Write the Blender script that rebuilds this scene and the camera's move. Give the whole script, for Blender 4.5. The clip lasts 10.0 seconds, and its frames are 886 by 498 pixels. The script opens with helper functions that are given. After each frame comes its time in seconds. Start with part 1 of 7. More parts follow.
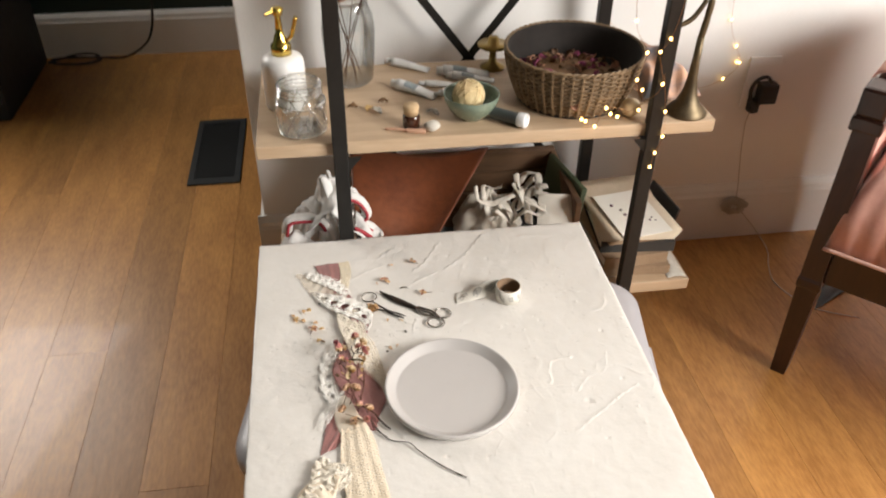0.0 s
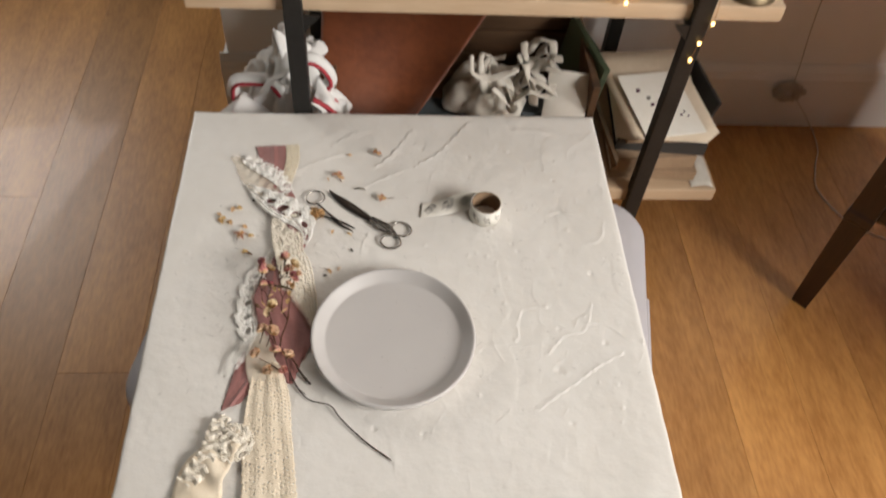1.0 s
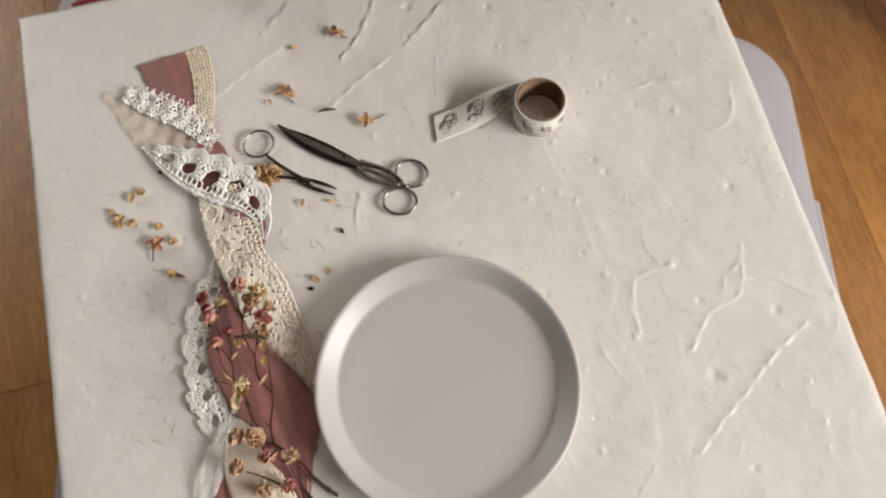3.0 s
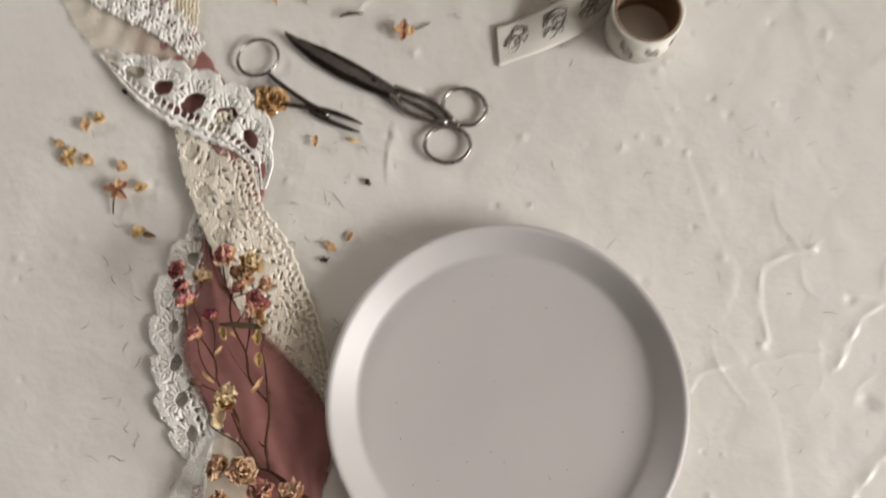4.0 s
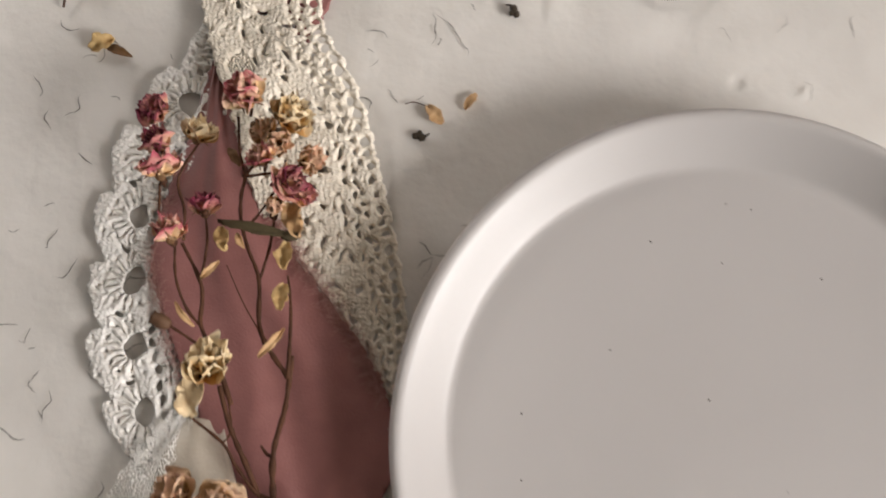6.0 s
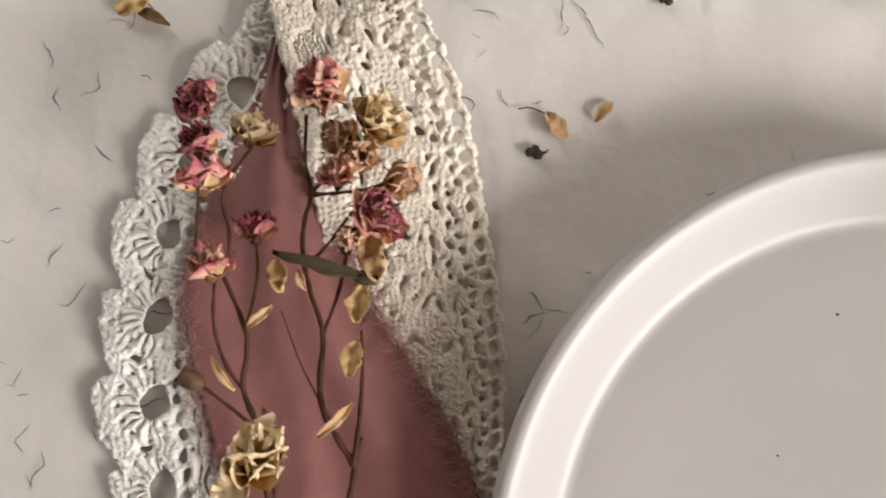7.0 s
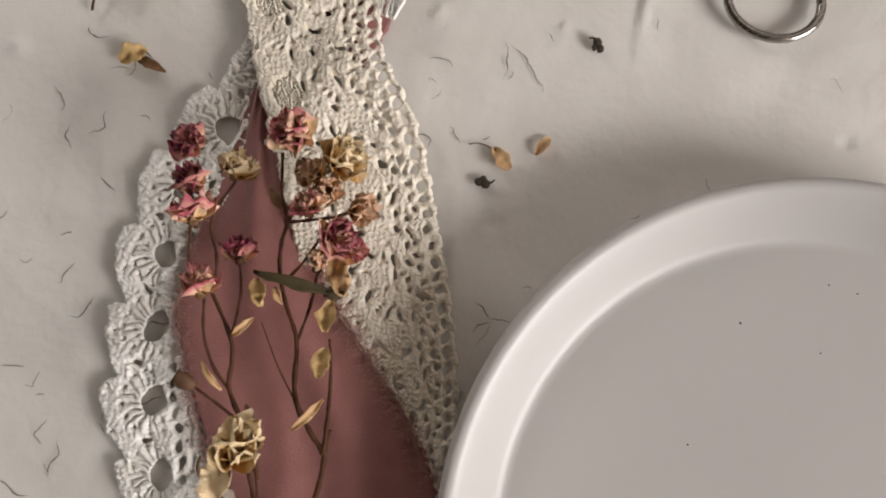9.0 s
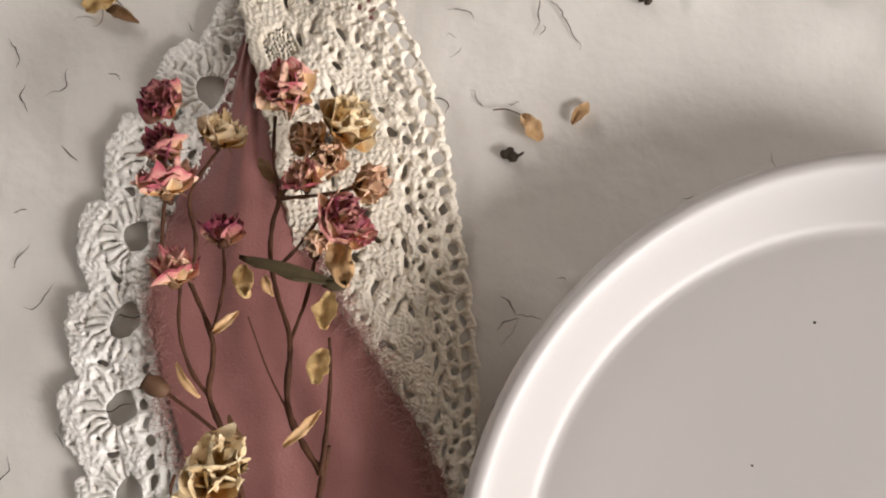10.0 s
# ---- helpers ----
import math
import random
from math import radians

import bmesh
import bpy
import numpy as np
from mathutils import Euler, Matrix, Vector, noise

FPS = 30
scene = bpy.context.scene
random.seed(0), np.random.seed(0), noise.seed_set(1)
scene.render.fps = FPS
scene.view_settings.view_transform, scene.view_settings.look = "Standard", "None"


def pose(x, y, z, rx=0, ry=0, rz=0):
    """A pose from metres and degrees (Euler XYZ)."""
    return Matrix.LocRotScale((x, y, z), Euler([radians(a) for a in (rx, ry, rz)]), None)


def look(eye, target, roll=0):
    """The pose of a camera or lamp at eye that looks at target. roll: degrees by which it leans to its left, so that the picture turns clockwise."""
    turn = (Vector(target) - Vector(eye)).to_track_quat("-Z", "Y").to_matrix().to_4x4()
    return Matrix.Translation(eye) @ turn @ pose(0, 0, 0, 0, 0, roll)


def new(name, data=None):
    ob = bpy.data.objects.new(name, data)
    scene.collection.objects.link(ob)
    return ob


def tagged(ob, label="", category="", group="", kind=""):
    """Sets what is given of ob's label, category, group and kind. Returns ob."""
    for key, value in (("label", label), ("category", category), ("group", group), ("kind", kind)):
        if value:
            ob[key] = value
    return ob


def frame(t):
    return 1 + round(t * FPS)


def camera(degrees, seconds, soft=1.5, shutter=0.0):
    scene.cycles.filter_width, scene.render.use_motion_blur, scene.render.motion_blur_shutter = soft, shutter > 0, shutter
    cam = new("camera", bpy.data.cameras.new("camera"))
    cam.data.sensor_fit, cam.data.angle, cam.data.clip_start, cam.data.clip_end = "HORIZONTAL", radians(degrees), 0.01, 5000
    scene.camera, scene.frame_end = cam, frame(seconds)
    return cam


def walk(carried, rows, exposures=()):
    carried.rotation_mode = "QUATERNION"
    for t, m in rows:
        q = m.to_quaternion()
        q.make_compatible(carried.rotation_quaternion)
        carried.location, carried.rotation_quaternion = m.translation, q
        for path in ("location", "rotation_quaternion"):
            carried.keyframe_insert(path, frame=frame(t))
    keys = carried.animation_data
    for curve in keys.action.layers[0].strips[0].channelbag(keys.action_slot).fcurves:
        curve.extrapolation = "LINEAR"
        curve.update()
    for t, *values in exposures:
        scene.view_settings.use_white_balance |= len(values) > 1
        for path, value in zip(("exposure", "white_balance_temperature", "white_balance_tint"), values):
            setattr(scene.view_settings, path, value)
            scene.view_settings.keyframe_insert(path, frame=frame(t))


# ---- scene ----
import collections

cam = camera(58.0, 10.0, soft=1.9, shutter=0.5)
PATH = [
    (0, (-0.143, 0.226, 1.192), (0.101, 1.808, -0.007), 0.8),
    (0.5, (-0.089, 0.372, 1.172), (0.117, 1.829, -0.182), 3.5),
    (1, (-0.024, 0.504, 1.146), (0.132, 1.743, -0.416), 5.7),
    (1.5, (-0.017, 0.6, 1.116), (0.131, 1.666, -0.569), 4.3),
    (2, (-0.036, 0.739, 1.062), (0.117, 1.646, -0.714), 1.2),
    (2.2, (-0.037, 0.782, 1.043), (0.12, 1.622, -0.766), 0.3),
    (3.3, (-0.019, 0.949, 0.889), (0.078, 1.479, -1.038), -3.5),
    (3.5, (-0.024, 0.966, 0.862), (0.064, 1.458, -1.074), -3.2),
    (4, (-0.035, 0.994, 0.79), (0.009, 1.398, -1.168), -5.0),
    (4.5, (-0.052, 0.99, 0.727), (-0.035, 1.326, -1.245), -5.7),
    (5, (-0.064, 0.997, 0.685), (-0.061, 1.29, -1.293), -5.8),
    (5.2, (-0.066, 0.982, 0.657), (-0.083, 1.414, -1.296), -7.9),
    (6.3, (-0.089, 1.032, 0.579), (-0.135, 1.308, -1.402), -11.3),
    (6.5, (-0.095, 1.038, 0.568), (-0.128, 1.302, -1.415), -8.3),
    (7, (-0.107, 1.043, 0.541), (-0.171, 1.302, -1.441), -12.9),
    (7.5, (-0.112, 1.049, 0.543), (-0.173, 1.302, -1.44), -12.0),
    (8, (-0.101, 1.048, 0.564), (-0.155, 1.29, -1.421), -11.9),
    (8.5, (-0.099, 1.046, 0.578), (-0.163, 1.296, -1.405), -13.8),
    (9, (-0.094, 1.045, 0.57), (-0.169, 1.297, -1.413), -15.8),
    (9.5, (-0.096, 1.049, 0.551), (-0.172, 1.28, -1.434), -16.9),
    (10, (-0.101, 1.047, 0.538), (-0.162, 1.279, -1.447), -13.5),
]
walk(cam, [(t, look(eye, target, roll)) for t, eye, target, roll in PATH],
     [(0, 0.20, 6480, 10), (0.5, 0.00, 6490, 9), (1, -0.22, 6450, 10), (1.5, -0.40, 6430, 10), (2, -0.36, 6400, 10), (3.5, -0.27, 6320, 10), (4, -0.37, 6330, 10), (4.5, -0.33, 6360, 11), (5, -0.29, 6330, 10), (6.5, -0.29, 6370, 13), (7, -0.15, 6370, 13),
      (7.5, 0.03, 6370, 13), (8, -0.27, 6370, 13), (8.5, -0.42, 6370, 13), (9, -0.43, 6370, 13), (9.5, -0.29, 6370, 13), (10, -0.13, 6370, 13)])

# ---- light ----
world = bpy.data.worlds.new("sky")
world.use_nodes = True
scene.world = world
wn = world.node_tree.nodes
sky = wn.new("ShaderNodeTexSky")
sky.sky_type, sky.sun_disc, sky.sun_elevation, sky.sun_rotation = "NISHITA", False, radians(38), radians(120)
world.node_tree.links.new(sky.outputs[0], wn["Background"].inputs[0])
wn["Background"].inputs[1].default_value = 0.08


def window_light(name, place, width, height, power, colour):
    lamp = bpy.data.lights.new(name, "AREA")
    lamp.shape, lamp.size, lamp.size_y, lamp.energy, lamp.color = "RECTANGLE", width, height, power, colour
    ob = new(name, lamp)
    ob.matrix_world = place
    return ob


window_light("window_daylight", look((2.52, -0.55, 1.80), (0.0, 0.70, 0.4)), 1.7, 1.05, 166.0, (1.0, 0.955, 0.90))
window_light("far_window_daylight", look((-1.75, 3.06, 1.5), (-2.2, 2.5, 0.0)), 0.9, 0.95, 56.0, (1.0, 0.95, 0.88))

# ---- materials ----


def mat(name, c1, c2=None, rough=0.6, metal=0.0, scale=8.0, stretch=(1, 1, 1), bump=0.0, bscale=80.0, rnd=0.0,
        sheen=0.0, trans=0.0, emit=0.0, coat=0.0, spec=0.5, fine=0.35, sub=0.0, sheer=0.0):
    """A surface with cloudy variation, fine grain and relief, in metres."""
    m = bpy.data.materials.new(name)
    m.use_nodes = True
    nt = m.node_tree
    n, l = nt.nodes, nt.links
    b = n["Principled BSDF"]
    c2 = c2 or tuple(c * 0.8 for c in c1)
    tc, mp = n.new("ShaderNodeTexCoord"), n.new("ShaderNodeMapping")
    mp.inputs["Scale"].default_value = stretch
    l.new(tc.outputs["Object"], mp.inputs[0])
    info = n.new("ShaderNodeObjectInfo")
    if rnd:
        off = n.new("ShaderNodeVectorMath")
        off.operation = "ADD"
        sc = n.new("ShaderNodeVectorMath")
        sc.operation = "SCALE"
        sc.inputs[0].default_value, = ((7.3, 3.1, 5.7),)
        l.new(info.outputs["Random"], sc.inputs["Scale"])
        l.new(mp.outputs[0], off.inputs[0])
        l.new(sc.outputs[0], off.inputs[1])
        vec = off.outputs[0]
    else:
        vec = mp.outputs[0]
    a, f = n.new("ShaderNodeTexNoise"), n.new("ShaderNodeTexNoise")
    a.inputs["Scale"].default_value, a.inputs["Detail"].default_value = scale, 5
    f.inputs["Scale"].default_value, f.inputs["Detail"].default_value = scale * 7.3, 4
    l.new(vec, a.inputs["Vector"])
    l.new(vec, f.inputs["Vector"])
    mixf = n.new("ShaderNodeMix")
    mixf.inputs[0].default_value = fine
    l.new(a.outputs[0], mixf.inputs[2])
    l.new(f.outputs[0], mixf.inputs[3])
    ramp = n.new("ShaderNodeValToRGB")
    ramp.color_ramp.elements[0].position, ramp.color_ramp.elements[1].position = 0.34, 0.66
    ramp.color_ramp.elements[0].color, ramp.color_ramp.elements[1].color = (*c2, 1), (*c1, 1)
    l.new(mixf.outputs[0], ramp.inputs[0])
    col = ramp.outputs[0]
    if rnd:
        hsv, mr = n.new("ShaderNodeHueSaturation"), n.new("ShaderNodeMapRange")
        mr.inputs[3].default_value, mr.inputs[4].default_value = 1 - rnd, 1 + rnd
        l.new(info.outputs["Random"], mr.inputs[0])
        l.new(mr.outputs[0], hsv.inputs["Value"])
        l.new(col, hsv.inputs["Color"])
        col = hsv.outputs[0]
    l.new(col, b.inputs["Base Color"])
    rr = n.new("ShaderNodeMapRange")
    rr.inputs[3].default_value, rr.inputs[4].default_value = max(0.02, rough - 0.08), min(1, rough + 0.08)
    l.new(f.outputs[0], rr.inputs[0])
    l.new(rr.outputs[0], b.inputs["Roughness"])
    b.inputs["Metallic"].default_value = metal
    b.inputs["Specular IOR Level"].default_value = spec
    b.inputs["Sheen Weight"].default_value = sheen
    b.inputs["Transmission Weight"].default_value = trans
    b.inputs["Coat Weight"].default_value = coat
    if sub:
        b.inputs["Subsurface Weight"].default_value = sub
        b.inputs["Subsurface Radius"].default_value = (0.004, 0.002, 0.001)
    if emit:
        b.inputs["Emission Color"].default_value, b.inputs["Emission Strength"].default_value = (*c1, 1), emit
    if sheer:
        b.inputs["Alpha"].default_value = 1 - sheer
    if bump:
        g, bp = n.new("ShaderNodeTexNoise"), n.new("ShaderNodeBump")
        g.inputs["Scale"].default_value, g.inputs["Detail"].default_value = bscale, 6
        bp.inputs["Distance"].default_value, bp.inputs["Strength"].default_value = bump, 1.0
        l.new(vec, g.inputs["Vector"])
        l.new(g.outputs[0], bp.inputs["Height"])
        l.new(bp.outputs[0], b.inputs["Normal"])
    return m


def petal_mat(name, base, mid, rim, rough=0.75):
    """Dried petals: three colours from the base of each petal to its rim along the UVs, shifted from petal to petal and mottled."""
    m = mat(name, (1.0, 1.0, 1.0), (0.76, 0.70, 0.62), rough=rough, scale=330, bump=0.0004, bscale=520, rnd=0.10)
    n, l = m.node_tree.nodes, m.node_tree.links
    b = n["Principled BSDF"]
    uv, sep, info, cloud = n.new("ShaderNodeUVMap"), n.new("ShaderNodeSeparateXYZ"), n.new("ShaderNodeObjectInfo"), n.new("ShaderNodeTexNoise")
    uv.uv_map = "petal"
    tc = n.new("ShaderNodeTexCoord")
    cloud.inputs["Scale"].default_value, cloud.inputs["Detail"].default_value = 210, 3
    l.new(tc.outputs["Object"], cloud.inputs["Vector"])
    l.new(uv.outputs[0], sep.inputs[0])

    def maths(op, a, c):
        q = n.new("ShaderNodeMath")
        q.operation = op
        for i, v in enumerate((a, c)):
            if isinstance(v, (int, float)):
                q.inputs[i].default_value = v
            else:
                l.new(v, q.inputs[i])
        return q.outputs[0]
    shift = maths("ADD", maths("MULTIPLY", info.outputs["Random"], 0.46), maths("MULTIPLY", cloud.outputs[0], 0.55))
    place = maths("ADD", sep.outputs[1], maths("SUBTRACT", shift, 0.52))
    ramp = n.new("ShaderNodeValToRGB")
    e = ramp.color_ramp.elements
    e[0].position, e[0].color = 0.22, (*base, 1)
    e[1].position, e[1].color = 0.98, (*rim, 1)
    k = e.new(0.62)
    k.color = (*mid, 1)
    l.new(place, ramp.inputs[0])
    mul = n.new("ShaderNodeMix")
    mul.data_type, mul.blend_type = "RGBA", "MULTIPLY"
    mul.inputs[0].default_value = 1.0
    l.new(ramp.outputs[0], mul.inputs[6])
    l.new(b.inputs["Base Color"].links[0].from_socket, mul.inputs[7])
    l.new(mul.outputs[2], b.inputs["Base Color"])
    return m


def thin_glass(name):
    """Thin-walled clear glass: lets light straight through and shines more towards its edges."""
    m = bpy.data.materials.new(name)
    m.use_nodes = True
    n, l = m.node_tree.nodes, m.node_tree.links
    clear, gloss, mix, edge, bright = n.new("ShaderNodeBsdfTransparent"), n.new("ShaderNodeBsdfGlossy"), n.new("ShaderNodeMixShader"), n.new("ShaderNodeLayerWeight"), n.new("ShaderNodeMapRange")
    clear.inputs[0].default_value = (0.965, 0.975, 0.975, 1)
    gloss.inputs["Roughness"].default_value = 0.06
    edge.inputs[0].default_value = 0.35
    bright.inputs["To Min"].default_value, bright.inputs["To Max"].default_value = 0.06, 0.55
    l.new(edge.outputs["Fresnel"], bright.inputs["Value"])
    l.new(bright.outputs[0], mix.inputs[0])
    l.new(clear.outputs[0], mix.inputs[1])
    l.new(gloss.outputs[0], mix.inputs[2])
    l.new(mix.outputs[0], n["Material Output"].inputs[0])
    return m


def glass_mat(name, colour, rough=0.02):
    m = bpy.data.materials.new(name)
    m.use_nodes = True
    b = m.node_tree.nodes["Principled BSDF"]
    b.inputs["Base Color"].default_value = (*colour, 1)
    b.inputs["Roughness"].default_value, b.inputs["IOR"].default_value = rough, 1.45
    b.inputs["Transmission Weight"].default_value = 1.0
    return m


M_PLASTER = mat("plaster_white", (0.80, 0.772, 0.728), (0.74, 0.708, 0.657), rough=0.36, scale=7, bump=0.0016, bscale=45)
M_CRACK = mat("crack_dark", (0.055, 0.045, 0.035), (0.13, 0.11, 0.09), rough=0.9, scale=300)
M_WALL = mat("wall_white", (0.80, 0.79, 0.77), (0.77, 0.755, 0.73), rough=0.7, scale=2.5, bump=0.0004, bscale=160)
M_TRIM = mat("trim_white", (0.82, 0.81, 0.79), (0.78, 0.77, 0.74), rough=0.45, scale=3)
M_GREEN = mat("wall_green", (0.012, 0.030, 0.026), (0.010, 0.024, 0.021), rough=0.6, scale=3, bump=0.0003, bscale=120)
# ceiling grey set far below off-white so that it bounces little light
M_CEIL = mat("ceiling_unseen_dark", (0.17, 0.163, 0.15), (0.16, 0.153, 0.14), rough=0.8, scale=2)
M_PLANK = mat("floor_bamboo", (0.55, 0.272, 0.080), (0.33, 0.142, 0.037), rough=0.40, scale=6, stretch=(4.2, 0.9, 1), bump=0.0004,
              bscale=22, rnd=0.14, coat=0.06, fine=0.5)
M_SUB = mat("subfloor", (0.06, 0.035, 0.02), rough=0.9)
M_PALEWOOD = mat("pale_wood", (0.59, 0.44, 0.295), (0.46, 0.325, 0.205), rough=0.5, scale=5, stretch=(0.7, 8, 8), bump=0.0004, bscale=25)
M_BLACK = mat("black_metal", (0.012, 0.011, 0.010), (0.02, 0.018, 0.016), rough=0.42, metal=0.3, scale=20)
M_DARKWOOD = mat("dark_wood", (0.042, 0.015, 0.009), (0.018, 0.007, 0.005), rough=0.34, scale=9, stretch=(5, 5, 0.6), coat=0.12)
M_PINKCLOTH = mat("pink_upholstery", (0.74, 0.41, 0.33), (0.66, 0.33, 0.265), rough=0.75, scale=30, sheen=0.4, bump=0.0008, bscale=500)
M_PALEPIPE = mat("pale_piping", (0.72, 0.46, 0.38), (0.62, 0.36, 0.30), rough=0.8, scale=60)
M_FELT = mat("bluegrey_felt", (0.085, 0.10, 0.115), (0.06, 0.07, 0.08), rough=0.9, scale=40, sheen=0.3)
M_CHARCOAL = mat("charcoal_paint", (0.022, 0.024, 0.026), (0.016, 0.017, 0.019), rough=0.5, scale=4)
M_CABLE = mat("cable_black", (0.012, 0.012, 0.012), rough=0.5)
M_BIN = mat("bin_plastic", (0.58, 0.555, 0.575), (0.53, 0.505, 0.525), rough=0.35, scale=4, trans=0.25)
M_PLATE = mat("plate_glaze", (0.555, 0.528, 0.508), (0.528, 0.502, 0.484), rough=0.38, scale=4, bump=0.00003, bscale=350)
M_SPECK = mat("speck_brown", (0.05, 0.035, 0.02), rough=0.8)
M_SILK = mat("silk_dusty_rose", (0.335, 0.138, 0.122), (0.255, 0.098, 0.088), rough=0.55, scale=22, sheen=0.4, bump=0.0002, bscale=1500)
M_SILKTHREAD = mat("silk_thread", (0.50, 0.28, 0.24), (0.40, 0.21, 0.18), rough=0.7, scale=200)
M_HIP = mat("bud_brown", (0.15, 0.075, 0.036), (0.09, 0.045, 0.022), rough=0.7, scale=240)
M_LACE = mat("lace_white", (0.88, 0.815, 0.70), (0.78, 0.705, 0.58), rough=0.85, scale=160, sheen=0.15, bump=0.00025, bscale=1300)
M_LACEWHITE = mat("crochet_white", (0.95, 0.93, 0.885), (0.89, 0.86, 0.80), rough=0.85, scale=160, sheen=0.15, bump=0.00025, bscale=1200)
M_LACECREAM = mat("lace_cream", (0.82, 0.73, 0.57), (0.72, 0.62, 0.45), rough=0.85, scale=140, sheen=0.2, bump=0.0004, bscale=1200)
M_GAUZE = mat("gauze_ecru", (0.86, 0.75, 0.59), (0.79, 0.67, 0.50), rough=0.85, scale=60, sheen=0.3, bump=0.0005, bscale=900)
M_TULLE = mat("tulle_beige", (0.88, 0.79, 0.66), (0.80, 0.70, 0.56), rough=0.85, scale=50, sheen=0.3, bump=0.0003, bscale=900, sheer=0.50)
M_STEM = mat("stem_brown", (0.115, 0.050, 0.026), (0.048, 0.021, 0.012), rough=0.75, scale=180, bump=0.0004, bscale=700, spec=0.2)
M_TWIG = mat("twig_dark", (0.085, 0.060, 0.046), (0.040, 0.028, 0.021), rough=0.75, scale=150, bump=0.0005, bscale=600)
M_ROSE_DARK = petal_mat("petal_burgundy", (0.90, 0.64, 0.42), (0.64, 0.26, 0.25), (0.20, 0.022, 0.055))
M_ROSE_PINK = petal_mat("petal_pink", (0.92, 0.68, 0.40), (0.93, 0.60, 0.48), (0.50, 0.110, 0.150))
M_ROSE_CREAM = petal_mat("petal_cream", (0.60, 0.37, 0.17), (0.92, 0.68, 0.46), (0.80, 0.52, 0.38))
M_ROSE_YELLOW = petal_mat("petal_yellow", (0.58, 0.33, 0.11), (0.95, 0.77, 0.47), (0.98, 0.84, 0.60))
M_PETAL = mat("petal_dry_ochre", (0.72, 0.49, 0.27), (0.54, 0.31, 0.13), rough=0.7, scale=240, bump=0.0004, bscale=400)
M_PETALCREAM = mat("petal_cream_dry", (0.90, 0.72, 0.46), (0.80, 0.58, 0.32), rough=0.7, scale=200, bump=0.0004, bscale=400)
M_PETALPALE = mat("petal_pale", (0.70, 0.50, 0.23), (0.52, 0.32, 0.12), rough=0.7, scale=240)
M_SEPAL = mat("sepal_brown", (0.22, 0.115, 0.045), (0.12, 0.06, 0.025), rough=0.75, scale=240, bump=0.0004, bscale=500)
M_LEAF = mat("leaf_olive_dry", (0.105, 0.082, 0.042), (0.065, 0.048, 0.026), rough=0.7, scale=140, bump=0.0003, bscale=300, spec=0.25)
M_STEEL = mat("steel_worn", (0.42, 0.39, 0.36), (0.30, 0.275, 0.25), rough=0.26, metal=1.0, scale=60, stretch=(1, 6, 1))
M_STEELDARK = mat("steel_dark_blade", (0.16, 0.145, 0.135), (0.09, 0.08, 0.075), rough=0.30, metal=1.0, scale=50)
M_PAPER = mat("paper_offwhite", (0.82, 0.79, 0.72), (0.78, 0.74, 0.66), rough=0.8, scale=40)
M_KRAFT = mat("card_core", (0.27, 0.175, 0.105), (0.20, 0.125, 0.07), rough=0.85, scale=60)
M_AGED = mat("paper_aged", (0.66, 0.56, 0.43), (0.58, 0.47, 0.34), rough=0.8, scale=20)
M_INK = mat("ink_grey", (0.11, 0.10, 0.09), (0.22, 0.20, 0.18), rough=0.85, scale=400)
M_INKRED = mat("ink_plum", (0.10, 0.03, 0.06), rough=0.8)
M_GLASS = thin_glass("clear_glass")
M_CUTGLASS = glass_mat("cut_glass", (0.97, 0.98, 0.98), 0.05)
M_FROST = mat("frosted_white", (0.86, 0.85, 0.83), (0.82, 0.81, 0.79), rough=0.35, scale=6, coat=0.3)
M_GOLD = mat("polished_gold", (0.80, 0.60, 0.16), (0.72, 0.52, 0.12), rough=0.16, metal=1.0)
M_TARNISH = mat("tarnished_brass", (0.20, 0.155, 0.095), (0.11, 0.085, 0.055), rough=0.52, metal=1.0, scale=25)
M_BRASS = mat("aged_brass", (0.46, 0.33, 0.12), (0.30, 0.20, 0.07), rough=0.33, metal=1.0, scale=25)
M_WICKER = mat("wicker_brown", (0.25, 0.165, 0.085), (0.12, 0.078, 0.042), rough=0.6, scale=60, rnd=0.15, bump=0.0006, bscale=250)
# near-black copy of the wicker: the shade inside the basket as colour
M_WICKERSHADE = mat("wicker_inner_shade", (0.024, 0.018, 0.014), (0.015, 0.011, 0.009), rough=0.85, scale=60)
M_CELADON = mat("celadon_glaze", (0.20, 0.255, 0.19), (0.15, 0.20, 0.15), rough=0.25, scale=30, coat=0.4)
M_TWINE = mat("straw_ball", (0.74, 0.60, 0.35), (0.60, 0.45, 0.23), rough=0.85, scale=90, bump=0.002, bscale=260)
M_LEADTUBE = mat("paint_tube_metal", (0.84, 0.84, 0.83), (0.72, 0.72, 0.72), rough=0.36, metal=0.2, scale=30)
M_WHITEPAINT = mat("white_plastic", (0.80, 0.79, 0.77), rough=0.4, scale=20)
M_BLUEGREY = mat("label_bluegrey", (0.33, 0.38, 0.40), rough=0.5, scale=60)
M_AMBER = mat("amber_glass", (0.05, 0.018, 0.01), rough=0.12, coat=0.5)
M_WAX = mat("pale_wax", (0.82, 0.70, 0.50), (0.74, 0.60, 0.40), rough=0.5, scale=40)
M_CORK = mat("cork", (0.60, 0.44, 0.26), (0.45, 0.30, 0.16), rough=0.85, scale=160)
M_LEATHER = mat("russet_leather", (0.17, 0.050, 0.017), (0.095, 0.026, 0.010), rough=0.42, scale=12, bump=0.0006, bscale=140)
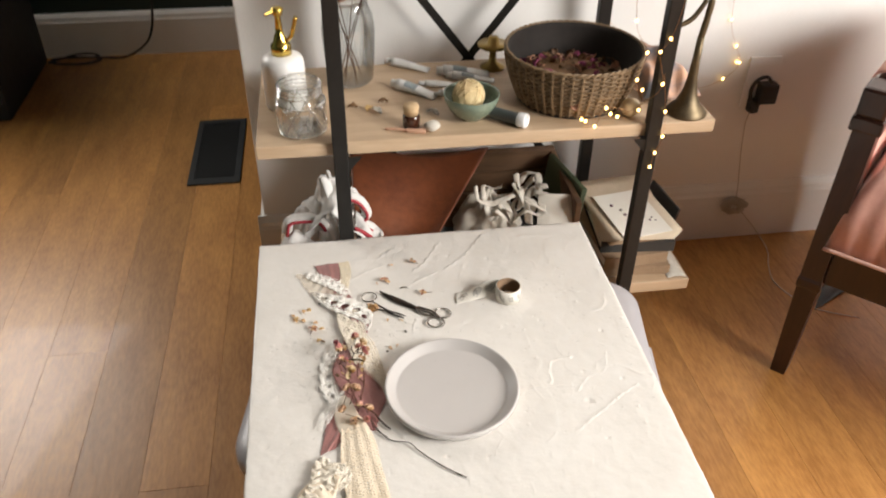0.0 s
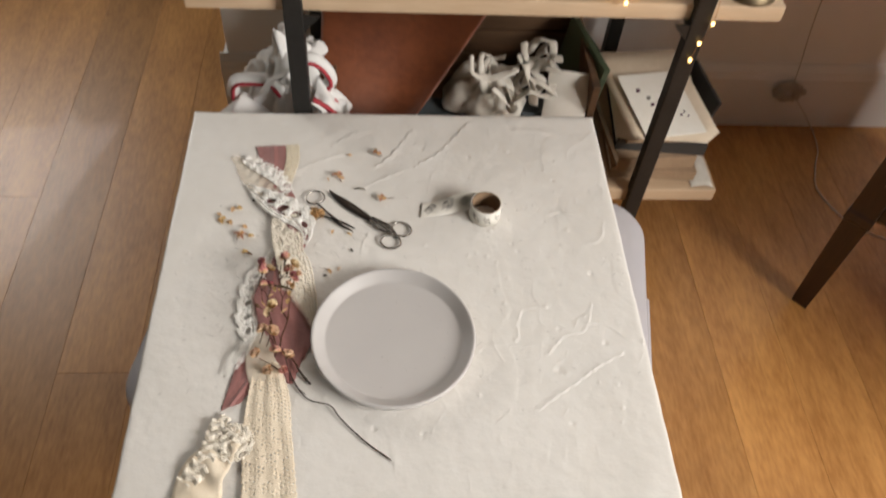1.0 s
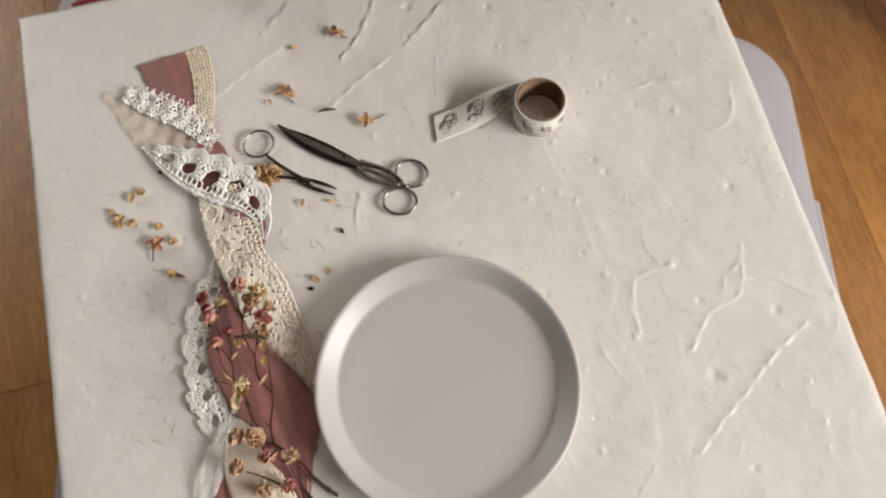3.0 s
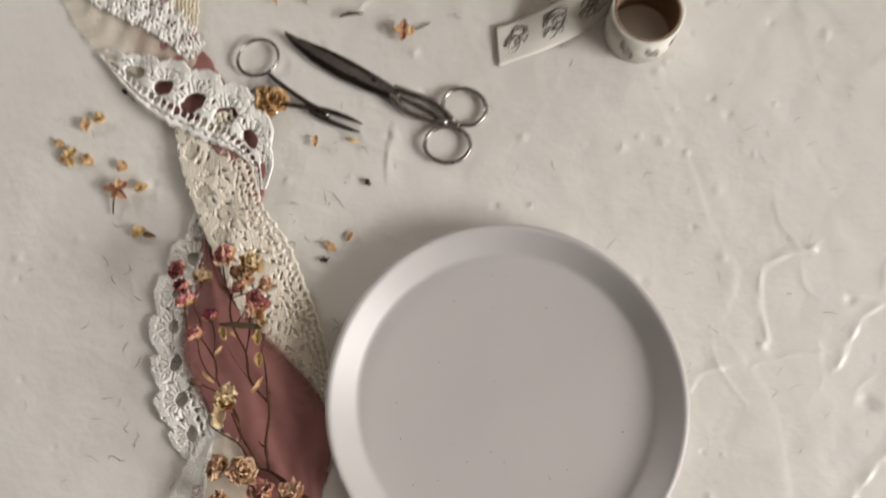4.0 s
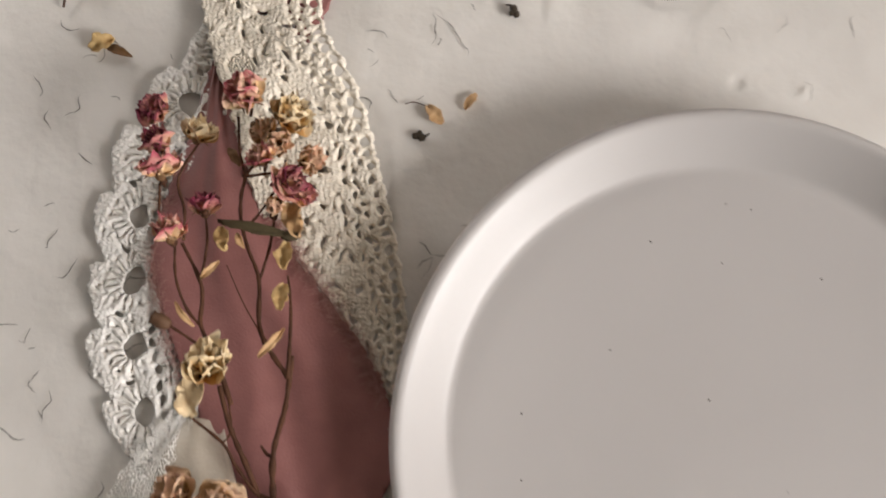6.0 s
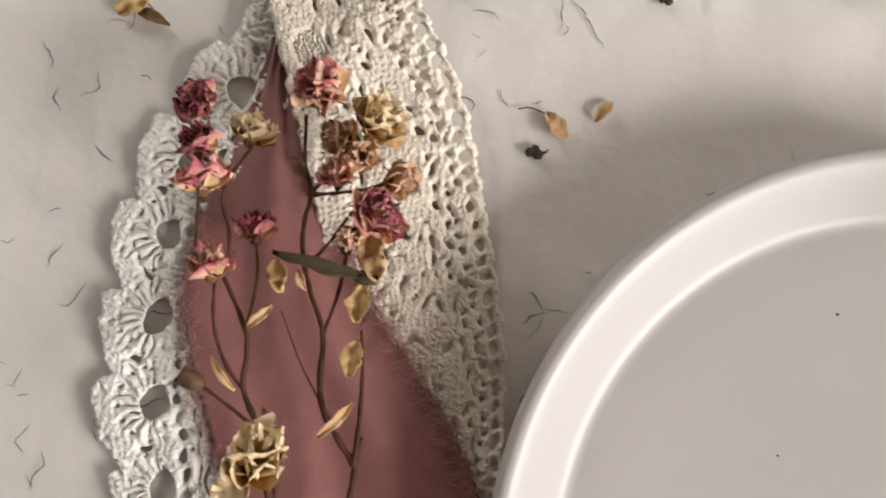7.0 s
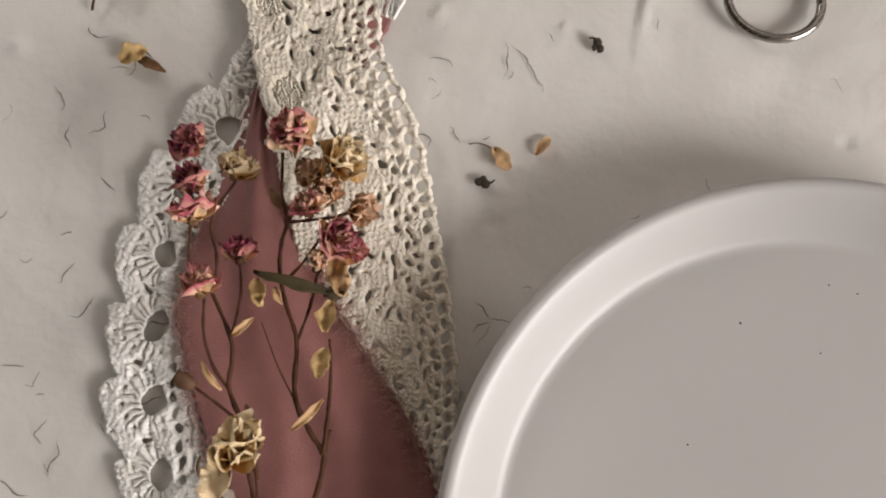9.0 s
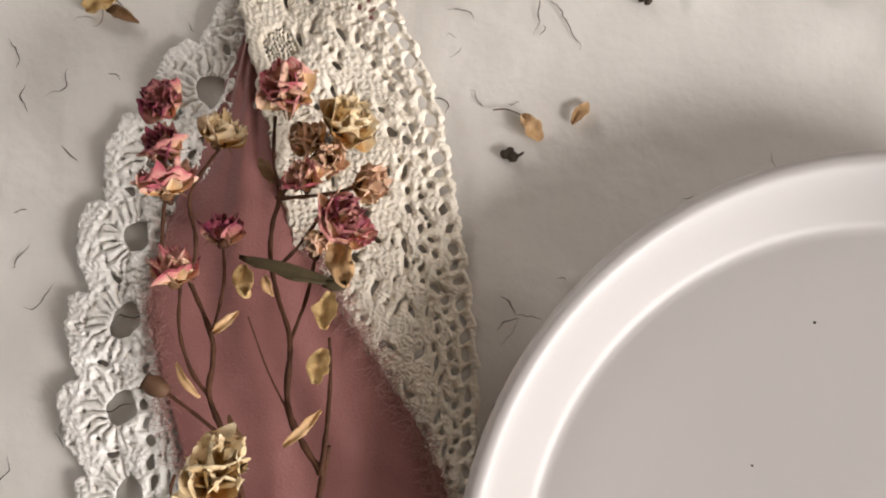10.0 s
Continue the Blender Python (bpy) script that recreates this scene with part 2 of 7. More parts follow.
M_CRATE = mat("old_crate_wood", (0.16, 0.085, 0.040), (0.085, 0.044, 0.022), rough=0.7, scale=8, stretch=(0.8, 6, 6), bump=0.0008, bscale=40)
M_TOWEL = mat("towel_white", (0.76, 0.745, 0.72), (0.68, 0.665, 0.64), rough=0.9, scale=60, sheen=0.4, bump=0.0012, bscale=600)
M_TOWELRED = mat("towel_red_stripe", (0.42, 0.045, 0.06), rough=0.9, scale=80, bump=0.0012, bscale=600)
M_LINEN = mat("linen_offwhite", (0.66, 0.62, 0.55), (0.52, 0.475, 0.40), rough=0.9, scale=50, sheen=0.3, bump=0.0012, bscale=500)
M_BOOKA = mat("book_cloth_tan", (0.36, 0.25, 0.155), (0.27, 0.18, 0.11), rough=0.75, scale=40)
M_BOOKB = mat("book_cloth_dark", (0.045, 0.042, 0.038), rough=0.7, scale=40)
M_PEACH = mat("peach_cloth", (0.60, 0.36, 0.24), (0.50, 0.28, 0.18), rough=0.85, scale=40)
M_PATTERN = mat("peach_blue_print", (0.74, 0.42, 0.26), (0.16, 0.17, 0.20), rough=0.85, scale=26, fine=0.1)
M_BULB = mat("warm_bulb", (1.0, 0.60, 0.20), emit=7.0)
M_COPPER = mat("copper_wire", (0.50, 0.27, 0.12), rough=0.35, metal=1.0)
M_CLEARCORD = mat("clear_cord", (0.52, 0.48, 0.41), (0.44, 0.40, 0.34), rough=0.4)
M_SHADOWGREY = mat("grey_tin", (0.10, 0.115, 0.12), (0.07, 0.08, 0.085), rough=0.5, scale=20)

# ---- shapes ----


def thing(name, label, category, place=None, group="", kind=""):
    ob = new(name)
    ob.empty_display_size = 0.02
    ob.matrix_world = place or Matrix.Identity(4)
    return tagged(ob, label, category, group, kind)


def as_mesh(name, geo, smooth=True):
    me = bpy.data.meshes.new(name)
    me.from_pydata([tuple(v) for v in geo[0]], [], geo[1])
    if len(geo) > 2:
        lay = me.uv_layers.new(name="petal")
        idx = np.empty(len(me.loops), dtype=np.int32)
        me.loops.foreach_get("vertex_index", idx)
        lay.data.foreach_set("uv", np.asarray(geo[2], dtype=np.float32)[idx].ravel())
    me.polygons.foreach_set("use_smooth", [smooth] * len(me.polygons))
    me.update()
    return me


def part(name, geo, material, parent=None, label="", smooth=True, place=None):
    me = geo if isinstance(geo, bpy.types.Mesh) else as_mesh(name, geo, smooth)
    if not me.materials:
        me.materials.append(material)
    ob = new(name, me)
    if place is not None:
        ob.matrix_basis = place
    if parent is not None:
        ob.parent = parent
    return tagged(ob, label)


def solo(name, geo, material, label, category, place=None, group="", kind="", smooth=True):
    return tagged(part(name, geo, material, None, "", smooth, place), label, category, group, kind)


def moved(geo, m):
    return ([m @ Vector(v) for v in geo[0]], *geo[1:])


def joined(*geos):
    vs, fs, uvs = [], [], []
    for g in geos:
        k = len(vs)
        vs.extend(g[0])
        fs.extend([tuple(i + k for i in f) for f in g[1]])
        if len(g) > 2:
            uvs.extend(g[2])
    return (vs, fs, uvs) if uvs else (vs, fs)


def rbox(size, centre=(0, 0, 0), bevel=0.002, seg=2, turn=(0, 0, 0)):
    bm = bmesh.new()
    bmesh.ops.create_cube(bm, size=1)
    bmesh.ops.scale(bm, vec=size, verts=bm.verts)
    if bevel:
        bmesh.ops.bevel(bm, geom=bm.edges[:], offset=bevel, segments=seg, affect="EDGES", profile=0.6)
    bmesh.ops.transform(bm, matrix=pose(*centre, *turn), verts=bm.verts)
    bm.verts.index_update()
    geo = ([v.co.copy() for v in bm.verts], [tuple(v.index for v in f.verts) for f in bm.faces])
    bm.free()
    return geo


def slab(x0, x1, y0, y1, z0, z1, bevel=0.0):
    return rbox((x1 - x0, y1 - y0, z1 - z0), ((x0 + x1) / 2, (y0 + y1) / 2, (z0 + z1) / 2), bevel)


def lathe(profile, seg=40, wob=0.0, caps=True):
    vs, fs = [], []
    for r, z in profile:
        for k in range(seg):
            a = 2 * math.pi * k / seg
            q = r * (1 + wob * math.sin(3 * a + z * 60))
            vs.append((q * math.cos(a), q * math.sin(a), z))
    for i in range(len(profile) - 1):
        for k in range(seg):
            fs.append((i * seg + k, i * seg + (k + 1) % seg, (i + 1) * seg + (k + 1) % seg, (i + 1) * seg + k))
    if caps and profile[0][0] > 1e-4:
        fs.append(tuple(reversed(range(seg))))
    if caps and profile[-1][0] > 1e-4:
        fs.append(tuple(range((len(profile) - 1) * seg, len(profile) * seg)))
    return vs, fs


def spline(points, n):
    """A smooth run of n+1 samples through control points of any dimension."""
    p = np.asarray(points, dtype=float)
    k = len(p)
    s = np.linspace(0, k - 1, n + 1)
    i = np.clip(s.astype(int), 0, k - 2)
    f = (s - i)[:, None]
    a, b, c, d = p[np.clip(i - 1, 0, k - 1)], p[i], p[i + 1], p[np.clip(i + 2, 0, k - 1)]
    return 0.5 * (2 * b + (c - a) * f + (2 * a - 5 * b + 4 * c - d) * f ** 2 + (3 * b - a - 3 * c + d) * f ** 3)


def tube(points, r0, r1=None, seg=6, n=None, closed=False, knobs=0.0, smooth_path=True):
    r1 = r0 if r1 is None else r1
    n = n or max(4, 4 * (len(points) - 1))
    pts = spline(points, n) if smooth_path else np.asarray(points, dtype=float)
    vs, fs, m = [], [], len(pts)
    # base and lining carry the basket's inner shade in their colour
    up = Vector((0.13, 0.21, 0.97))
    for i in range(m):
        if closed:
            t = Vector(pts[(i + 1) % m] - pts[(i - 1) % m])
        else:
            t = Vector(pts[min(i + 1, m - 1)] - pts[max(i - 1, 0)])
        t.normalize()
        x = t.cross(up)
        if x.length < 1e-3:
            x = t.cross(Vector((1, 0, 0)))
        x.normalize()
        y = x.cross(t)
        r = r0 + (r1 - r0) * i / max(1, m - 1)
        if knobs:
            r *= 1 + knobs * (noise.noise(Vector(pts[i]) * 400))
        for k in range(seg):
            a = 2 * math.pi * k / seg
            vs.append(Vector(pts[i]) + x * (r * math.cos(a)) + y * (r * math.sin(a)))
    for i in range(m if closed else m - 1):
        for k in range(seg):
            j = (i + 1) % m
            fs.append((i * seg + k, i * seg + (k + 1) % seg, j * seg + (k + 1) % seg, j * seg + k))
    if not closed:
        fs.append(tuple(reversed(range(seg))))
        fs.append(tuple(range((m - 1) * seg, m * seg)))
    return vs, fs


def sheet(nu, nv, fn, thick=0.0):
    """A grid of fn(u, v) -> point, u and v from 0 to 1; with thickness it gets a second face and a rim."""
    pts = [Vector(fn(i / nu, j / nv)) for i in range(nu + 1) for j in range(nv + 1)]
    w = nv + 1
    fs = [(i * w + j, (i + 1) * w + j, (i + 1) * w + j + 1, i * w + j + 1) for i in range(nu) for j in range(nv)]
    if not thick:
        return pts, fs
    k = len(pts)
    low = []
    for i in range(nu + 1):
        for j in range(nv + 1):
            a = pts[min(i + 1, nu) * w + j] - pts[max(i - 1, 0) * w + j]
            b = pts[i * w + min(j + 1, nv)] - pts[i * w + max(j - 1, 0)]
            q = a.cross(b)
            q = q.normalized() if q.length > 1e-12 else Vector((0, 0, 1))
            low.append(pts[i * w + j] - q * thick)
    fs2 = [tuple(x + k for x in reversed(f)) for f in fs]
    rim = [i * w for i in range(nu + 1)] + [nu * w + j for j in range(1, nv + 1)] + [i * w + nv for i in range(nu - 1, -1, -1)] + [j for j in range(nv - 1, 0, -1)]
    side = [(rim[(i + 1) % len(rim)], rim[i], rim[i] + k, rim[(i + 1) % len(rim)] + k) for i in range(len(rim))]
    return pts + low, fs + fs2 + side


def ball(r, centre=(0, 0, 0), sub=2, squash=1.0, rough=0.0):
    bm = bmesh.new()
    bmesh.ops.create_icosphere(bm, subdivisions=sub, radius=r)
    for v in bm.verts:
        if rough:
            v.co *= 1 + rough * noise.noise(v.co / r * 2.2 + Vector(centre) * 90)
        v.co.z *= squash
        v.co += Vector(centre)
    bm.verts.index_update()
    geo = ([v.co.copy() for v in bm.verts], [tuple(v.index for v in f.verts) for f in bm.faces])
    bm.free()
    return geo


# ---- the room ----
FLOOR_X0, FLOOR_X1, FLOOR_Y0, FLOOR_Y1 = -2.70, 2.60, -2.20, 3.13
WALL_Y, STUB_X, FAR_Y = 1.771, -0.318, 3.13
floor = solo("floor", slab(FLOOR_X0 - 0.12, FLOOR_X1 + 0.12, FLOOR_Y0 - 0.12, FLOOR_Y1 + 0.12, -0.08, -0.013), M_SUB,
             "honey-brown bamboo plank floor with a satin finish", "floor", kind="structure", smooth=False)
solo("wall_north", slab(STUB_X, FLOOR_X1, WALL_Y, WALL_Y + 0.12, -0.013, 2.5, 0.004), M_WALL,
     "white painted wall ending at an open corner", "wall", kind="structure", smooth=False)


def wall_with_opening(axis, at, thick, a0, a1, h, o0, o1, z0, z1):
    cells = [(a0, o0, 0, h), (o1, a1, 0, h), (o0, o1, 0, z0), (o0, o1, z1, h)]
    geos = []
    for p, q, zl, zh in cells:
        zl = zl if zl else -0.013
        geos.append(slab(at, at + thick, p, q, zl, zh) if axis == "x" else slab(p, q, at, at + thick, zl, zh))
    return joined(*geos)


solo("wall_far", wall_with_opening("y", FAR_Y, 0.12, FLOOR_X0, FLOOR_X1, 2.5, -2.2, -1.3, 1.0, 2.0), M_GREEN,
     "dark green painted wall with white baseboard", "wall", kind="structure", smooth=False)
# east, west and south walls are added unseen, dark green to lower the fill
solo("wall_east", wall_with_opening("x", FLOOR_X1, 0.12, FLOOR_Y0, FLOOR_Y1, 2.5, -1.45, 0.35, 1.15, 2.4), M_GREEN,
     "unseen wall with a broad window, dark green to limit bounced light", "wall", kind="structure", smooth=False)
solo("wall_west", slab(FLOOR_X0 - 0.12, FLOOR_X0, FLOOR_Y0, FLOOR_Y1, -0.013, 2.5), M_GREEN, "plain unseen wall, dark green to limit bounced light", "wall", kind="structure", smooth=False)
solo("wall_south", slab(FLOOR_X0 - 0.12, FLOOR_X1 + 0.12, FLOOR_Y0 - 0.12, FLOOR_Y0, -0.013, 2.5), M_GREEN, "plain unseen wall, dark green to limit bounced light", "wall", kind="structure", smooth=False)
# added out of view; its dark colour keeps shadows deep
solo("ceiling", slab(FLOOR_X0 - 0.12, FLOOR_X1 + 0.12, FLOOR_Y0 - 0.12, FLOOR_Y1 + 0.12, 2.5, 2.6), M_CEIL, "plain unseen ceiling, kept dark to hold back bounced light", "ceiling", kind="structure", smooth=False)


def window(name, axis, at, a0, a1, z0, z1):
    w = thing(name, "white framed window letting in soft daylight", "window", kind="structure")
    t = 0.045

    def bar(p0, p1, zl, zh):
        return slab(at, at + 0.05, p0, p1, zl, zh, 0.003) if axis == "x" else slab(p0, p1, at, at + 0.05, zl, zh, 0.003)
    for nm, g in (("window_frame", bar(a0, a0 + t, z0, z1)), ("window_frame", bar(a1 - t, a1, z0, z1)), ("window_frame", bar(a0 + t, a1 - t, z0, z0 + t)),
                  ("window_frame", bar(a0 + t, a1 - t, z1 - t, z1)), ("window_frame", bar((a0 + a1) / 2 - 0.02, (a0 + a1) / 2 + 0.02, z0 + t, z1 - t))):
        part(nm, g, M_TRIM, w, smooth=False)
    return w


window("window_1", "x", FLOOR_X1 + 0.05, -1.45, 0.35, 1.15, 2.4)
window("window_2", "y", FAR_Y + 0.05, -2.2, -1.3, 1.0, 2.0)


def baseboard(name, x0, y0, x1, y1):
    """A moulded board along a wall: runs from one end to the other, facing to the right of its run."""
    prof = [(0, 0), (0.014, 0), (0.014, 0.125), (0.011, 0.133), (0.011, 0.142), (0.006, 0.152), (0.004, 0.157), (0, 0.157)]
    d = Vector((x1 - x0, y1 - y0, 0))
    out = Vector((d.y, -d.x, 0)).normalized()
    vs = [Vector((x0, y0, 0)) + out * a + Vector((0, 0, b)) for a, b in prof] + [Vector((x1, y1, 0)) + out * a + Vector((0, 0, b)) for a, b in prof]
    k = len(prof)
    fs = [(i, i + 1, i + 1 + k, i + k) for i in range(k - 1)] + [tuple(reversed(range(k))), tuple(range(k, 2 * k))]
    return solo(name, (vs, fs), M_TRIM, "white moulded wooden baseboard along the wall", "baseboard", kind="structure", smooth=False)


baseboard("baseboard", STUB_X - 0.014, WALL_Y, FLOOR_X1, WALL_Y)
baseboard("baseboard", STUB_X, WALL_Y + 0.12, STUB_X, WALL_Y)
baseboard("baseboard", FLOOR_X0, FAR_Y, FLOOR_X1, FAR_Y)

# dark floor register
vent = thing("floor_vent", "dark bronze metal floor register set in the planks", "floor vent", pose(-0.488, 2.365, 0))
part("frame", joined(slab(-0.072, -0.055, -0.19, 0.19, 0.0, 0.005, 0.0015), slab(0.055, 0.072, -0.19, 0.19, 0.0, 0.005, 0.0015),
                     slab(-0.055, 0.055, -0.19, -0.165, 0.0, 0.005, 0.0015), slab(-0.055, 0.055, 0.165, 0.19, 0.0, 0.005, 0.0015)), M_CHARCOAL, vent, smooth=False)
part("damper", slab(-0.056, 0.056, -0.166, 0.166, 0.0003, 0.0012), M_BLACK, vent, smooth=False)
for k in range(22):
    part("slat", slab(-0.055, 0.055, -0.163 + k * 0.0150, -0.157 + k * 0.0150, 0.0012, 0.004, 0.0008), M_CHARCOAL, vent, smooth=False)

cab = thing("cabinet", "charcoal painted low cabinet standing against the green wall", "cabinet", pose(-1.52, 2.87, 0))
part("body", slab(-0.38, 0.38, -0.235, 0.22, 0.0, 0.86, 0.004), M_CHARCOAL, cab, smooth=False)
for sx in (-1, 1):
    d = part("door", slab(sx * 0.19 - 0.182, sx * 0.19 + 0.182, -0.253, -0.2352, 0.06, 0.83, 0.003), M_CHARCOAL, cab, smooth=False)
    part("handle", tube([(sx * 0.03, -0.253, 0.42), (sx * 0.03, -0.275, 0.43), (sx * 0.03, -0.275, 0.51), (sx * 0.03, -0.253, 0.52)], 0.004), M_BLACK, d)

solo("power_cable", joined(tube([(-0.742, 3.118, 0.62), (-0.742, 3.116, 0.40), (-0.745, 3.108, 0.20), (-0.775, 3.09, 0.07), (-0.86, 3.075, 0.012), (-0.95, 3.09, 0.005), (-1.05, 3.10, 0.005),
                                 (-1.12, 3.09, 0.005), (-1.10, 3.05, 0.005), (-1.00, 3.04, 0.006), (-0.95, 3.065, 0.010), (-0.99, 3.10, 0.018), (-1.06, 3.095, 0.014), (-1.13, 3.06, 0.005)], 0.0045, n=70)), M_CABLE,
     "black power cable coiled loosely on the floor by the baseboard", "cable")

# ---- the plastered board on its storage bin ----
TOP = 0.352


def relief(X, Y):
    """Height of the trowelled plaster above the board's mean plane."""
    rng = np.random.default_rng(5)
    Z = np.zeros_like(X)
    for k in range(26):
        a, w = rng.uniform(0, 6.283, 2)
        f = rng.uniform(12, 70)
        Z += 0.00014 * (20 / f) ** 0.6 * np.sin(f * (X * np.cos(a) + Y * np.sin(a)) + w + 1.5 * np.sin(f * 0.37 * (Y * np.cos(w) - X * np.sin(w))))

    def ridge(points, h, w, lip=0.5):
        p = spline(points, 14 * (len(points) - 1))
        lo, hi = p.min(0) - 5 * w, p.max(0) + 5 * w
        ii = np.where((X[:, 0] > lo[0]) & (X[:, 0] < hi[0]))[0]
        jj = np.where((Y[0] > lo[1]) & (Y[0] < hi[1]))[0]
        if not len(ii) or not len(jj):
            return
        s = np.ix_(range(ii[0], ii[-1] + 1), range(jj[0], jj[-1] + 1))
        x, y = X[s], Y[s]
        best, side = np.full(x.shape, 9.0), np.zeros(x.shape)
        for a, b in zip(p[:-1], p[1:]):
            d = b - a
            q = np.clip(((x - a[0]) * d[0] + (y - a[1]) * d[1]) / (d @ d + 1e-15), 0, 1)
            dx, dy = x - a[0] - q * d[0], y - a[1] - q * d[1]
            r = np.hypot(dx, dy)
            m = r < best
            best[m] = r[m]
            side[m] = np.sign(d[0] * dy - d[1] * dx)[m]
        wob = 0.75 + 0.5 * np.sin(x * 310 + y * 190)
        Z[s] += h * wob * np.exp(-(best / w) ** 2) + lip * h * np.exp(-(best / (4 * w)) ** 2) * (side > 0) * (1 - np.exp(-(best / w) ** 2))

    for pts in (((-0.139, 1.267), (-0.108, 1.286), (-0.074, 1.302)), ((-0.046, 1.238), (-0.02, 1.255), (0.005, 1.268)), ((-0.042, 1.158), (-0.049, 1.131)),
                ((0.199, 1.194), (0.215, 1.196), (0.231, 1.191)), ((0.138, 1.0), (0.140, 1.02), (0.148, 1.04), (0.178, 1.045)),
                ((0.171, 0.979), (0.194, 1.003), (0.22, 1.012), (0.233, 1.047)), ((0.222, 1.022), (0.245, 1.018), (0.27, 0.997)),
                ((0.15, 0.906), (0.175, 0.925), (0.198, 0.94), (0.225, 0.960), (0.258, 0.978)), ((0.247, 1.143), (0.262, 1.150), (0.271, 1.176))):
        ridge(pts, 0.0008, 0.0011)
    for pts in (((0.02, 1.35), (-0.01, 1.30), (-0.03, 1.28)), ((0.10, 1.365), (0.06, 1.31), (0.03, 1.285)), ((0.16, 1.35), (0.20, 1.352), (0.235, 1.34)), ((-0.06, 1.345), (-0.09, 1.32))):
        ridge(pts, 0.0010, 0.0014)
    for k in range(110):
        c = np.array((rng.uniform(-0.29, 0.29), rng.uniform(0.6, 1.38)))
        left = c[0] < -0.06
        a = rng.uniform(0, 6.28)
        n = rng.integers(2, 5)
        pts = [c]
        for _ in range(n):
            a += rng.normal(0, 0.7)
            pts.append(pts[-1] + rng.uniform(0.006, 0.022) * np.array((np.cos(a), np.sin(a))))
        ridge(pts, rng.uniform(0.0002, 0.0005) * (0.4 if left else 1), rng.uniform(0.0007, 0.0014), rng.uniform(0, 0.9))
    for k in range(170):
        cx, cy, r = rng.uniform(-0.29, 0.29), rng.uniform(0.85, 1.33), rng.uniform(0.0008, 0.0030)
        if cx < -0.05 and rng.random() < 0.6:
            continue
        ii = np.where(np.abs(X[:, 0] - cx) < 3 * r)[0]
        jj = np.where(np.abs(Y[0] - cy) < 3 * r)[0]
        if len(ii) and len(jj):
            s = np.ix_(ii, jj)
            d2 = ((X[s] - cx) ** 2 + (Y[s] - cy) ** 2) / (r * r)
            Z[s] += rng.choice((-0.0009, 0.0008)) * np.exp(-d2) - 0.0
    for cx, cy, r, h in ((0.181, 0.958, 0.0045, -0.0011), (0.190, 0.953, 0.003, 0.0006), (0.122, 1.112, 0.002, 0.0010), (0.126, 1.049, 0.0025, 0.0009)):
        Z += h * np.exp(-((X - cx) ** 2 + (Y - cy) ** 2) / (r * r))
    field = np.zeros_like(X)
    for k in range(9):
        a, w = rng.uniform(0, 6.283, 2)
        f = rng.uniform(22, 75)
        field += (30 / f) ** 0.5 * np.sin(f * (X * np.cos(a) + Y * np.sin(a)) + w + 1.2 * np.sin(f * 0.5 * (Y * np.cos(w) - X * np.sin(w))))
    skin = np.clip((X - 0.05) / 0.09, 0, 1) * np.clip((Y - 0.70) / 0.1, 0, 1)
    return Z + skin * 0.00018 * (np.tanh(6 * (field - 0.4)) + 0.6 * np.tanh(6 * (field + 1.3)))


def plaster_board():
    xs = np.linspace(-0.290, 0.290, 470)
    ys = np.concatenate((np.arange(0.58, 0.88, 0.004), np.arange(0.88, 1.32, 0.00125), np.linspace(1.32, 1.386, 26)))
    X, Y = np.meshgrid(xs, ys, indexing="ij")
    Z = TOP + relief(X, Y)
    edge = np.minimum(np.minimum(X + 0.29, 0.29 - X), np.minimum(Y - 0.58, 1.386 - Y))
    Z -= 0.0016 * np.exp(-(edge / 0.0025))
    far, sides = np.exp(-(1.386 - Y) / 0.006), np.exp(-np.minimum(X + 0.29, 0.29 - X) / 0.006)
    Y2 = Y + far * 0.0005 * np.sin(X * 37 + 1.3 * np.sin(X * 91))
    X2 = X + sides * 0.0003 * np.sin(Y * 33 + 1.7 * np.sin(Y * 77)) * np.sign(X)
    nx, ny = X.shape
    vs = np.stack((X2, Y2, Z), -1).reshape(-1, 3)
    i, j = np.meshgrid(np.arange(nx - 1), np.arange(ny - 1), indexing="ij")
    a = (i * ny + j).ravel()
    fs = np.stack((a, a + ny, a + ny + 1, a + 1), -1).tolist()
    rim = [k * ny for k in range(nx)] + [(nx - 1) * ny + k for k in range(1, ny)] + [k * ny + ny - 1 for k in range(nx - 2, -1, -1)] + list(range(ny - 2, 0, -1))
    low = vs[rim].copy()
    low[:, 2] = TOP - 0.018
    k0 = len(vs)
    m = len(rim)
    fs += [(rim[(q + 1) % m], rim[q], k0 + q, k0 + (q + 1) % m) for q in range(m)]
    fs.append(tuple(k0 + q for q in reversed(range(m))))
    return np.concatenate((vs, low)).tolist(), fs


board = solo("backdrop_board", plaster_board(), M_PLASTER, "white plastered styling board with trowel ridges, resting on a plastic bin", "board")


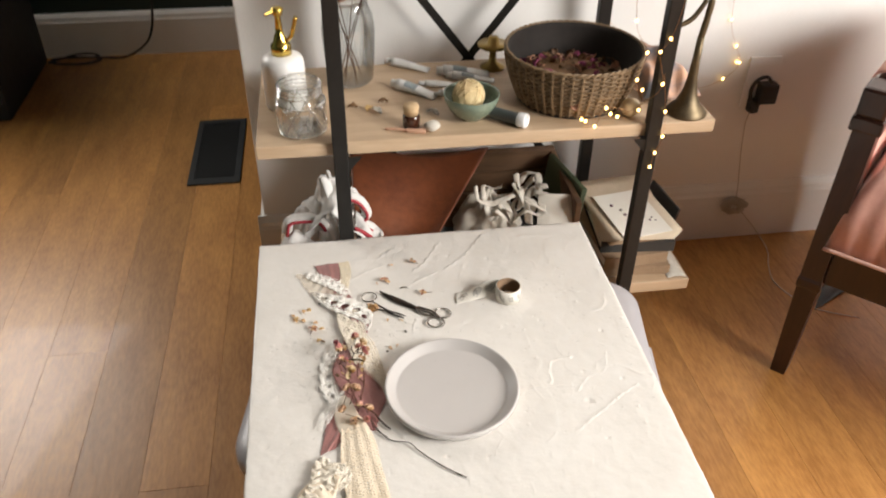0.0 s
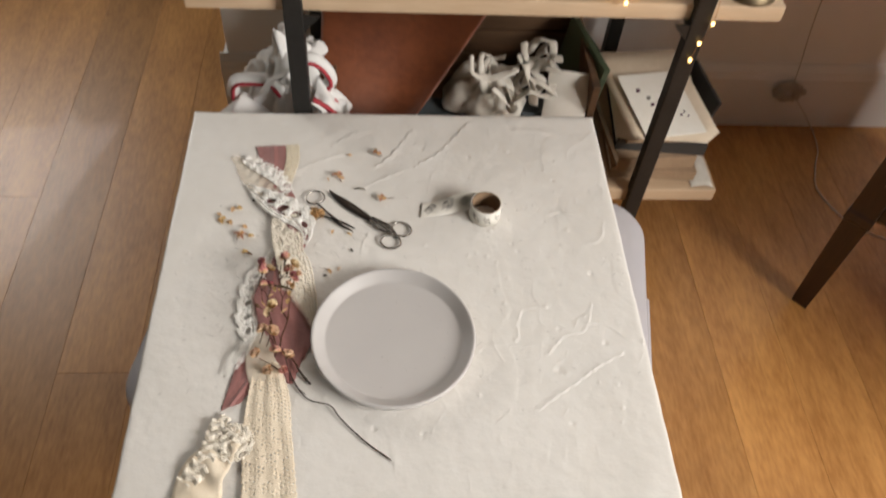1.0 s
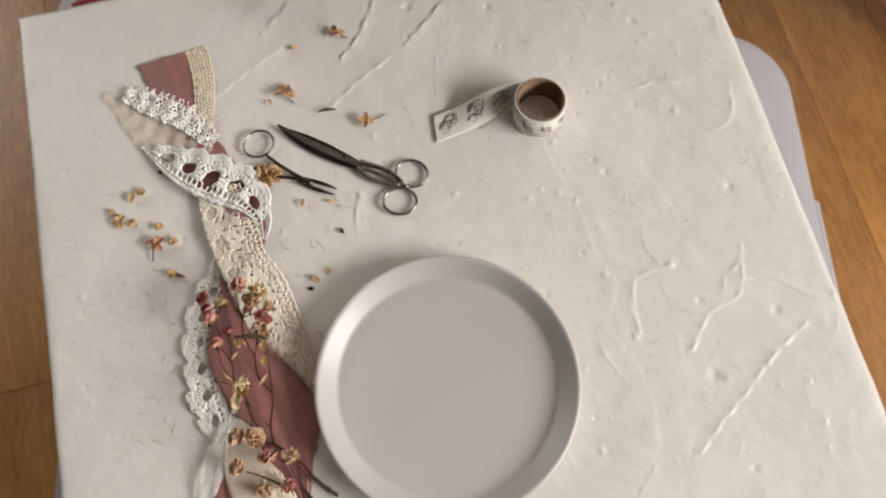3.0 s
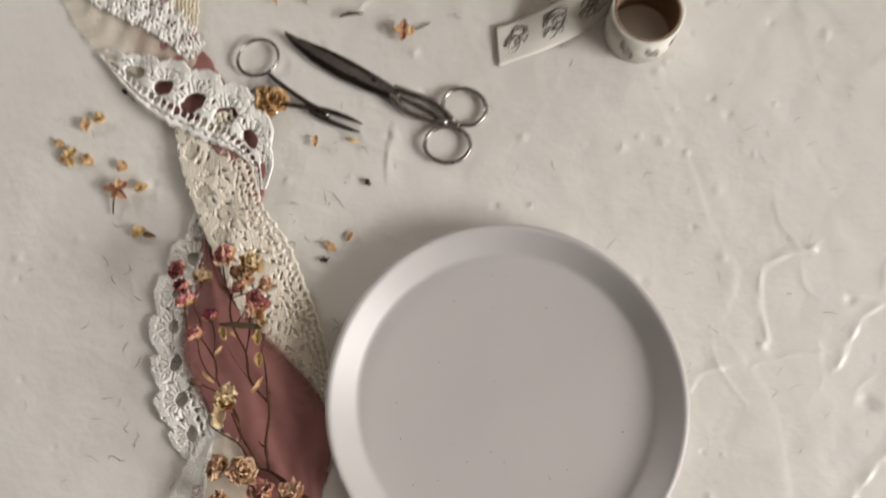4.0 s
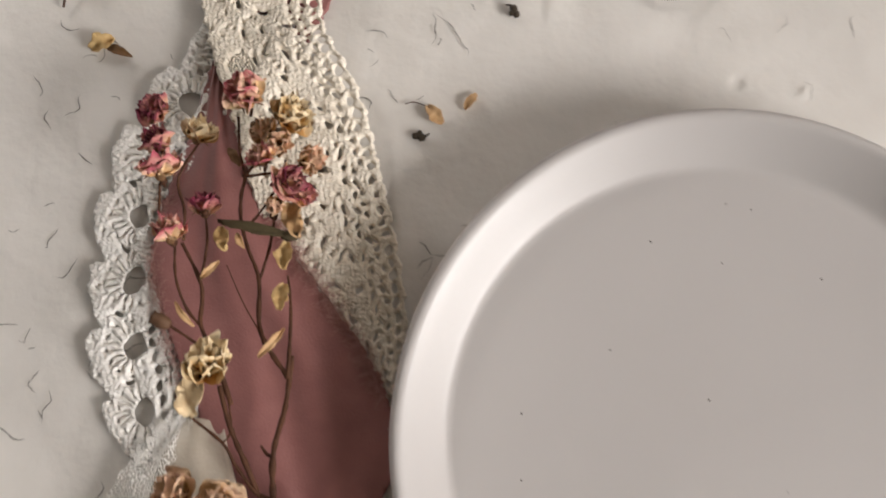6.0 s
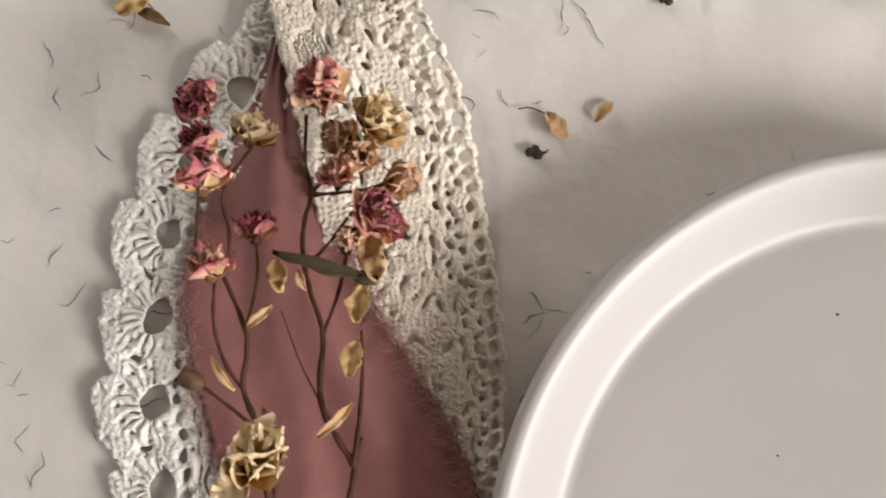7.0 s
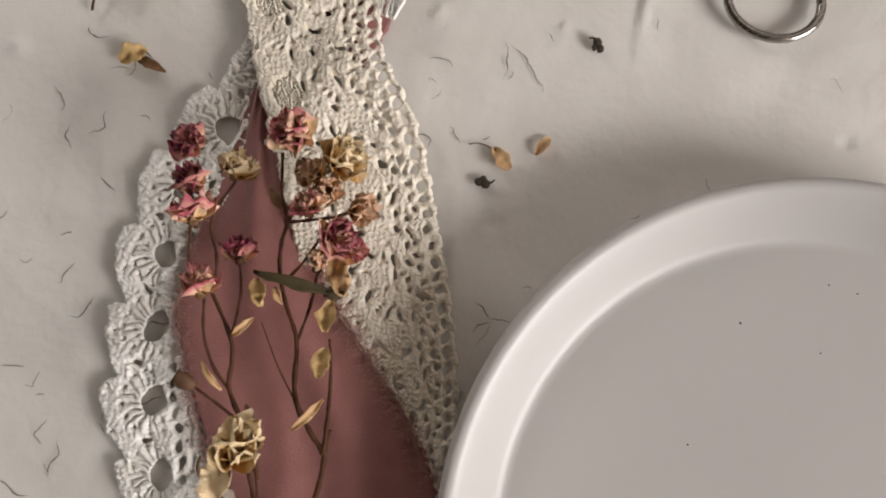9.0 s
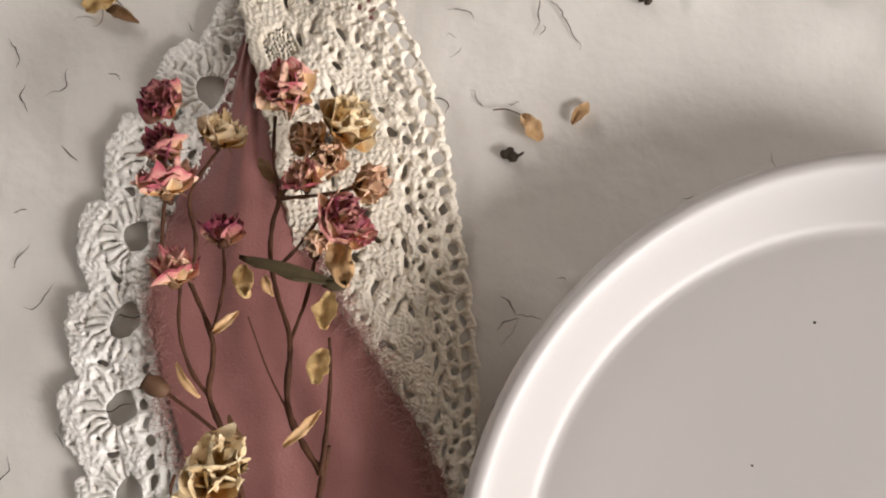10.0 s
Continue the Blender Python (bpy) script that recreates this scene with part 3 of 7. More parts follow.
def cracks():
    rng = np.random.default_rng(11)
    vs, fs = [], []

    def crack(c, a, length, width):
        p, pts = np.array(c, dtype=float), []
        k = max(4, int(length / 0.0011))
        for _ in range(k + 1):
            pts.append(p.copy())
            a += rng.normal(0, 0.50)
            p = p + length / k * np.array((np.cos(a), np.sin(a)))
        pts = np.array(pts)
        z = TOP + 0.0007
        b = len(vs)
        for q, pt in enumerate(pts):
            t = pts[min(q + 1, k)] - pts[max(q - 1, 0)]
            nrm = np.array((-t[1], t[0])) / (np.hypot(*t) + 1e-12)
            w = width * math.sin(math.pi * (q + 0.35) / (k + 0.7)) * rng.uniform(0.5, 1.1)
            vs.extend(((*(pt + nrm * w), z), (*(pt - nrm * w), z)))
        fs.extend([(b + 2 * q, b + 2 * q + 1, b + 2 * q + 3, b + 2 * q + 2) for q in range(k)])

    for x, y, a, ln in ((-0.0752, 1.117, 1.15, 0.018), (-0.0862, 1.121, 0.8, 0.012), (-0.0940, 1.050, 0.45, 0.0065), (-0.0895, 1.0535, 2.0, 0.006), (-0.0893, 1.0537, 0.12, 0.006),
                        (-0.2090, 1.107, -1.0, 0.008), (-0.2040, 1.104, 0.05, 0.011), (-0.2100, 1.018, 2.0, 0.009), (-0.2060, 1.019, -1.3, 0.011), (-0.2230, 1.008, 0.4, 0.012), (-0.1070, 1.127, 0.5, 0.008),
                        (-0.2060, 1.137, -0.7, 0.009), (-0.1960, 1.128, -0.5, 0.011), (-0.1920, 1.128, 0.1, 0.010), (-0.2120, 1.111, 1.3, 0.009), (-0.1990, 1.092, -1.2, 0.006), (-0.2230, 1.039, -0.1, 0.007), (-0.2160, 1.034, 0.2, 0.007),
                        (-0.2090, 1.062, 0.1, 0.008), (-0.1070, 1.101, 0.9, 0.008), (-0.1010, 1.107, 0.1, 0.006), (-0.1840, 1.0495, -0.4, 0.010), (-0.1855, 1.0300, -0.5, 0.009), (-0.2050, 1.053, -0.1, 0.010)):
        crack((x, y), a, ln, 0.00018)
    for _ in range(105):
        x, y = rng.uniform(-0.27, -0.02), rng.uniform(0.93, 1.21)
        crack((x, y), rng.choice((1.1, -1.0, 0.1, 0.6, -0.3)) + rng.normal(0, 0.3), 0.003 + 0.009 * rng.random() ** 2, rng.uniform(0.00007, 0.00018))
    for _ in range(95):
        x, y = rng.uniform(0.0, 0.28), rng.uniform(0.93, 1.23)
        crack((x, y), rng.normal(0.95, 0.35), rng.uniform(0.004, 0.011), rng.uniform(0.00007, 0.00016))
    return vs, fs


tagged(part("hairline_cracks", cracks(), M_CRACK, board, "dark hairline cracks in the dried plaster"), kind="stuff")

# translucent bin under the board, turned a little
bin_ob = thing("storage_bin", "translucent white plastic storage bin with a clip-on lid, under the board", "storage bin", pose(0.0115, 1.073, 0, 0, 0, -10.0))


def rounded_loop(hx, hy, r, z, n=8):
    out = []
    for cx, cy, a0 in ((hx - r, hy - r, 0), (-hx + r, hy - r, 90), (-hx + r, -hy + r, 180), (hx - r, -hy + r, 270)):
        for k in range(n + 1):
            a = radians(a0 + 90 * k / n)
            out.append((cx + r * math.cos(a), cy + r * math.sin(a), z))
    return out


def loft(loops):
    k = len(loops[0])
    vs = [v for lp in loops for v in lp]
    fs = [(i * k + j, i * k + (j + 1) % k, (i + 1) * k + (j + 1) % k, (i + 1) * k + j) for i in range(len(loops) - 1) for j in range(k)]
    return vs, fs + [tuple(reversed(range(k))), tuple(range((len(loops) - 1) * k, len(loops) * k))]


part("tub", loft([rounded_loop(0.252, 0.172, 0.05, 0.0), rounded_loop(0.258, 0.178, 0.05, 0.006), rounded_loop(0.278, 0.198, 0.055, 0.285), rounded_loop(0.2920, 0.206, 0.055, 0.29), rounded_loop(0.2920, 0.206, 0.055, 0.312)]), M_BIN, bin_ob)
part("lid", loft([rounded_loop(0.2950, 0.209, 0.058, 0.304), rounded_loop(0.2985, 0.2125, 0.06, 0.307), rounded_loop(0.2985, 0.2125, 0.06, 0.326), rounded_loop(0.2950, 0.209, 0.058, 0.3315),
                  rounded_loop(0.277, 0.197, 0.052, 0.3325), rounded_loop(0.273, 0.193, 0.05, 0.3335)]), M_BIN, bin_ob, "milky plastic lid with a raised rim")
for sx in (-1, 1):
    part("clip", rbox((0.008, 0.11, 0.05), (sx * 0.2985, 0.0, 0.302), 0.004), M_BIN, bin_ob)

# ---- things on the board ----
ZT = TOP + 0.0008
plate = solo("plate", lathe([(0.0, 0.0080), (0.030, 0.0080), (0.0764, 0.0080), (0.0780, 0.0082), (0.0793, 0.0088), (0.0804, 0.0096), (0.0845, 0.0129), (0.0884, 0.0161), (0.0900, 0.0173), (0.0911, 0.0180), (0.0922, 0.0182), (0.0933, 0.0178), (0.0940, 0.0168), (0.0941, 0.0150),
                             (0.0928, 0.0095), (0.0894, 0.0045), (0.0850, 0.0012), (0.0800, 0.0)], 192), M_PLATE,
             "pale grey-white glazed stoneware plate with a low rim", "plate", pose(-0.0088, 0.9958, ZT))
rs = random.Random(3)
specks = []
for _ in range(26):
    a, r = rs.uniform(0, 6.28), 0.068 * math.sqrt(rs.random())
    specks.append(ball(rs.uniform(0.00018, 0.0004), (r * math.cos(a), r * math.sin(a), 0.0080), 1, 0.4))
tagged(part("speckles", joined(*specks), M_SPECK, plate, "tiny brown iron specks"), kind="stuff")


# ---- lace ----
def strip_place(ctrl, width_mm, wave=None):
    """Maps (u mm along, v mm across, h m up) onto a strip whose controls are x, y, z, half width."""
    run = spline(ctrl, 400)
    d = np.hypot(*np.diff(run[:, :2], axis=0).T)
    s = np.concatenate(((0,), np.cumsum(d))) * 1000
    tx, ty = np.gradient(run[:, 0]), np.gradient(run[:, 1])
    k = np.ones(25) / 25
    tx, ty = np.convolve(np.pad(tx, 12, "edge"), k, "valid"), np.convolve(np.pad(ty, 12, "edge"), k, "valid")
    nn = np.hypot(tx, ty)

    def place(u, v, h):
        x, y, z, hw = (np.interp(u, s, run[:, q]) for q in range(4))
        a, b = np.interp(u, s, tx / nn), np.interp(u, s, ty / nn)
        w = v / width_mm * hw
        zz = z + h + (wave(u, v) if wave else 0)
        return np.stack((x - b * w, y + a * w, zz), -1)
    return place, s[-1]


def lace(ctrl, width_mm, edge, holes, res=0.34, thick=0.0010, yarn=1.0, wave=None, seed=1, sort=None):
    place, length = strip_place(ctrl, width_mm, wave)
    us, vs = np.arange(0, length, res), np.arange(-width_mm - 1, width_mm + 1, res)
    U, V = np.meshgrid(us, vs, indexing="ij")
    rng = np.random.default_rng(seed)
    ph = rng.uniform(0, 6.28, 8)
    Uw = U + 0.35 * np.sin(V * 0.9 + ph[0]) + 0.2 * np.sin(U * 1.7 + V * 1.1 + ph[1])
    Vw = V + 0.35 * np.sin(U * 0.8 + ph[2]) + 0.2 * np.sin(V * 1.9 - U * 0.9 + ph[3])
    F = edge(Uw, Vw, length)
    for hu, hv, a, b, ang in holes(length, rng):
        r = max(a, b) * 1.2 + 2.2
        i0, i1, j0, j1 = np.searchsorted(us, (hu - r, hu + r)).tolist() + np.searchsorted(vs, (hv - r, hv + r)).tolist()
        if i1 <= i0 or j1 <= j0:
            continue
        x, y = Uw[i0:i1, j0:j1] - hu, Vw[i0:i1, j0:j1] - hv
        c, s = math.cos(ang), math.sin(ang)
        p, q = (x * c + y * s) / a, (y * c - x * s) / b
        F[i0:i1, j0:j1] = np.minimum(F[i0:i1, j0:j1], (np.sqrt(p * p + q * q) - 1) * min(a, b))
    knit = (0.62 + 0.23 * np.sin(6.6 * Uw + 2.2 * np.sin(1.3 * Vw + ph[4])) * np.sin(5.9 * Vw + 2.0 * np.sin(1.1 * Uw + ph[5]))
            + 0.15 * np.sin(2.6 * Uw + 1.7 * Vw + ph[6]) * np.sin(2.1 * Vw - 1.3 * Uw + ph[7]))
    Hh = thick * np.sqrt(np.clip(F, 0, 0.9) / 0.9) * (1 - yarn + yarn * knit * 1.35)
    inside = F > 0
    keys, pu, pv, ph_, faces = {}, [], [], [], []

    def corner(i, j):
        k = (i, j)
        if k not in keys:
            keys[k] = len(pu)
            pu.append(us[i]), pv.append(vs[j]), ph_.append(Hh[i, j])
        return keys[k]

    def cut(i, j, i2, j2):
        k = (i, j, i2, j2) if (i, j) < (i2, j2) else (i2, j2, i, j)
        if k not in keys:
            f = F[i, j] / (F[i, j] - F[i2, j2])
            keys[k] = len(pu)
            pu.append(us[i] + f * (us[i2] - us[i])), pv.append(vs[j] + f * (vs[j2] - vs[j])), ph_.append(0.0)
        return keys[k]

    some = inside[:-1, :-1] | inside[1:, :-1] | inside[:-1, 1:] | inside[1:, 1:]
    for i, j in np.argwhere(some).tolist():
        ring = ((i, j), (i + 1, j), (i + 1, j + 1), (i, j + 1))
        f = []
        for q in range(4):
            a, b = ring[q], ring[(q + 1) % 4]
            if inside[a]:
                f.append(corner(*a))
            if inside[a] != inside[b]:
                f.append(cut(*a, *b))
        if len(f) > 2:
            faces.append(f)
    P = place(np.array(pu), np.array(pv), np.array(ph_)).tolist()
    if sort is None:
        return P, faces
    piles = collections.defaultdict(list)
    for f in faces:
        piles[sort(sum(pu[q] for q in f) / len(f), sum(pv[q] for q in f) / len(f))].append(f)
    out = []
    for key in sorted(piles):
        used = sorted({q for f in piles[key] for q in f})
        where = {q: k for k, q in enumerate(used)}
        out.append((key[1], ([P[q] for q in used], [[where[q] for q in f] for f in piles[key]])))
    return out


def lace_trim(label, material, pieces, name="lace_trim"):
    """A length of lace as a thing with its worked sections as parts."""
    ob = thing(name, label, "lace trim")
    for kind, geo in pieces:
        part(kind, geo, material, ob)
    return ob


def fan_edge(period, amp, width, phase=0.0, lean=0.0):
    """Scallops along one side; with lean each starts as a sharp corner and falls away."""
    def edge(U, V, L):
        q = np.mod(U - phase, period) / period
        rnd = np.abs(np.sin(math.pi * q)) ** 0.7
        saw = np.clip(q / 0.10, 0, 1) ** 0.6 * (1 - 0.85 * np.clip((q - 0.18) / 0.82, 0, 1) ** 1.2)
        sc = rnd * (1 - lean) + saw * lean
        return np.minimum(np.minimum(V + width - amp * (1 - sc), width - V), np.minimum(U, L - U)) + 0.28 * np.sin(2.9 * U) * np.cos(2.3 * V)
    return edge


def fan_holes(period, width, big=1.0, rung=1.0, phase=0.0, at=0.5):
    def holes(L, rng):
        out = []
        n = int(L / period) + 2
        for k in range(-1, n):
            cu = phase + (k + at) * period
            cv = 0.08 * width + rng.normal(0, 0.4)
            grow = big * rng.uniform(0.8, 1.15)
            out.append((cu, cv, 3.4 * grow, 2.7 * grow, rng.normal(0.3, 0.3)))
            for q in range(11):
                a = (q - 5) * 0.30 + rng.normal(0, 0.05)
                r = 2.2 + 3.0 * big + rng.normal(0, 0.3)
                out.append((cu + r * math.sin(a), cv - r * math.cos(a), 1.4, 0.17, math.atan2(-math.cos(a), math.sin(a))))
            for q in range(7):
                a = (q - 3) * 0.42
                r = 5.3 + 3.0 * big
                out.append((cu + r * math.sin(a), cv - r * math.cos(a), 0.45, 0.36, a))
            out.append((cu + period / 2, cv - 4.0, 0.8, 1.5, rng.normal(0, 0.3)))
        for k in range(int(L / 4.6)):
            out.append((2 + k * 4.6 + rng.normal(0, 0.2), 0.52 * width, 1.55 + 0.25 * (rung - 1), 1.0 * rung, rng.normal(0, 0.1)))
            out.append((2 + k * 4.6 + rng.normal(0, 0.2), 0.80 * width, 1.75, 0.35, 0))
        for _ in range(int(L * width * 0.05)):
            out.append((rng.uniform(0, L), rng.uniform(-0.9, 0.95) * width, rng.uniform(0.2, 0.4), rng.uniform(0.15, 0.3), rng.uniform(0, 3)))
        return out
    return holes


def cluny_edge(width):
    def edge(U, V, L):
        return np.minimum(np.minimum(V + width + 0.4 * np.sin(1.1 * U), width - 0.45 - V + 0.45 * np.abs(np.cos(math.pi * U / 4.4))), np.minimum(U + 3, L - U)) + 0.15 * np.sin(2.9 * U)
    return edge


def cluny_holes(width):
    def holes(L, rng):
        out = []
        u = 0.0
        while u < L:
            out.append((u, (0.84 + rng.normal(0, 0.012)) * width, rng.uniform(0.95, 1.60), rng.uniform(0.90, 1.40), rng.uniform(-0.4, 0.4)))
            u += rng.uniform(3.4, 4.9)
        u = 1.8
        while u < L:
            out.append((u, (0.63 + rng.normal(0, 0.03)) * width, rng.uniform(0.5, 1.05), rng.uniform(0.45, 0.85), rng.uniform(0, 3)))
            u += rng.uniform(2.4, 4.2)
        u = 0.9
        while u < L:
            out.append((u, (0.46 + rng.normal(0, 0.05)) * width, rng.uniform(0.45, 1.6), rng.uniform(0.4, 0.8), rng.uniform(-0.7, 0.7)))
            u += rng.uniform(2.4, 4.6)
        for k in range(int(L / 8.5)):
            for v0 in (0.22, -0.08, -0.40):
                out.append((k * 8.5 + rng.uniform(-2.6, 2.6), (v0 + rng.normal(0, 0.09)) * width, rng.uniform(0.8, 2.1), rng.uniform(0.4, 0.85), rng.choice((0.5, -0.5, 1.2, 0.2)) + rng.normal(0, 0.2)))
        for k in range(int(L / 26) + 1):
            cu, cv = k * 26 + 17, -0.60 * width
            for a in range(-5, 6):
                for b in range(-5, 6):
                    if a * a + b * b < 22:
                        out.append((cu + a * 1.0 + 0.5 * (b % 2), cv + b * 0.90, 0.27, 0.25, 0))
        for _ in range(int(L * width * 0.055)):
            out.append((rng.uniform(0, L), rng.uniform(-0.95, 0.75) * width, rng.uniform(0.18, 0.45), rng.uniform(0.14, 0.32), rng.uniform(0, 3)))
        return out
    return holes


def net_edge(width, amp=0.6, period=6.0):
    def edge(U, V, L):
        return np.minimum(np.minimum(V + width - amp * np.abs(np.sin(math.pi * U / period)), width - V - amp * np.abs(np.cos(math.pi * U / period))), np.minimum(U, L - U))
    return edge


def net_holes(width, pitch, r, dropout=0.0, loose=0.06):
    def holes(L, rng):
        out = []
        for i in range(int(L / pitch) + 1):
            for j in range(int(2 * width / (pitch * 0.9)) + 1):
                if rng.random() >= dropout:
                    out.append((i * pitch + (j % 2) * pitch / 2 + rng.normal(0, loose), -width + j * pitch * 0.9 + rng.normal(0, loose), r * rng.uniform(0.8 - 3 * (loose - 0.06), 1.1), r * rng.uniform(0.8 - 3 * (loose - 0.06), 1.1), rng.uniform(0, 3)))
        return out
    return holes


Z0 = TOP + 0.0010


def ruffle(amp, lu, lv, ph=0.0):
    return lambda u, v: amp * (0.5 + 0.5 * np.sin(u / lu * 6.283 + 0.8 * np.sin(v / lv * 6.283) + ph))


def ruffled_strip(ctrl, amp, folds, n=70, m=10, seed=0):
    pl, L = strip_place(ctrl, 1.0)
    return sheet(n, m, lambda u, v: pl(np.array(u * L), np.array(2 * v - 1), np.array(amp * (0.5 + 0.5 * math.sin(folds * 6.283 * u + 1.6 * math.sin(5 * v + seed))) * (0.4 + 0.6 * v))).tolist(), 0.0006)


# crocheted scallop edging, underneath
FAN, FAN0 = 20.0, 15.0


def fan_sort(period, phase, cut):
    return lambda u, v: (0, "heading") if v > cut else (1 + max(0, int((u - phase) // period + 1)), "scallop")


lace_trim("white crocheted cotton edging with scalloped fans, laid under the silk", M_LACEWHITE,
          lace([(-0.138, 1.139, Z0, 0.0125), (-0.151, 1.122, Z0, 0.013), (-0.166, 1.104, Z0, 0.0135), (-0.1755, 1.087, Z0, 0.0135), (-0.1800, 1.070, Z0, 0.0135), (-0.1808, 1.052, Z0, 0.0137), (-0.1815, 1.033, Z0, 0.0137),
                (-0.1775, 1.014, Z0, 0.0125), (-0.173, 0.997, Z0, 0.009)], 13.5, fan_edge(FAN, 5.6, 13.5, FAN0, 0.75), fan_holes(FAN, 13.5, 1.15, 1.0, FAN0, 0.34), 0.30, 0.0018, 0.62, ruffle(0.0012, FAN, 40, 0.5), 4, fan_sort(FAN, FAN0, 5.0)))
# second length of the same edging, folded across the ribbon
lace_trim("white crocheted cotton edging folded over the ribbon in a loop", M_LACEWHITE,
          lace([(-0.1185, 1.137, Z0 + 0.0030, 0.0025), (-0.1160, 1.150, Z0 + 0.0045, 0.0060), (-0.1190, 1.166, Z0 + 0.0050, 0.0130), (-0.127, 1.180, Z0 + 0.0052, 0.0185), (-0.142, 1.1925, Z0 + 0.0052, 0.0200), (-0.159, 1.205, Z0 + 0.0045, 0.0190), (-0.175, 1.218, Z0 + 0.003, 0.0145), (-0.190, 1.231, Z0 + 0.0008, 0.0075), (-0.200, 1.240, Z0 + 0.0003, 0.003)],
               17.5, fan_edge(21.0, 4.6, 17.5), fan_holes(21.0, 17.5, 1.9, 2.3), 0.36, 0.0018, 0.55, ruffle(0.0012, 20, 60), 9, fan_sort(21.0, 0.0, 6.5)))
# broad bobbin lace


def fading_ruffle(u, v):
    return ruffle(0.0018, 34, 26, 1.0)(u, v) * np.clip((128 - u) / 40, 0.0, 1.0)


lace_trim("ivory bobbin lace with round net holes along its edge", M_LACE,
          lace([(-0.146, 1.186, Z0 + 0.002, 0.017), (-0.1435, 1.166, Z0 + 0.003, 0.0195), (-0.1400, 1.143, Z0 + 0.0035, 0.0195), (-0.1365, 1.122, Z0 + 0.0045, 0.0180), (-0.1285, 1.100, Z0 + 0.0040, 0.0200), (-0.1235, 1.078, Z0 + 0.0012, 0.0200),
                (-0.1180, 1.056, Z0 - 0.0004, 0.0185), (-0.1145, 1.035, Z0 - 0.0006, 0.0170), (-0.1135, 1.012, Z0 - 0.0006, 0.0150), (-0.1145, 0.990, Z0 - 0.0006, 0.012)],
               20.0, cluny_edge(20.0), cluny_holes(20.0), 0.28, 0.0016, 0.62, fading_ruffle, 21, lambda u, v: (0, "worked_ground") if v < 9.5 else (1, "eyelet_border")))
# torn lace at the far end, over a piece of tulle


def fringe_edge(width):
    """One side ends in torn, curling loops."""
    def edge(U, V, L):
        tear = 2.6 + 2.4 * np.sin(U * 1.05 + 1.2 * np.sin(U * 0.37)) + 1.2 * np.sin(U * 2.3 + 0.5 * V)
        return np.minimum(np.minimum(V + width + 0.4 * np.sin(U), width - tear - V), np.minimum(U, L - U))
    return edge


lace_trim("torn white lace with loose curling ends, over the silk", M_LACEWHITE,
          lace([(-0.1440, 1.226, Z0 + 0.0015, 0.0070), (-0.1530, 1.243, Z0 + 0.0022, 0.0105), (-0.1660, 1.2585, Z0 + 0.0026, 0.0125), (-0.1810, 1.270, Z0 + 0.0026, 0.0125), (-0.1960, 1.281, Z0 + 0.002, 0.0110), (-0.2085, 1.289, Z0 + 0.001, 0.007)][::-1],
               12.0, fringe_edge(12.0), net_holes(12.0, 3.3, 1.25, 0.10, 0.22), 0.33, 0.0009, 0.55, ruffle(0.0016, 13, 12), 31, lambda u, v: (0, "net_ground") if v < 3 else (1, "torn_fringe")))
solo("tulle_scrap", lace([(-0.2270, 1.293, Z0 - 0.0006, 0.0030), (-0.2120, 1.281, Z0 - 0.0003, 0.0095), (-0.1990, 1.262, Z0 + 0.0002, 0.0150), (-0.1830, 1.244, Z0 + 0.0004, 0.0180), (-0.1650, 1.229, Z0 + 0.0002, 0.0150), (-0.148, 1.219, Z0, 0.010)], 13.0, net_edge(13.0, 0.4, 9.0), net_holes(13.0, 6.0, 0.30, 0.55), 0.6, 0.0004, 0.5, ruffle(0.0012, 15, 17), 33),
     M_TULLE, "sheer beige tulle scrap lying under the torn lace", "fabric")
solo("cream_lace", lace([(-0.1465, 1.318, Z0, 0.0095), (-0.1440, 1.290, Z0 + 0.0006, 0.0095), (-0.1465, 1.265, Z0 + 0.0006, 0.0085), (-0.1500, 1.243, Z0, 0.007)], 9.5, net_edge(9.5, 0.8, 4.0), net_holes(9.5, 3.0, 0.75, 0.1), 0.42, 0.0008, 0.5, None, 35),
     M_LACECREAM, "narrow cream lace beside the end of the silk", "lace trim")
# sheer net folded over under the branch
lace_trim("sheer white cotton net folded beside the branch", M_LACEWHITE,
          lace([(-0.1590, 1.018, Z0 + 0.0030, 0.0020), (-0.1650, 1.008, Z0 + 0.0033, 0.0040), (-0.1730, 0.996, Z0 + 0.0032, 0.0060), (-0.1800, 0.983, Z0 + 0.0030, 0.0085), (-0.1880, 0.968, Z0 + 0.0020, 0.0090), (-0.1960, 0.952, Z0 + 0.0005, 0.0060)], 10.0, net_edge(10.0, 0.5, 4.0), net_holes(10.0, 1.30, 0.50, 0.02), 0.24,
               0.0005, 0.5, ruffle(0.0014, 30, 12, 2.0), 41, lambda u, v: (0, "net_ground") if abs(v) < 7 else (1, "rolled_hem")), "sheer_net")
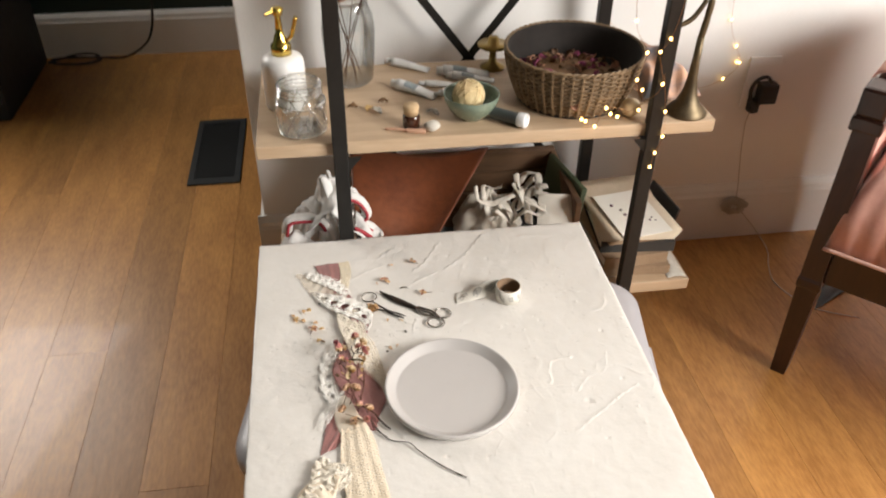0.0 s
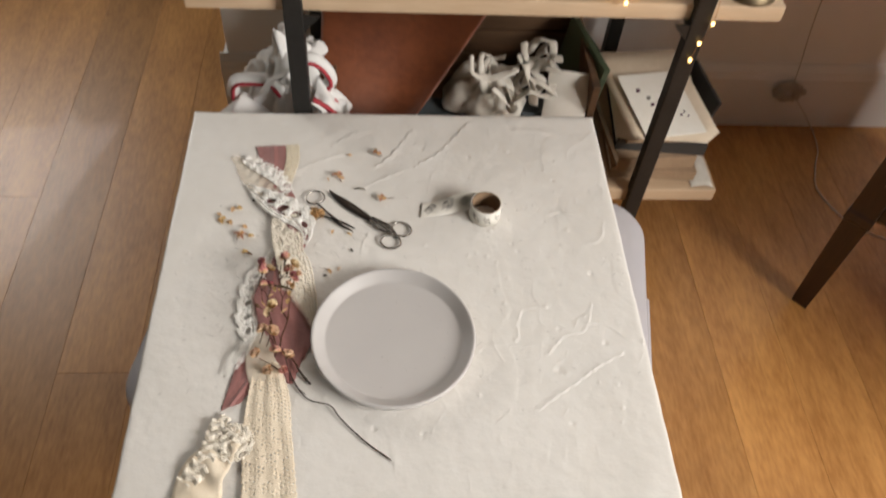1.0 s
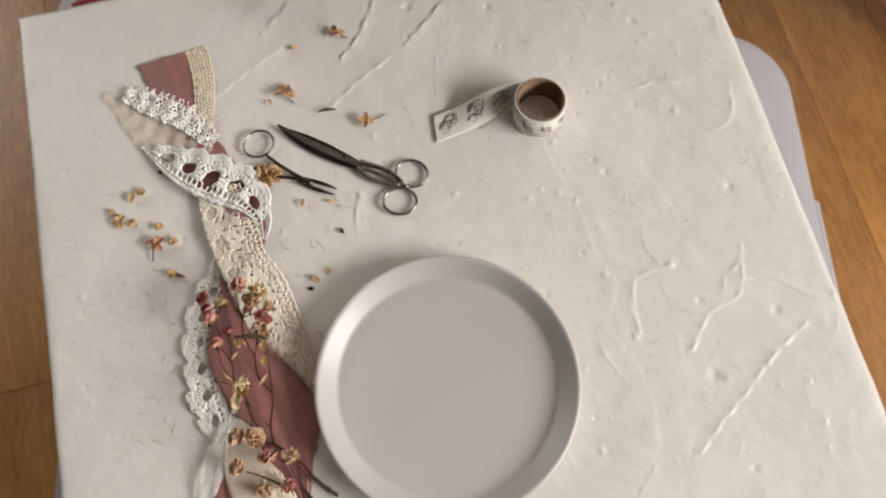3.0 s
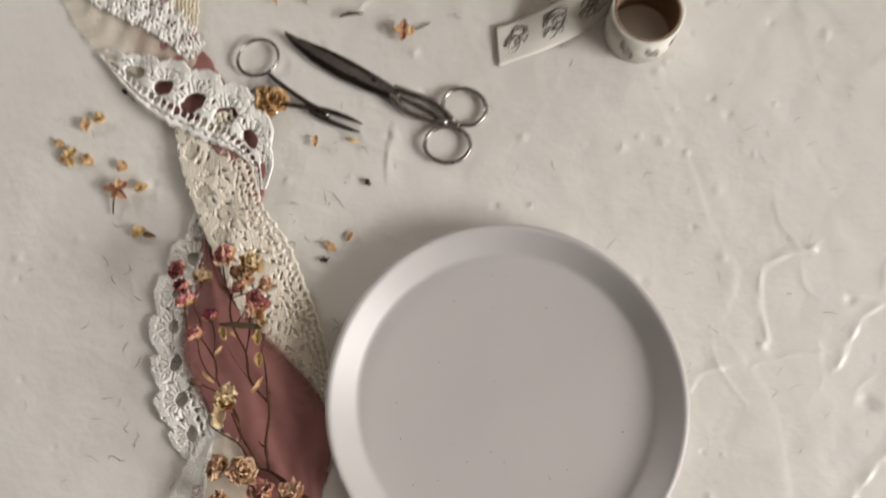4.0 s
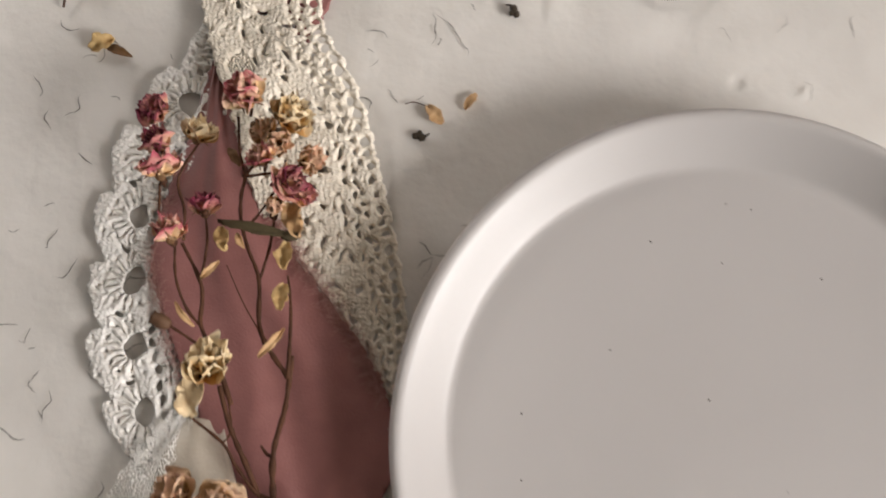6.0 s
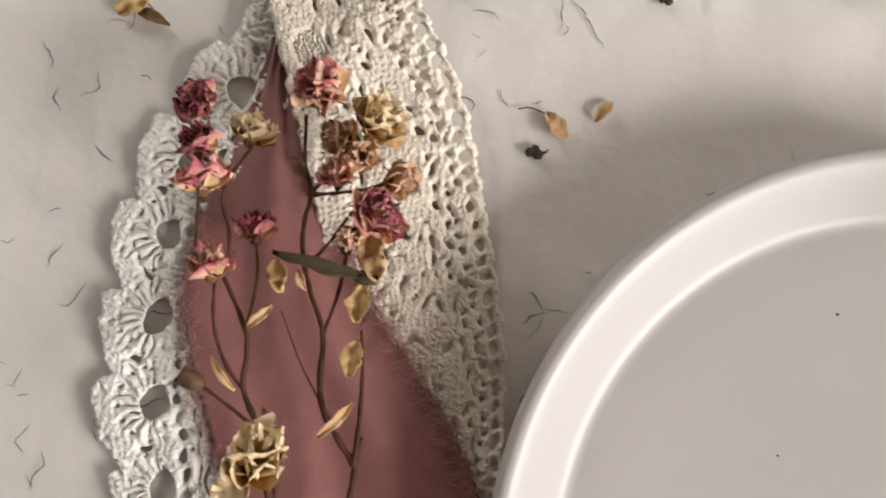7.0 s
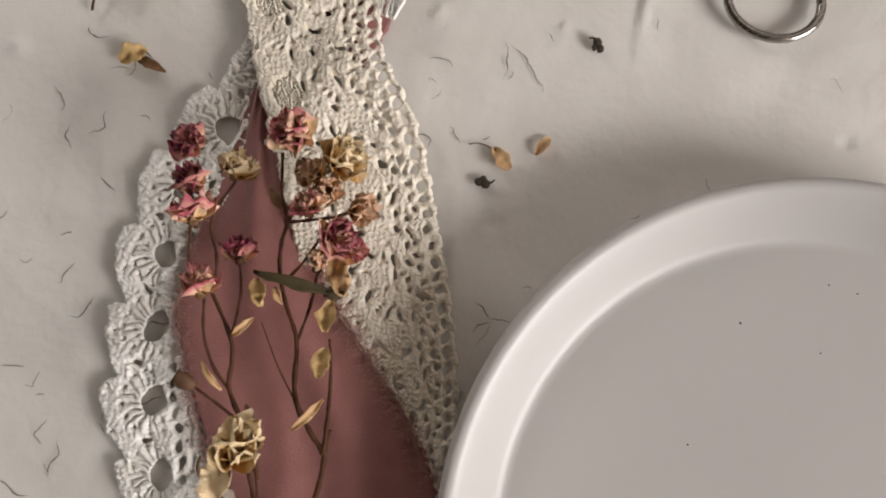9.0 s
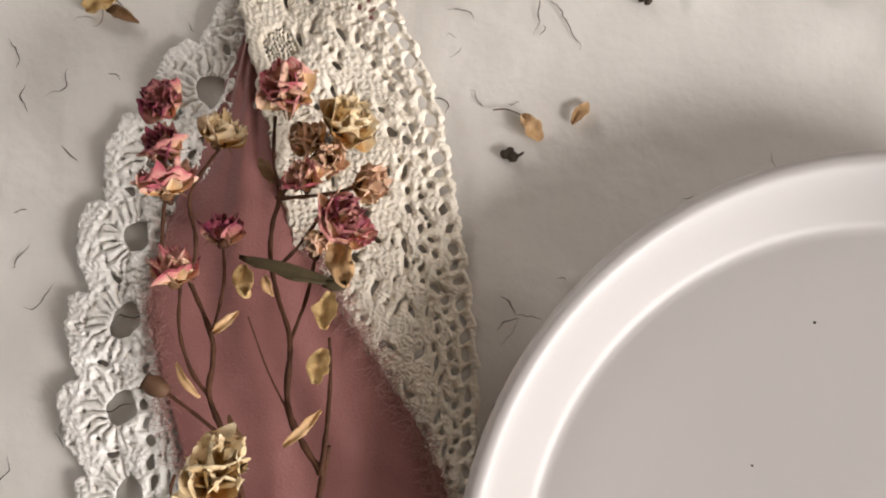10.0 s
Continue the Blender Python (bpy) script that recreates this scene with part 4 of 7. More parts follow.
# ecru gauze ribbon running to the near end, sheer where it starts, with a gathered white lace rosette
solo("tulle_scrap", ruffled_strip([(-0.1570, 1.008, Z0 + 0.0026, 0.005), (-0.1600, 0.996, Z0 + 0.0030, 0.0105), (-0.1600, 0.980, Z0 + 0.0034, 0.0150), (-0.1560, 0.962, Z0 + 0.0030, 0.0170), (-0.1520, 0.945, Z0 + 0.002, 0.016)], 0.0022, 1.3, 60, 14, 0.7), M_TULLE,
     "sheer beige organza bunched under the roses", "fabric")
gauze = thing("gauze_ribbon", "ecru embroidered gauze ribbon with tiny eyelets, loosely draped", "ribbon")
for kind, geo in lace([(-0.155, 0.972, Z0 + 0.0012, 0.010), (-0.149, 0.955, Z0 + 0.0030, 0.0165), (-0.145, 0.920, Z0 + 0.0030, 0.0235), (-0.143, 0.880, Z0 + 0.0025, 0.026), (-0.138, 0.840, Z0 + 0.0030, 0.027),
                       (-0.134, 0.800, Z0 + 0.0025, 0.028), (-0.132, 0.765, Z0 + 0.001, 0.026)], 25.0, net_edge(25.0, 0.25, 17.0), net_holes(25.0, 4.4, 0.85, 0.40, 0.16), 0.55, 0.0006, 0.5,
                      lambda u, v: 0.0004 * np.sin(v / 2.3 + 0.9 * np.sin(u / 26.0)) + 0.0007 * np.sin(v / 8.0 + u / 50.0), 51, lambda u, v: (0, "eyelet_ground") if abs(v) < 19 else (1, "selvedge")):
    part(kind, geo, M_GAUZE, gauze)


def spiral(turns, r0, r1, hw, z):
    n = int(turns * 9)
    return [(-0.178 + (r0 + (r1 - r0) * k / n) * math.cos(k * 0.698), 0.871 + (r0 + (r1 - r0) * k / n) * math.sin(k * 0.698), z + 0.006 * (1 - k / n), hw) for k in range(n + 1)]


solo("lace_rosette", lace(spiral(2.4, 0.004, 0.0185, 0.0072, Z0), 8.0, net_edge(8.0, 1.8, 5.0), net_holes(8.0, 2.8, 0.55, 0.2), 0.45, 0.001, 0.6, lambda u, v: 0.0025 + 0.0022 * np.sin(u / 2.4 + 0.3 * v) * np.clip((v + 8) / 16, 0.1, 1), 71),
     M_LACE, "white cotton lace gathered into a ruffled rosette", "lace trim")


solo("muslin_scrap", ruffled_strip([(-0.170, 0.885, ZT + 0.001, 0.010), (-0.190, 0.862, ZT + 0.002, 0.018), (-0.205, 0.832, ZT + 0.002, 0.024), (-0.205, 0.795, ZT + 0.001, 0.024), (-0.200, 0.765, ZT + 0.0005, 0.02)], 0.008, 3.3), M_GAUZE,
     "crumpled ecru muslin scrap lying on the board", "fabric")
solo("lace_scrap", lace([(-0.186, 0.903, Z0, 0.006), (-0.196, 0.890, Z0 + 0.003, 0.009), (-0.198, 0.872, Z0 + 0.004, 0.010), (-0.204, 0.850, Z0 + 0.004, 0.012), (-0.220, 0.828, Z0 + 0.001, 0.012)], 10.0, net_edge(10.0, 1.6, 6.0), net_holes(10.0, 2.7, 0.6, 0.2), 0.5, 0.001, 0.6, ruffle(0.004, 12, 14), 61),
     M_LACE, "scrap of white lace trailing beside the gauze", "lace trim")


# ---- silk ----
def silk(left, right, nu, nv, fold, seed):
    a, b = spline(left, nu), spline(right, nu)

    def pt(u, v):
        i = int(round(u * nu))
        p, q = a[i], b[i]
        w = v + 0.02 * math.sin(9 * u + seed)
        x, y, z = p + (q - p) * w
        edge = math.sin(math.pi * min(1, max(0, v)))
        z += fold * edge * (0.45 + 0.35 * math.sin(11 * v + 2.1 * math.sin(4 * u + seed) + seed) + 0.2 * math.sin(23 * v + 3 * u * 3.1))
        if v in (0.0, 1.0):
            x += 0.0016 * noise.noise(Vector((u * 160, v * 7, seed)))
            y += 0.0006 * noise.noise(Vector((u * 190, v * 5, seed + 3)))
        return (x, y, z + 0.0002 * noise.noise(Vector((x, y, 0)) * 220))
    return sheet(nu, nv, pt, 0.00025)


ZS = Z0 + 0.0012
ribbon = thing("silk_ribbon", "dusty rose silk ribbon with frayed raw edges, under the dried roses", "ribbon")
part("ribbon_cloth", silk([(-0.1545, 1.122, ZS + 0.0012), (-0.1590, 1.108, ZS + 0.0008), (-0.1635, 1.093, ZS + 0.0006), (-0.1690, 1.075, ZS + 0.0027), (-0.1730, 1.056, ZS + 0.0027), (-0.1710, 1.043, ZS + 0.0027), (-0.1680, 1.030, ZS + 0.0027), (-0.1620, 1.012, ZS + 0.0020), (-0.150, 0.985, ZS), (-0.136, 0.958, ZS), (-0.126, 0.942, ZS)],
                      [(-0.1515, 1.122, ZS + 0.0012), (-0.1490, 1.108, ZS + 0.0012), (-0.1440, 1.088, ZS + 0.0012), (-0.1370, 1.070, ZS + 0.0006), (-0.1295, 1.055, ZS + 0.0010), (-0.1205, 1.041, ZS + 0.0008), (-0.1110, 1.026, ZS + 0.0006), (-0.1055, 1.012, ZS), (-0.1025, 0.993, ZS), (-0.1120, 0.970, ZS - 0.0008), (-0.1200, 0.942, ZS - 0.0008)],
                      140, 48, 0.0020, 1.7), M_SILK, ribbon)
part("ribbon_cloth", silk([(-0.1460, 1.1720, ZS + 0.0040), (-0.1400, 1.1625, ZS + 0.0042), (-0.1320, 1.1500, ZS + 0.0042), (-0.1265, 1.1430, ZS + 0.0040)], [(-0.1270, 1.1690, ZS + 0.0030), (-0.1215, 1.1590, ZS + 0.0032), (-0.1195, 1.1480, ZS + 0.0034), (-0.1215, 1.1390, ZS + 0.0036)], 30, 12, 0.0008, 1.1), M_SILK, ribbon, "silk showing in the turned loop")
part("ribbon_cloth", silk([(-0.1965, 1.313, ZS - 0.001), (-0.190, 1.288, ZS - 0.0012), (-0.184, 1.255, ZS - 0.0012), (-0.176, 1.225, ZS - 0.001), (-0.165, 1.195, ZS - 0.001), (-0.150, 1.165, ZS - 0.0012), (-0.1505, 1.126, ZS - 0.001)],
                      [(-0.1565, 1.3165, ZS - 0.0008), (-0.1520, 1.285, ZS - 0.0012), (-0.1460, 1.250, ZS - 0.0012), (-0.1340, 1.215, ZS - 0.001), (-0.1190, 1.180, ZS - 0.001), (-0.1150, 1.150, ZS - 0.0012), (-0.1250, 1.124, ZS - 0.001)], 110, 34, 0.0014, 0.4), M_SILK, ribbon)
part("ribbon_cloth", silk([(-0.1790, 0.985, ZS - 0.001), (-0.1865, 0.962, ZS - 0.001), (-0.1905, 0.938, ZS - 0.001), (-0.1945, 0.911, ZS - 0.0014)],
                      [(-0.1500, 0.985, ZS - 0.001), (-0.1530, 0.964, ZS - 0.001), (-0.1610, 0.940, ZS - 0.001), (-0.1755, 0.919, ZS - 0.0014)], 40, 20, 0.0022, 2.6), M_SILK, ribbon)


def frayed(ctrl, count, reach, seed):
    rr = random.Random(seed)
    run = spline(ctrl, 200)
    geos = []
    for _ in range(count):
        p = run[rr.randrange(200)]
        a = rr.uniform(0, 6.28)
        ln = reach * rr.uniform(0.3, 1.0)
        q = [(p[0], p[1], p[2])]
        for _ in range(3):
            a += rr.uniform(-0.9, 0.9)
            q.append((q[-1][0] + ln / 3 * math.cos(a), q[-1][1] + ln / 3 * math.sin(a), q[-1][2] + rr.uniform(-0.0002, 0.0007)))
        geos.append(tube(q, 0.00007, 0.00004, 3, 6))
    return joined(*geos)


part("frayed_threads", frayed([(-0.1370, 1.070, ZS + 0.0016), (-0.1295, 1.055, ZS + 0.0016), (-0.1205, 1.041, ZS + 0.0016), (-0.1110, 1.026, ZS + 0.0016), (-0.1055, 1.012, ZS + 0.001)], 700, 0.0060, 2), M_SILKTHREAD, ribbon, "loose pink threads along the torn edge")
part("frayed_threads", frayed([(-0.1690, 1.075, ZS + 0.003), (-0.1730, 1.056, ZS + 0.003), (-0.1710, 1.043, ZS + 0.003), (-0.1680, 1.030, ZS + 0.003), (-0.1620, 1.012, ZS + 0.0022)], 420, 0.0050, 5), M_SILKTHREAD, ribbon, "loose pink threads along the torn edge")


# ---- dried spray roses ----
def rose(r, seed, openness=0.6, petals=16):
    """Crinkled dried petals in a spiral round the local z axis, with UVs from base to rim."""
    rr = random.Random(seed)
    geos = []
    for k in range(petals):
        t = (k + 0.5) / petals
        a = k * 2.39996 + rr.uniform(-0.25, 0.25)
        spread = (0.10 + 0.95 * t * openness) * rr.uniform(0.65, 1.25)
        up = (0.95 - 0.45 * t * openness) * rr.uniform(0.85, 1.1)
        half = (0.68 + 0.34 * t) * rr.uniform(0.8, 1.2)
        curl = (0.05 + 0.60 * t) * rr.uniform(0.2, 1.5)
        ca, sa = math.cos(a), math.sin(a)
        vs, uv = [], []
        nu, nv = 12, 11
        for i in range(nu + 1):
            s = i / nu
            for j in range(nv + 1):
                w = 2 * j / nv - 1
                wid = half * math.sin(math.pi * min(1, 0.10 + 0.66 * s)) * (1 - 0.16 * w * w * s)
                full = s
                s *= 1 - 0.16 * abs(w) ** 3
                rad = spread * (s ** 0.75) + curl * 0.35 * s ** 3 + 0.05
                rad -= 0.30 * half * w * w * (1 - 0.5 * s)
                cr = noise.noise(Vector((s * 3.1 + k, w * 2.6, seed * 1.7)))
                cr2 = noise.noise(Vector((s * 6.5 + k * 2, w * 5.5, seed * 0.7 + 9))) + 0.3 * noise.noise(Vector((s * 11 + k, w * 9, seed)))
                cr3 = noise.noise(Vector((s * 8.0 + k * 3, w * 8.5, seed * 1.3 + 4)))
                h = up * s - curl * 0.22 * s ** 3 + 0.42 * cr * s + 0.13 * cr2 * s + 0.07 * w * w * s + 0.16 * cr3 * s
                tip = -0.05 * full ** 4 * (1 - t)
                x, y = rad + 0.15 * cr2 * s + 0.26 * cr * s + 0.12 * cr3 * s + tip, wid * w
                vs.append(Vector(((x * ca - y * sa) * r, (x * sa + y * ca) * r, h * r)))
                uv.append((0.5 + 0.5 * w, full * (1 - 0.12 * (1 - abs(w)))))
                s = full
        fs = [(i * (nv + 1) + j, (i + 1) * (nv + 1) + j, (i + 1) * (nv + 1) + j + 1, i * (nv + 1) + j + 1) for i in range(nu) for j in range(nv)]
        geos.append((vs, fs, uv))
    return geos


def calyx(r):
    return joined(lathe([(0.0, -0.20 * r), (0.14 * r, -0.18 * r), (0.26 * r, 0.0), (0.30 * r, 0.18 * r), (0.22 * r, 0.30 * r), (0.0, 0.34 * r)], 10),
                  *[tube([(0.2 * r * math.cos(a), 0.2 * r * math.sin(a), 0.05 * r), (0.42 * r * math.cos(a), 0.42 * r * math.sin(a), 0.12 * r), (0.66 * r * math.cos(a + 0.2), 0.66 * r * math.sin(a + 0.2), -0.05 * r)], 0.08 * r, 0.01 * r, 4) for a in (0.3, 1.6, 2.8, 4.1, 5.3)])


def leaflet(length, width, curl, seed, nu=10, nv=4):
    def pt(u, v):
        w = 2 * v - 1
        half = width * math.sin(math.pi * (0.06 + 0.90 * u)) ** 0.8
        return (length * u, half * w * (1 + 0.45 * noise.noise(Vector((u * 5, w, seed)))), curl * math.sin(math.pi * u) + 0.55 * width * w * w + 0.6 * width * noise.noise(Vector((u * 4, w * 2, seed + 5))))
    return sheet(nu, nv, pt, 0.0001)


branch = thing("dried_rose_branch", "dried spray rose branch with faded pink and cream blooms, on silk", "dried flowers")
ZB = TOP + 0.0170


def rise(y):
    """Height of the branch over the board: it lifts away from the thick end."""
    return TOP + 0.0085 + 0.0085 * min(1.0, max(0.0, (y - 0.985) / 0.045))


def bloom(x, y, over, r, material, lean_x, lean_y, seed, openness=0.6, petals=16, label="dried rose bloom", tall=1.0):
    """A rose on its own short neck, its base so far over the board."""
    d = Vector((lean_x, lean_y, 1.0)).normalized()
    m = Matrix.Translation((x, y, TOP + over)) @ d.to_track_quat("Z", "Y").to_matrix().to_4x4()
    b = part("bloom", calyx(r), M_SEPAL, branch, label, place=m)
    for vs, fs, uv in rose(r, seed, openness, petals):
        part("petal", ([Vector((v.x, v.y, v.z * tall)) for v in vs], fs, uv), material, b)
    drop = TOP + over - rise(y)
    if drop > 0.002:
        part("stem", tube([(x - 0.28 * drop, y, rise(y) - 0.0006), (x - 0.12 * drop, y - 0.0006, rise(y) + 0.5 * drop), (x, y, TOP + over)], 0.0005, 0.0006, 6, 10, knobs=0.4), M_STEM, branch)


# x, y, height over the board, size, petals, lean, openness, count, height of the cup
for k, (x, y, over, r, material, lx, ly, op, np_, tall, lab) in enumerate((
        (-0.1653, 1.0955, 0.0220, 0.0058, M_ROSE_DARK, -0.1, 0.25, 0.42, 12, 1.0, "dark burgundy dried rose"), (-0.1632, 1.0846, 0.0255, 0.0058, M_ROSE_DARK, -0.2, 0.5, 0.40, 10, 1.1, "burgundy dried rose with cream outer petals"),
        (-0.1625, 1.0756, 0.0275, 0.0068, M_ROSE_PINK, -0.05, 2.6, 0.62, 10, 1.05, "pink and cream dried rose"), (-0.1552, 1.0676, 0.0120, 0.0058, M_ROSE_DARK, 0.3, 2.6, 0.55, 9, 1.15, "small burgundy dried rose"),
        (-0.1600, 1.0578, 0.0265, 0.0064, M_ROSE_PINK, -0.1, 2.4, 0.60, 10, 1.15, "pink dried rose"), (-0.1566, 1.0893, 0.0150, 0.0064, M_ROSE_YELLOW, 1.0, 2.2, 0.55, 11, 1.15, "straw-coloured dried rose"),
        (-0.1365, 1.0955, 0.0300, 0.0076, M_ROSE_PINK, -0.3, 0.3, 0.42, 10, 1.1, "pale pink dried rose"), (-0.1285, 1.0903, 0.0235, 0.0072, M_ROSE_YELLOW, 1.4, 0.9, 0.50, 11, 1.1, "yellowed dried rose"),
        (-0.1296, 1.0842, 0.0245, 0.0050, M_ROSE_CREAM, 0.1, -0.2, 0.35, 8, 1.0, "cream dried rose bud"), (-0.1245, 1.0794, 0.0200, 0.0057, M_ROSE_CREAM, 2.4, 0.2, 0.38, 8, 1.2, "beige dried rose bud"),
        (-0.1335, 1.0787, 0.0265, 0.0052, M_ROSE_PINK, -0.5, 0.5, 0.42, 9, 1.0, "faded pink dried rose"), (-0.1285, 1.0722, 0.0275, 0.0062, M_ROSE_DARK, 1.0, -0.3, 0.50, 11, 1.0, "crimson-edged dried rose"),
        (-0.1474, 1.0210, 0.0360, 0.0082, M_ROSE_YELLOW, 0.5, 1.0, 0.45, 10, 1.1, "crumpled cream-yellow dried rose"), (-0.1528, 0.9900, 0.0365, 0.0074, M_ROSE_CREAM, -0.7, 0.6, 0.52, 11, 1.0, "open cream dried rose"), (-0.1442, 0.9864, 0.0380, 0.0080, M_ROSE_CREAM, 0.6, 0.3, 0.60, 12, 1.0, "open cream dried rose"),
        (-0.1397, 0.9733, 0.0180, 0.0076, M_ROSE_PINK, 0.1, 1.2, 0.55, 11, 1.0, "faded pink dried rose"), (-0.1270, 0.9700, 0.0130, 0.0080, M_ROSE_CREAM, 0.5, 1.0, 0.60, 11, 1.0, "pinkish beige dried rose"),
        (-0.1615, 0.9728, 0.0130, 0.0078, M_ROSE_CREAM, -0.6, 0.4, 0.55, 10, 1.0, "olive-brown dried rose"), (-0.1480, 0.9570, 0.0080, 0.0070, M_ROSE_CREAM, -0.2, -0.8, 0.50, 10, 1.0, "brown dried rose"),
        (-0.1320, 0.9560, 0.0085, 0.0062, M_ROSE_PINK, 0.3, -0.6, 0.45, 9, 1.0, "small pink dried rose"),
        (-0.1340, 1.0885, 0.0190, 0.0052, M_ROSE_CREAM, -0.8, 0.4, 0.40, 8, 1.0, "cream dried rose behind the pink one"), (-0.1255, 1.0690, 0.0220, 0.0048, M_ROSE_PINK, 1.0, 0.3, 0.45, 8, 1.0, "small crimson-pink dried rose"),
        (-0.1318, 1.0690, 0.0190, 0.0040, M_ROSE_CREAM, -0.4, -1.2, 0.30, 8, 1.1, "withered brown-green bud"))):
    bloom(x, y, over, r, material, lx, ly, 40 + k, op, np_, lab, tall)

STEMS = (
    ([(-0.1627, 1.0577), (-0.1619, 1.0484), (-0.1593, 1.0400), (-0.1550, 1.0344)], 0.00045, 0.0006),
    ([(-0.1603, 1.0585), (-0.1550, 1.0475), (-0.1546, 1.0415), (-0.1550, 1.0344), (-0.1510, 1.0247), (-0.1475, 1.0121)], 0.00065, 0.00095),
    ([(-0.1537, 1.0665), (-0.1530, 1.0586), (-0.1547, 1.0485)], 0.00045, 0.0006),
    ([(-0.1669, 1.0766), (-0.1669, 1.0663), (-0.1648, 1.0613)], 0.0005, 0.0005),
    ([(-0.1559, 1.0881), (-0.1600, 1.0811), (-0.1617, 1.0759), (-0.1595, 1.0679), (-0.1599, 1.0592)], 0.0005, 0.0006),
    ([(-0.1644, 1.0354), (-0.1581, 1.0309), (-0.1527, 1.0267)], 0.0005, 0.0006),
    ([(-0.1437, 1.0954), (-0.1437, 1.0849), (-0.1418, 1.0776), (-0.1432, 1.0717), (-0.1434, 1.0645), (-0.1413, 1.0559), (-0.1381, 1.0467), (-0.1383, 1.0333), (-0.1346, 1.0250), (-0.1308, 1.0195)], 0.0005, 0.001),
    ([(-0.1324, 1.0902), (-0.1373, 1.0835), (-0.1418, 1.0776)], 0.00055, 0.0006),
    ([(-0.1248, 1.0800), (-0.1313, 1.0784), (-0.1418, 1.0771)], 0.0005, 0.0006),
    ([(-0.1337, 1.0725), (-0.1381, 1.0660), (-0.1427, 1.0611)], 0.0004, 0.0005),
    ([(-0.1337, 1.0646), (-0.1351, 1.0559), (-0.1380, 1.0471)], 0.0005, 0.0006),
    ([(-0.1298, 1.0475), (-0.1294, 1.0391), (-0.1297, 1.0279), (-0.1308, 1.0195)], 0.0004, 0.0008),
    ([(-0.1476, 1.0515), (-0.1428, 1.0402), (-0.1382, 1.0320)], 0.00022, 0.0003),
    ([(-0.1503, 1.0176), (-0.1479, 1.0062), (-0.1437, 0.9945), (-0.1413, 0.9864)], 0.00095, 0.001),
    ([(-0.1293, 1.0249), (-0.1319, 1.0111), (-0.1360, 0.9981), (-0.1369, 0.9848)], 0.001, 0.0011),
    ([(-0.1396, 1.0003), (-0.1381, 0.9979), (-0.1359, 0.9970)], 0.0005, 0.0008),
    ([(-0.1623, 1.0178), (-0.1619, 1.0122), (-0.1507, 1.0020), (-0.1470, 0.9949), (-0.1417, 0.9869)], 0.0004, 0.0008),
    ([(-0.1482, 1.0129), (-0.1476, 1.0050), (-0.1503, 1.0015)], 0.0004, 0.0005),
    ([(-0.1413, 0.9864), (-0.1370, 0.9843), (-0.1306, 0.9785), (-0.1193, 0.9663), (-0.1155, 0.9582)], 0.001, 0.0013),
    ([(-0.1584, 0.9705), (-0.1476, 0.9643), (-0.1369, 0.9566)], 0.0006, 0.0009))
for pts, r0, r1 in STEMS:
    part("stem", tube([(x, y, rise(y) - 0.0008 + 0.0007 * math.sin(2.2 * i + x * 900)) for i, (x, y) in enumerate(pts)], 0.78 * r0, 0.78 * r1, 7, 8 * len(pts), knobs=0.45), M_STEM, branch)
part("stem", tube([(-0.1320, 0.9790, TOP + 0.008), (-0.1230, 0.9520, TOP + 0.0045), (-0.1040, 0.9235, TOP + 0.003), (-0.0790, 0.9145, TOP + 0.0035), (-0.0690, 0.9020, TOP + 0.003), (-0.0545, 0.8860, TOP + 0.0025), (-0.0350, 0.8680, TOP + 0.0020), (-0.0125, 0.8510, TOP + 0.0012)], 0.0006, 0.0009, 8, 50, knobs=0.4), M_TWIG, branch, "long bare dark twig")
part("stem", tube([(-0.1155, 0.9582, TOP + 0.0082), (-0.1085, 0.9490, TOP + 0.005), (-0.1005, 0.9400, TOP + 0.004)], 0.0012, 0.0014, 8, 12, knobs=0.5), M_TWIG, branch)
part("stem", tube([(-0.1230, 0.9540, TOP + 0.005), (-0.1180, 0.9400, TOP + 0.003), (-0.1060, 0.9290, TOP + 0.002)], 0.0004, 0.0006, 6, 12, knobs=0.5), M_TWIG, branch)
for x, y, r in ((-0.1644, 1.0354, 0.0012), (-0.1337, 1.0650, 0.0013), (-0.1537, 1.0670, 0.0012), (-0.1630, 1.0588, 0.0013), (-0.1659, 1.0772, 0.0012), (-0.1418, 1.0776, 0.0010), (-0.1308, 1.0195, 0.0012)):
    part("node", ball(r, (x, y, rise(y) - 0.0006), 2, 0.9, 0.35), M_STEM, branch)
part("petal", moved(leaflet(0.0125, 0.0040, 0.0012, 3.3), pose(-0.1485, 1.0215, TOP + 0.0365, 8, 18, -108)), M_PETALCREAM, branch, "long pale yellow petal hanging from the rose")
part("withered_bud", moved(ball(0.0017, (0, 0, 0), 2, 0.8, 0.5), pose(-0.1290, 1.0590, ZB + 0.0004) @ Matrix.Diagonal((1.7, 1.0, 1.0, 1.0))), M_LEAF, branch, "withered dark bud at the end of the leaf")
part("rose_hip", moved(lathe([(0.0, -0.0015), (0.0014, -0.0008), (0.0021, 0.0010), (0.0022, 0.0026), (0.0018, 0.0037), (0.0021, 0.0045), (0.0008, 0.0039)], 14, 0.06), pose(-0.1646, 1.0356, ZB - 0.0006, 0, -78, -28)), M_HIP, branch, "dry brown bud")


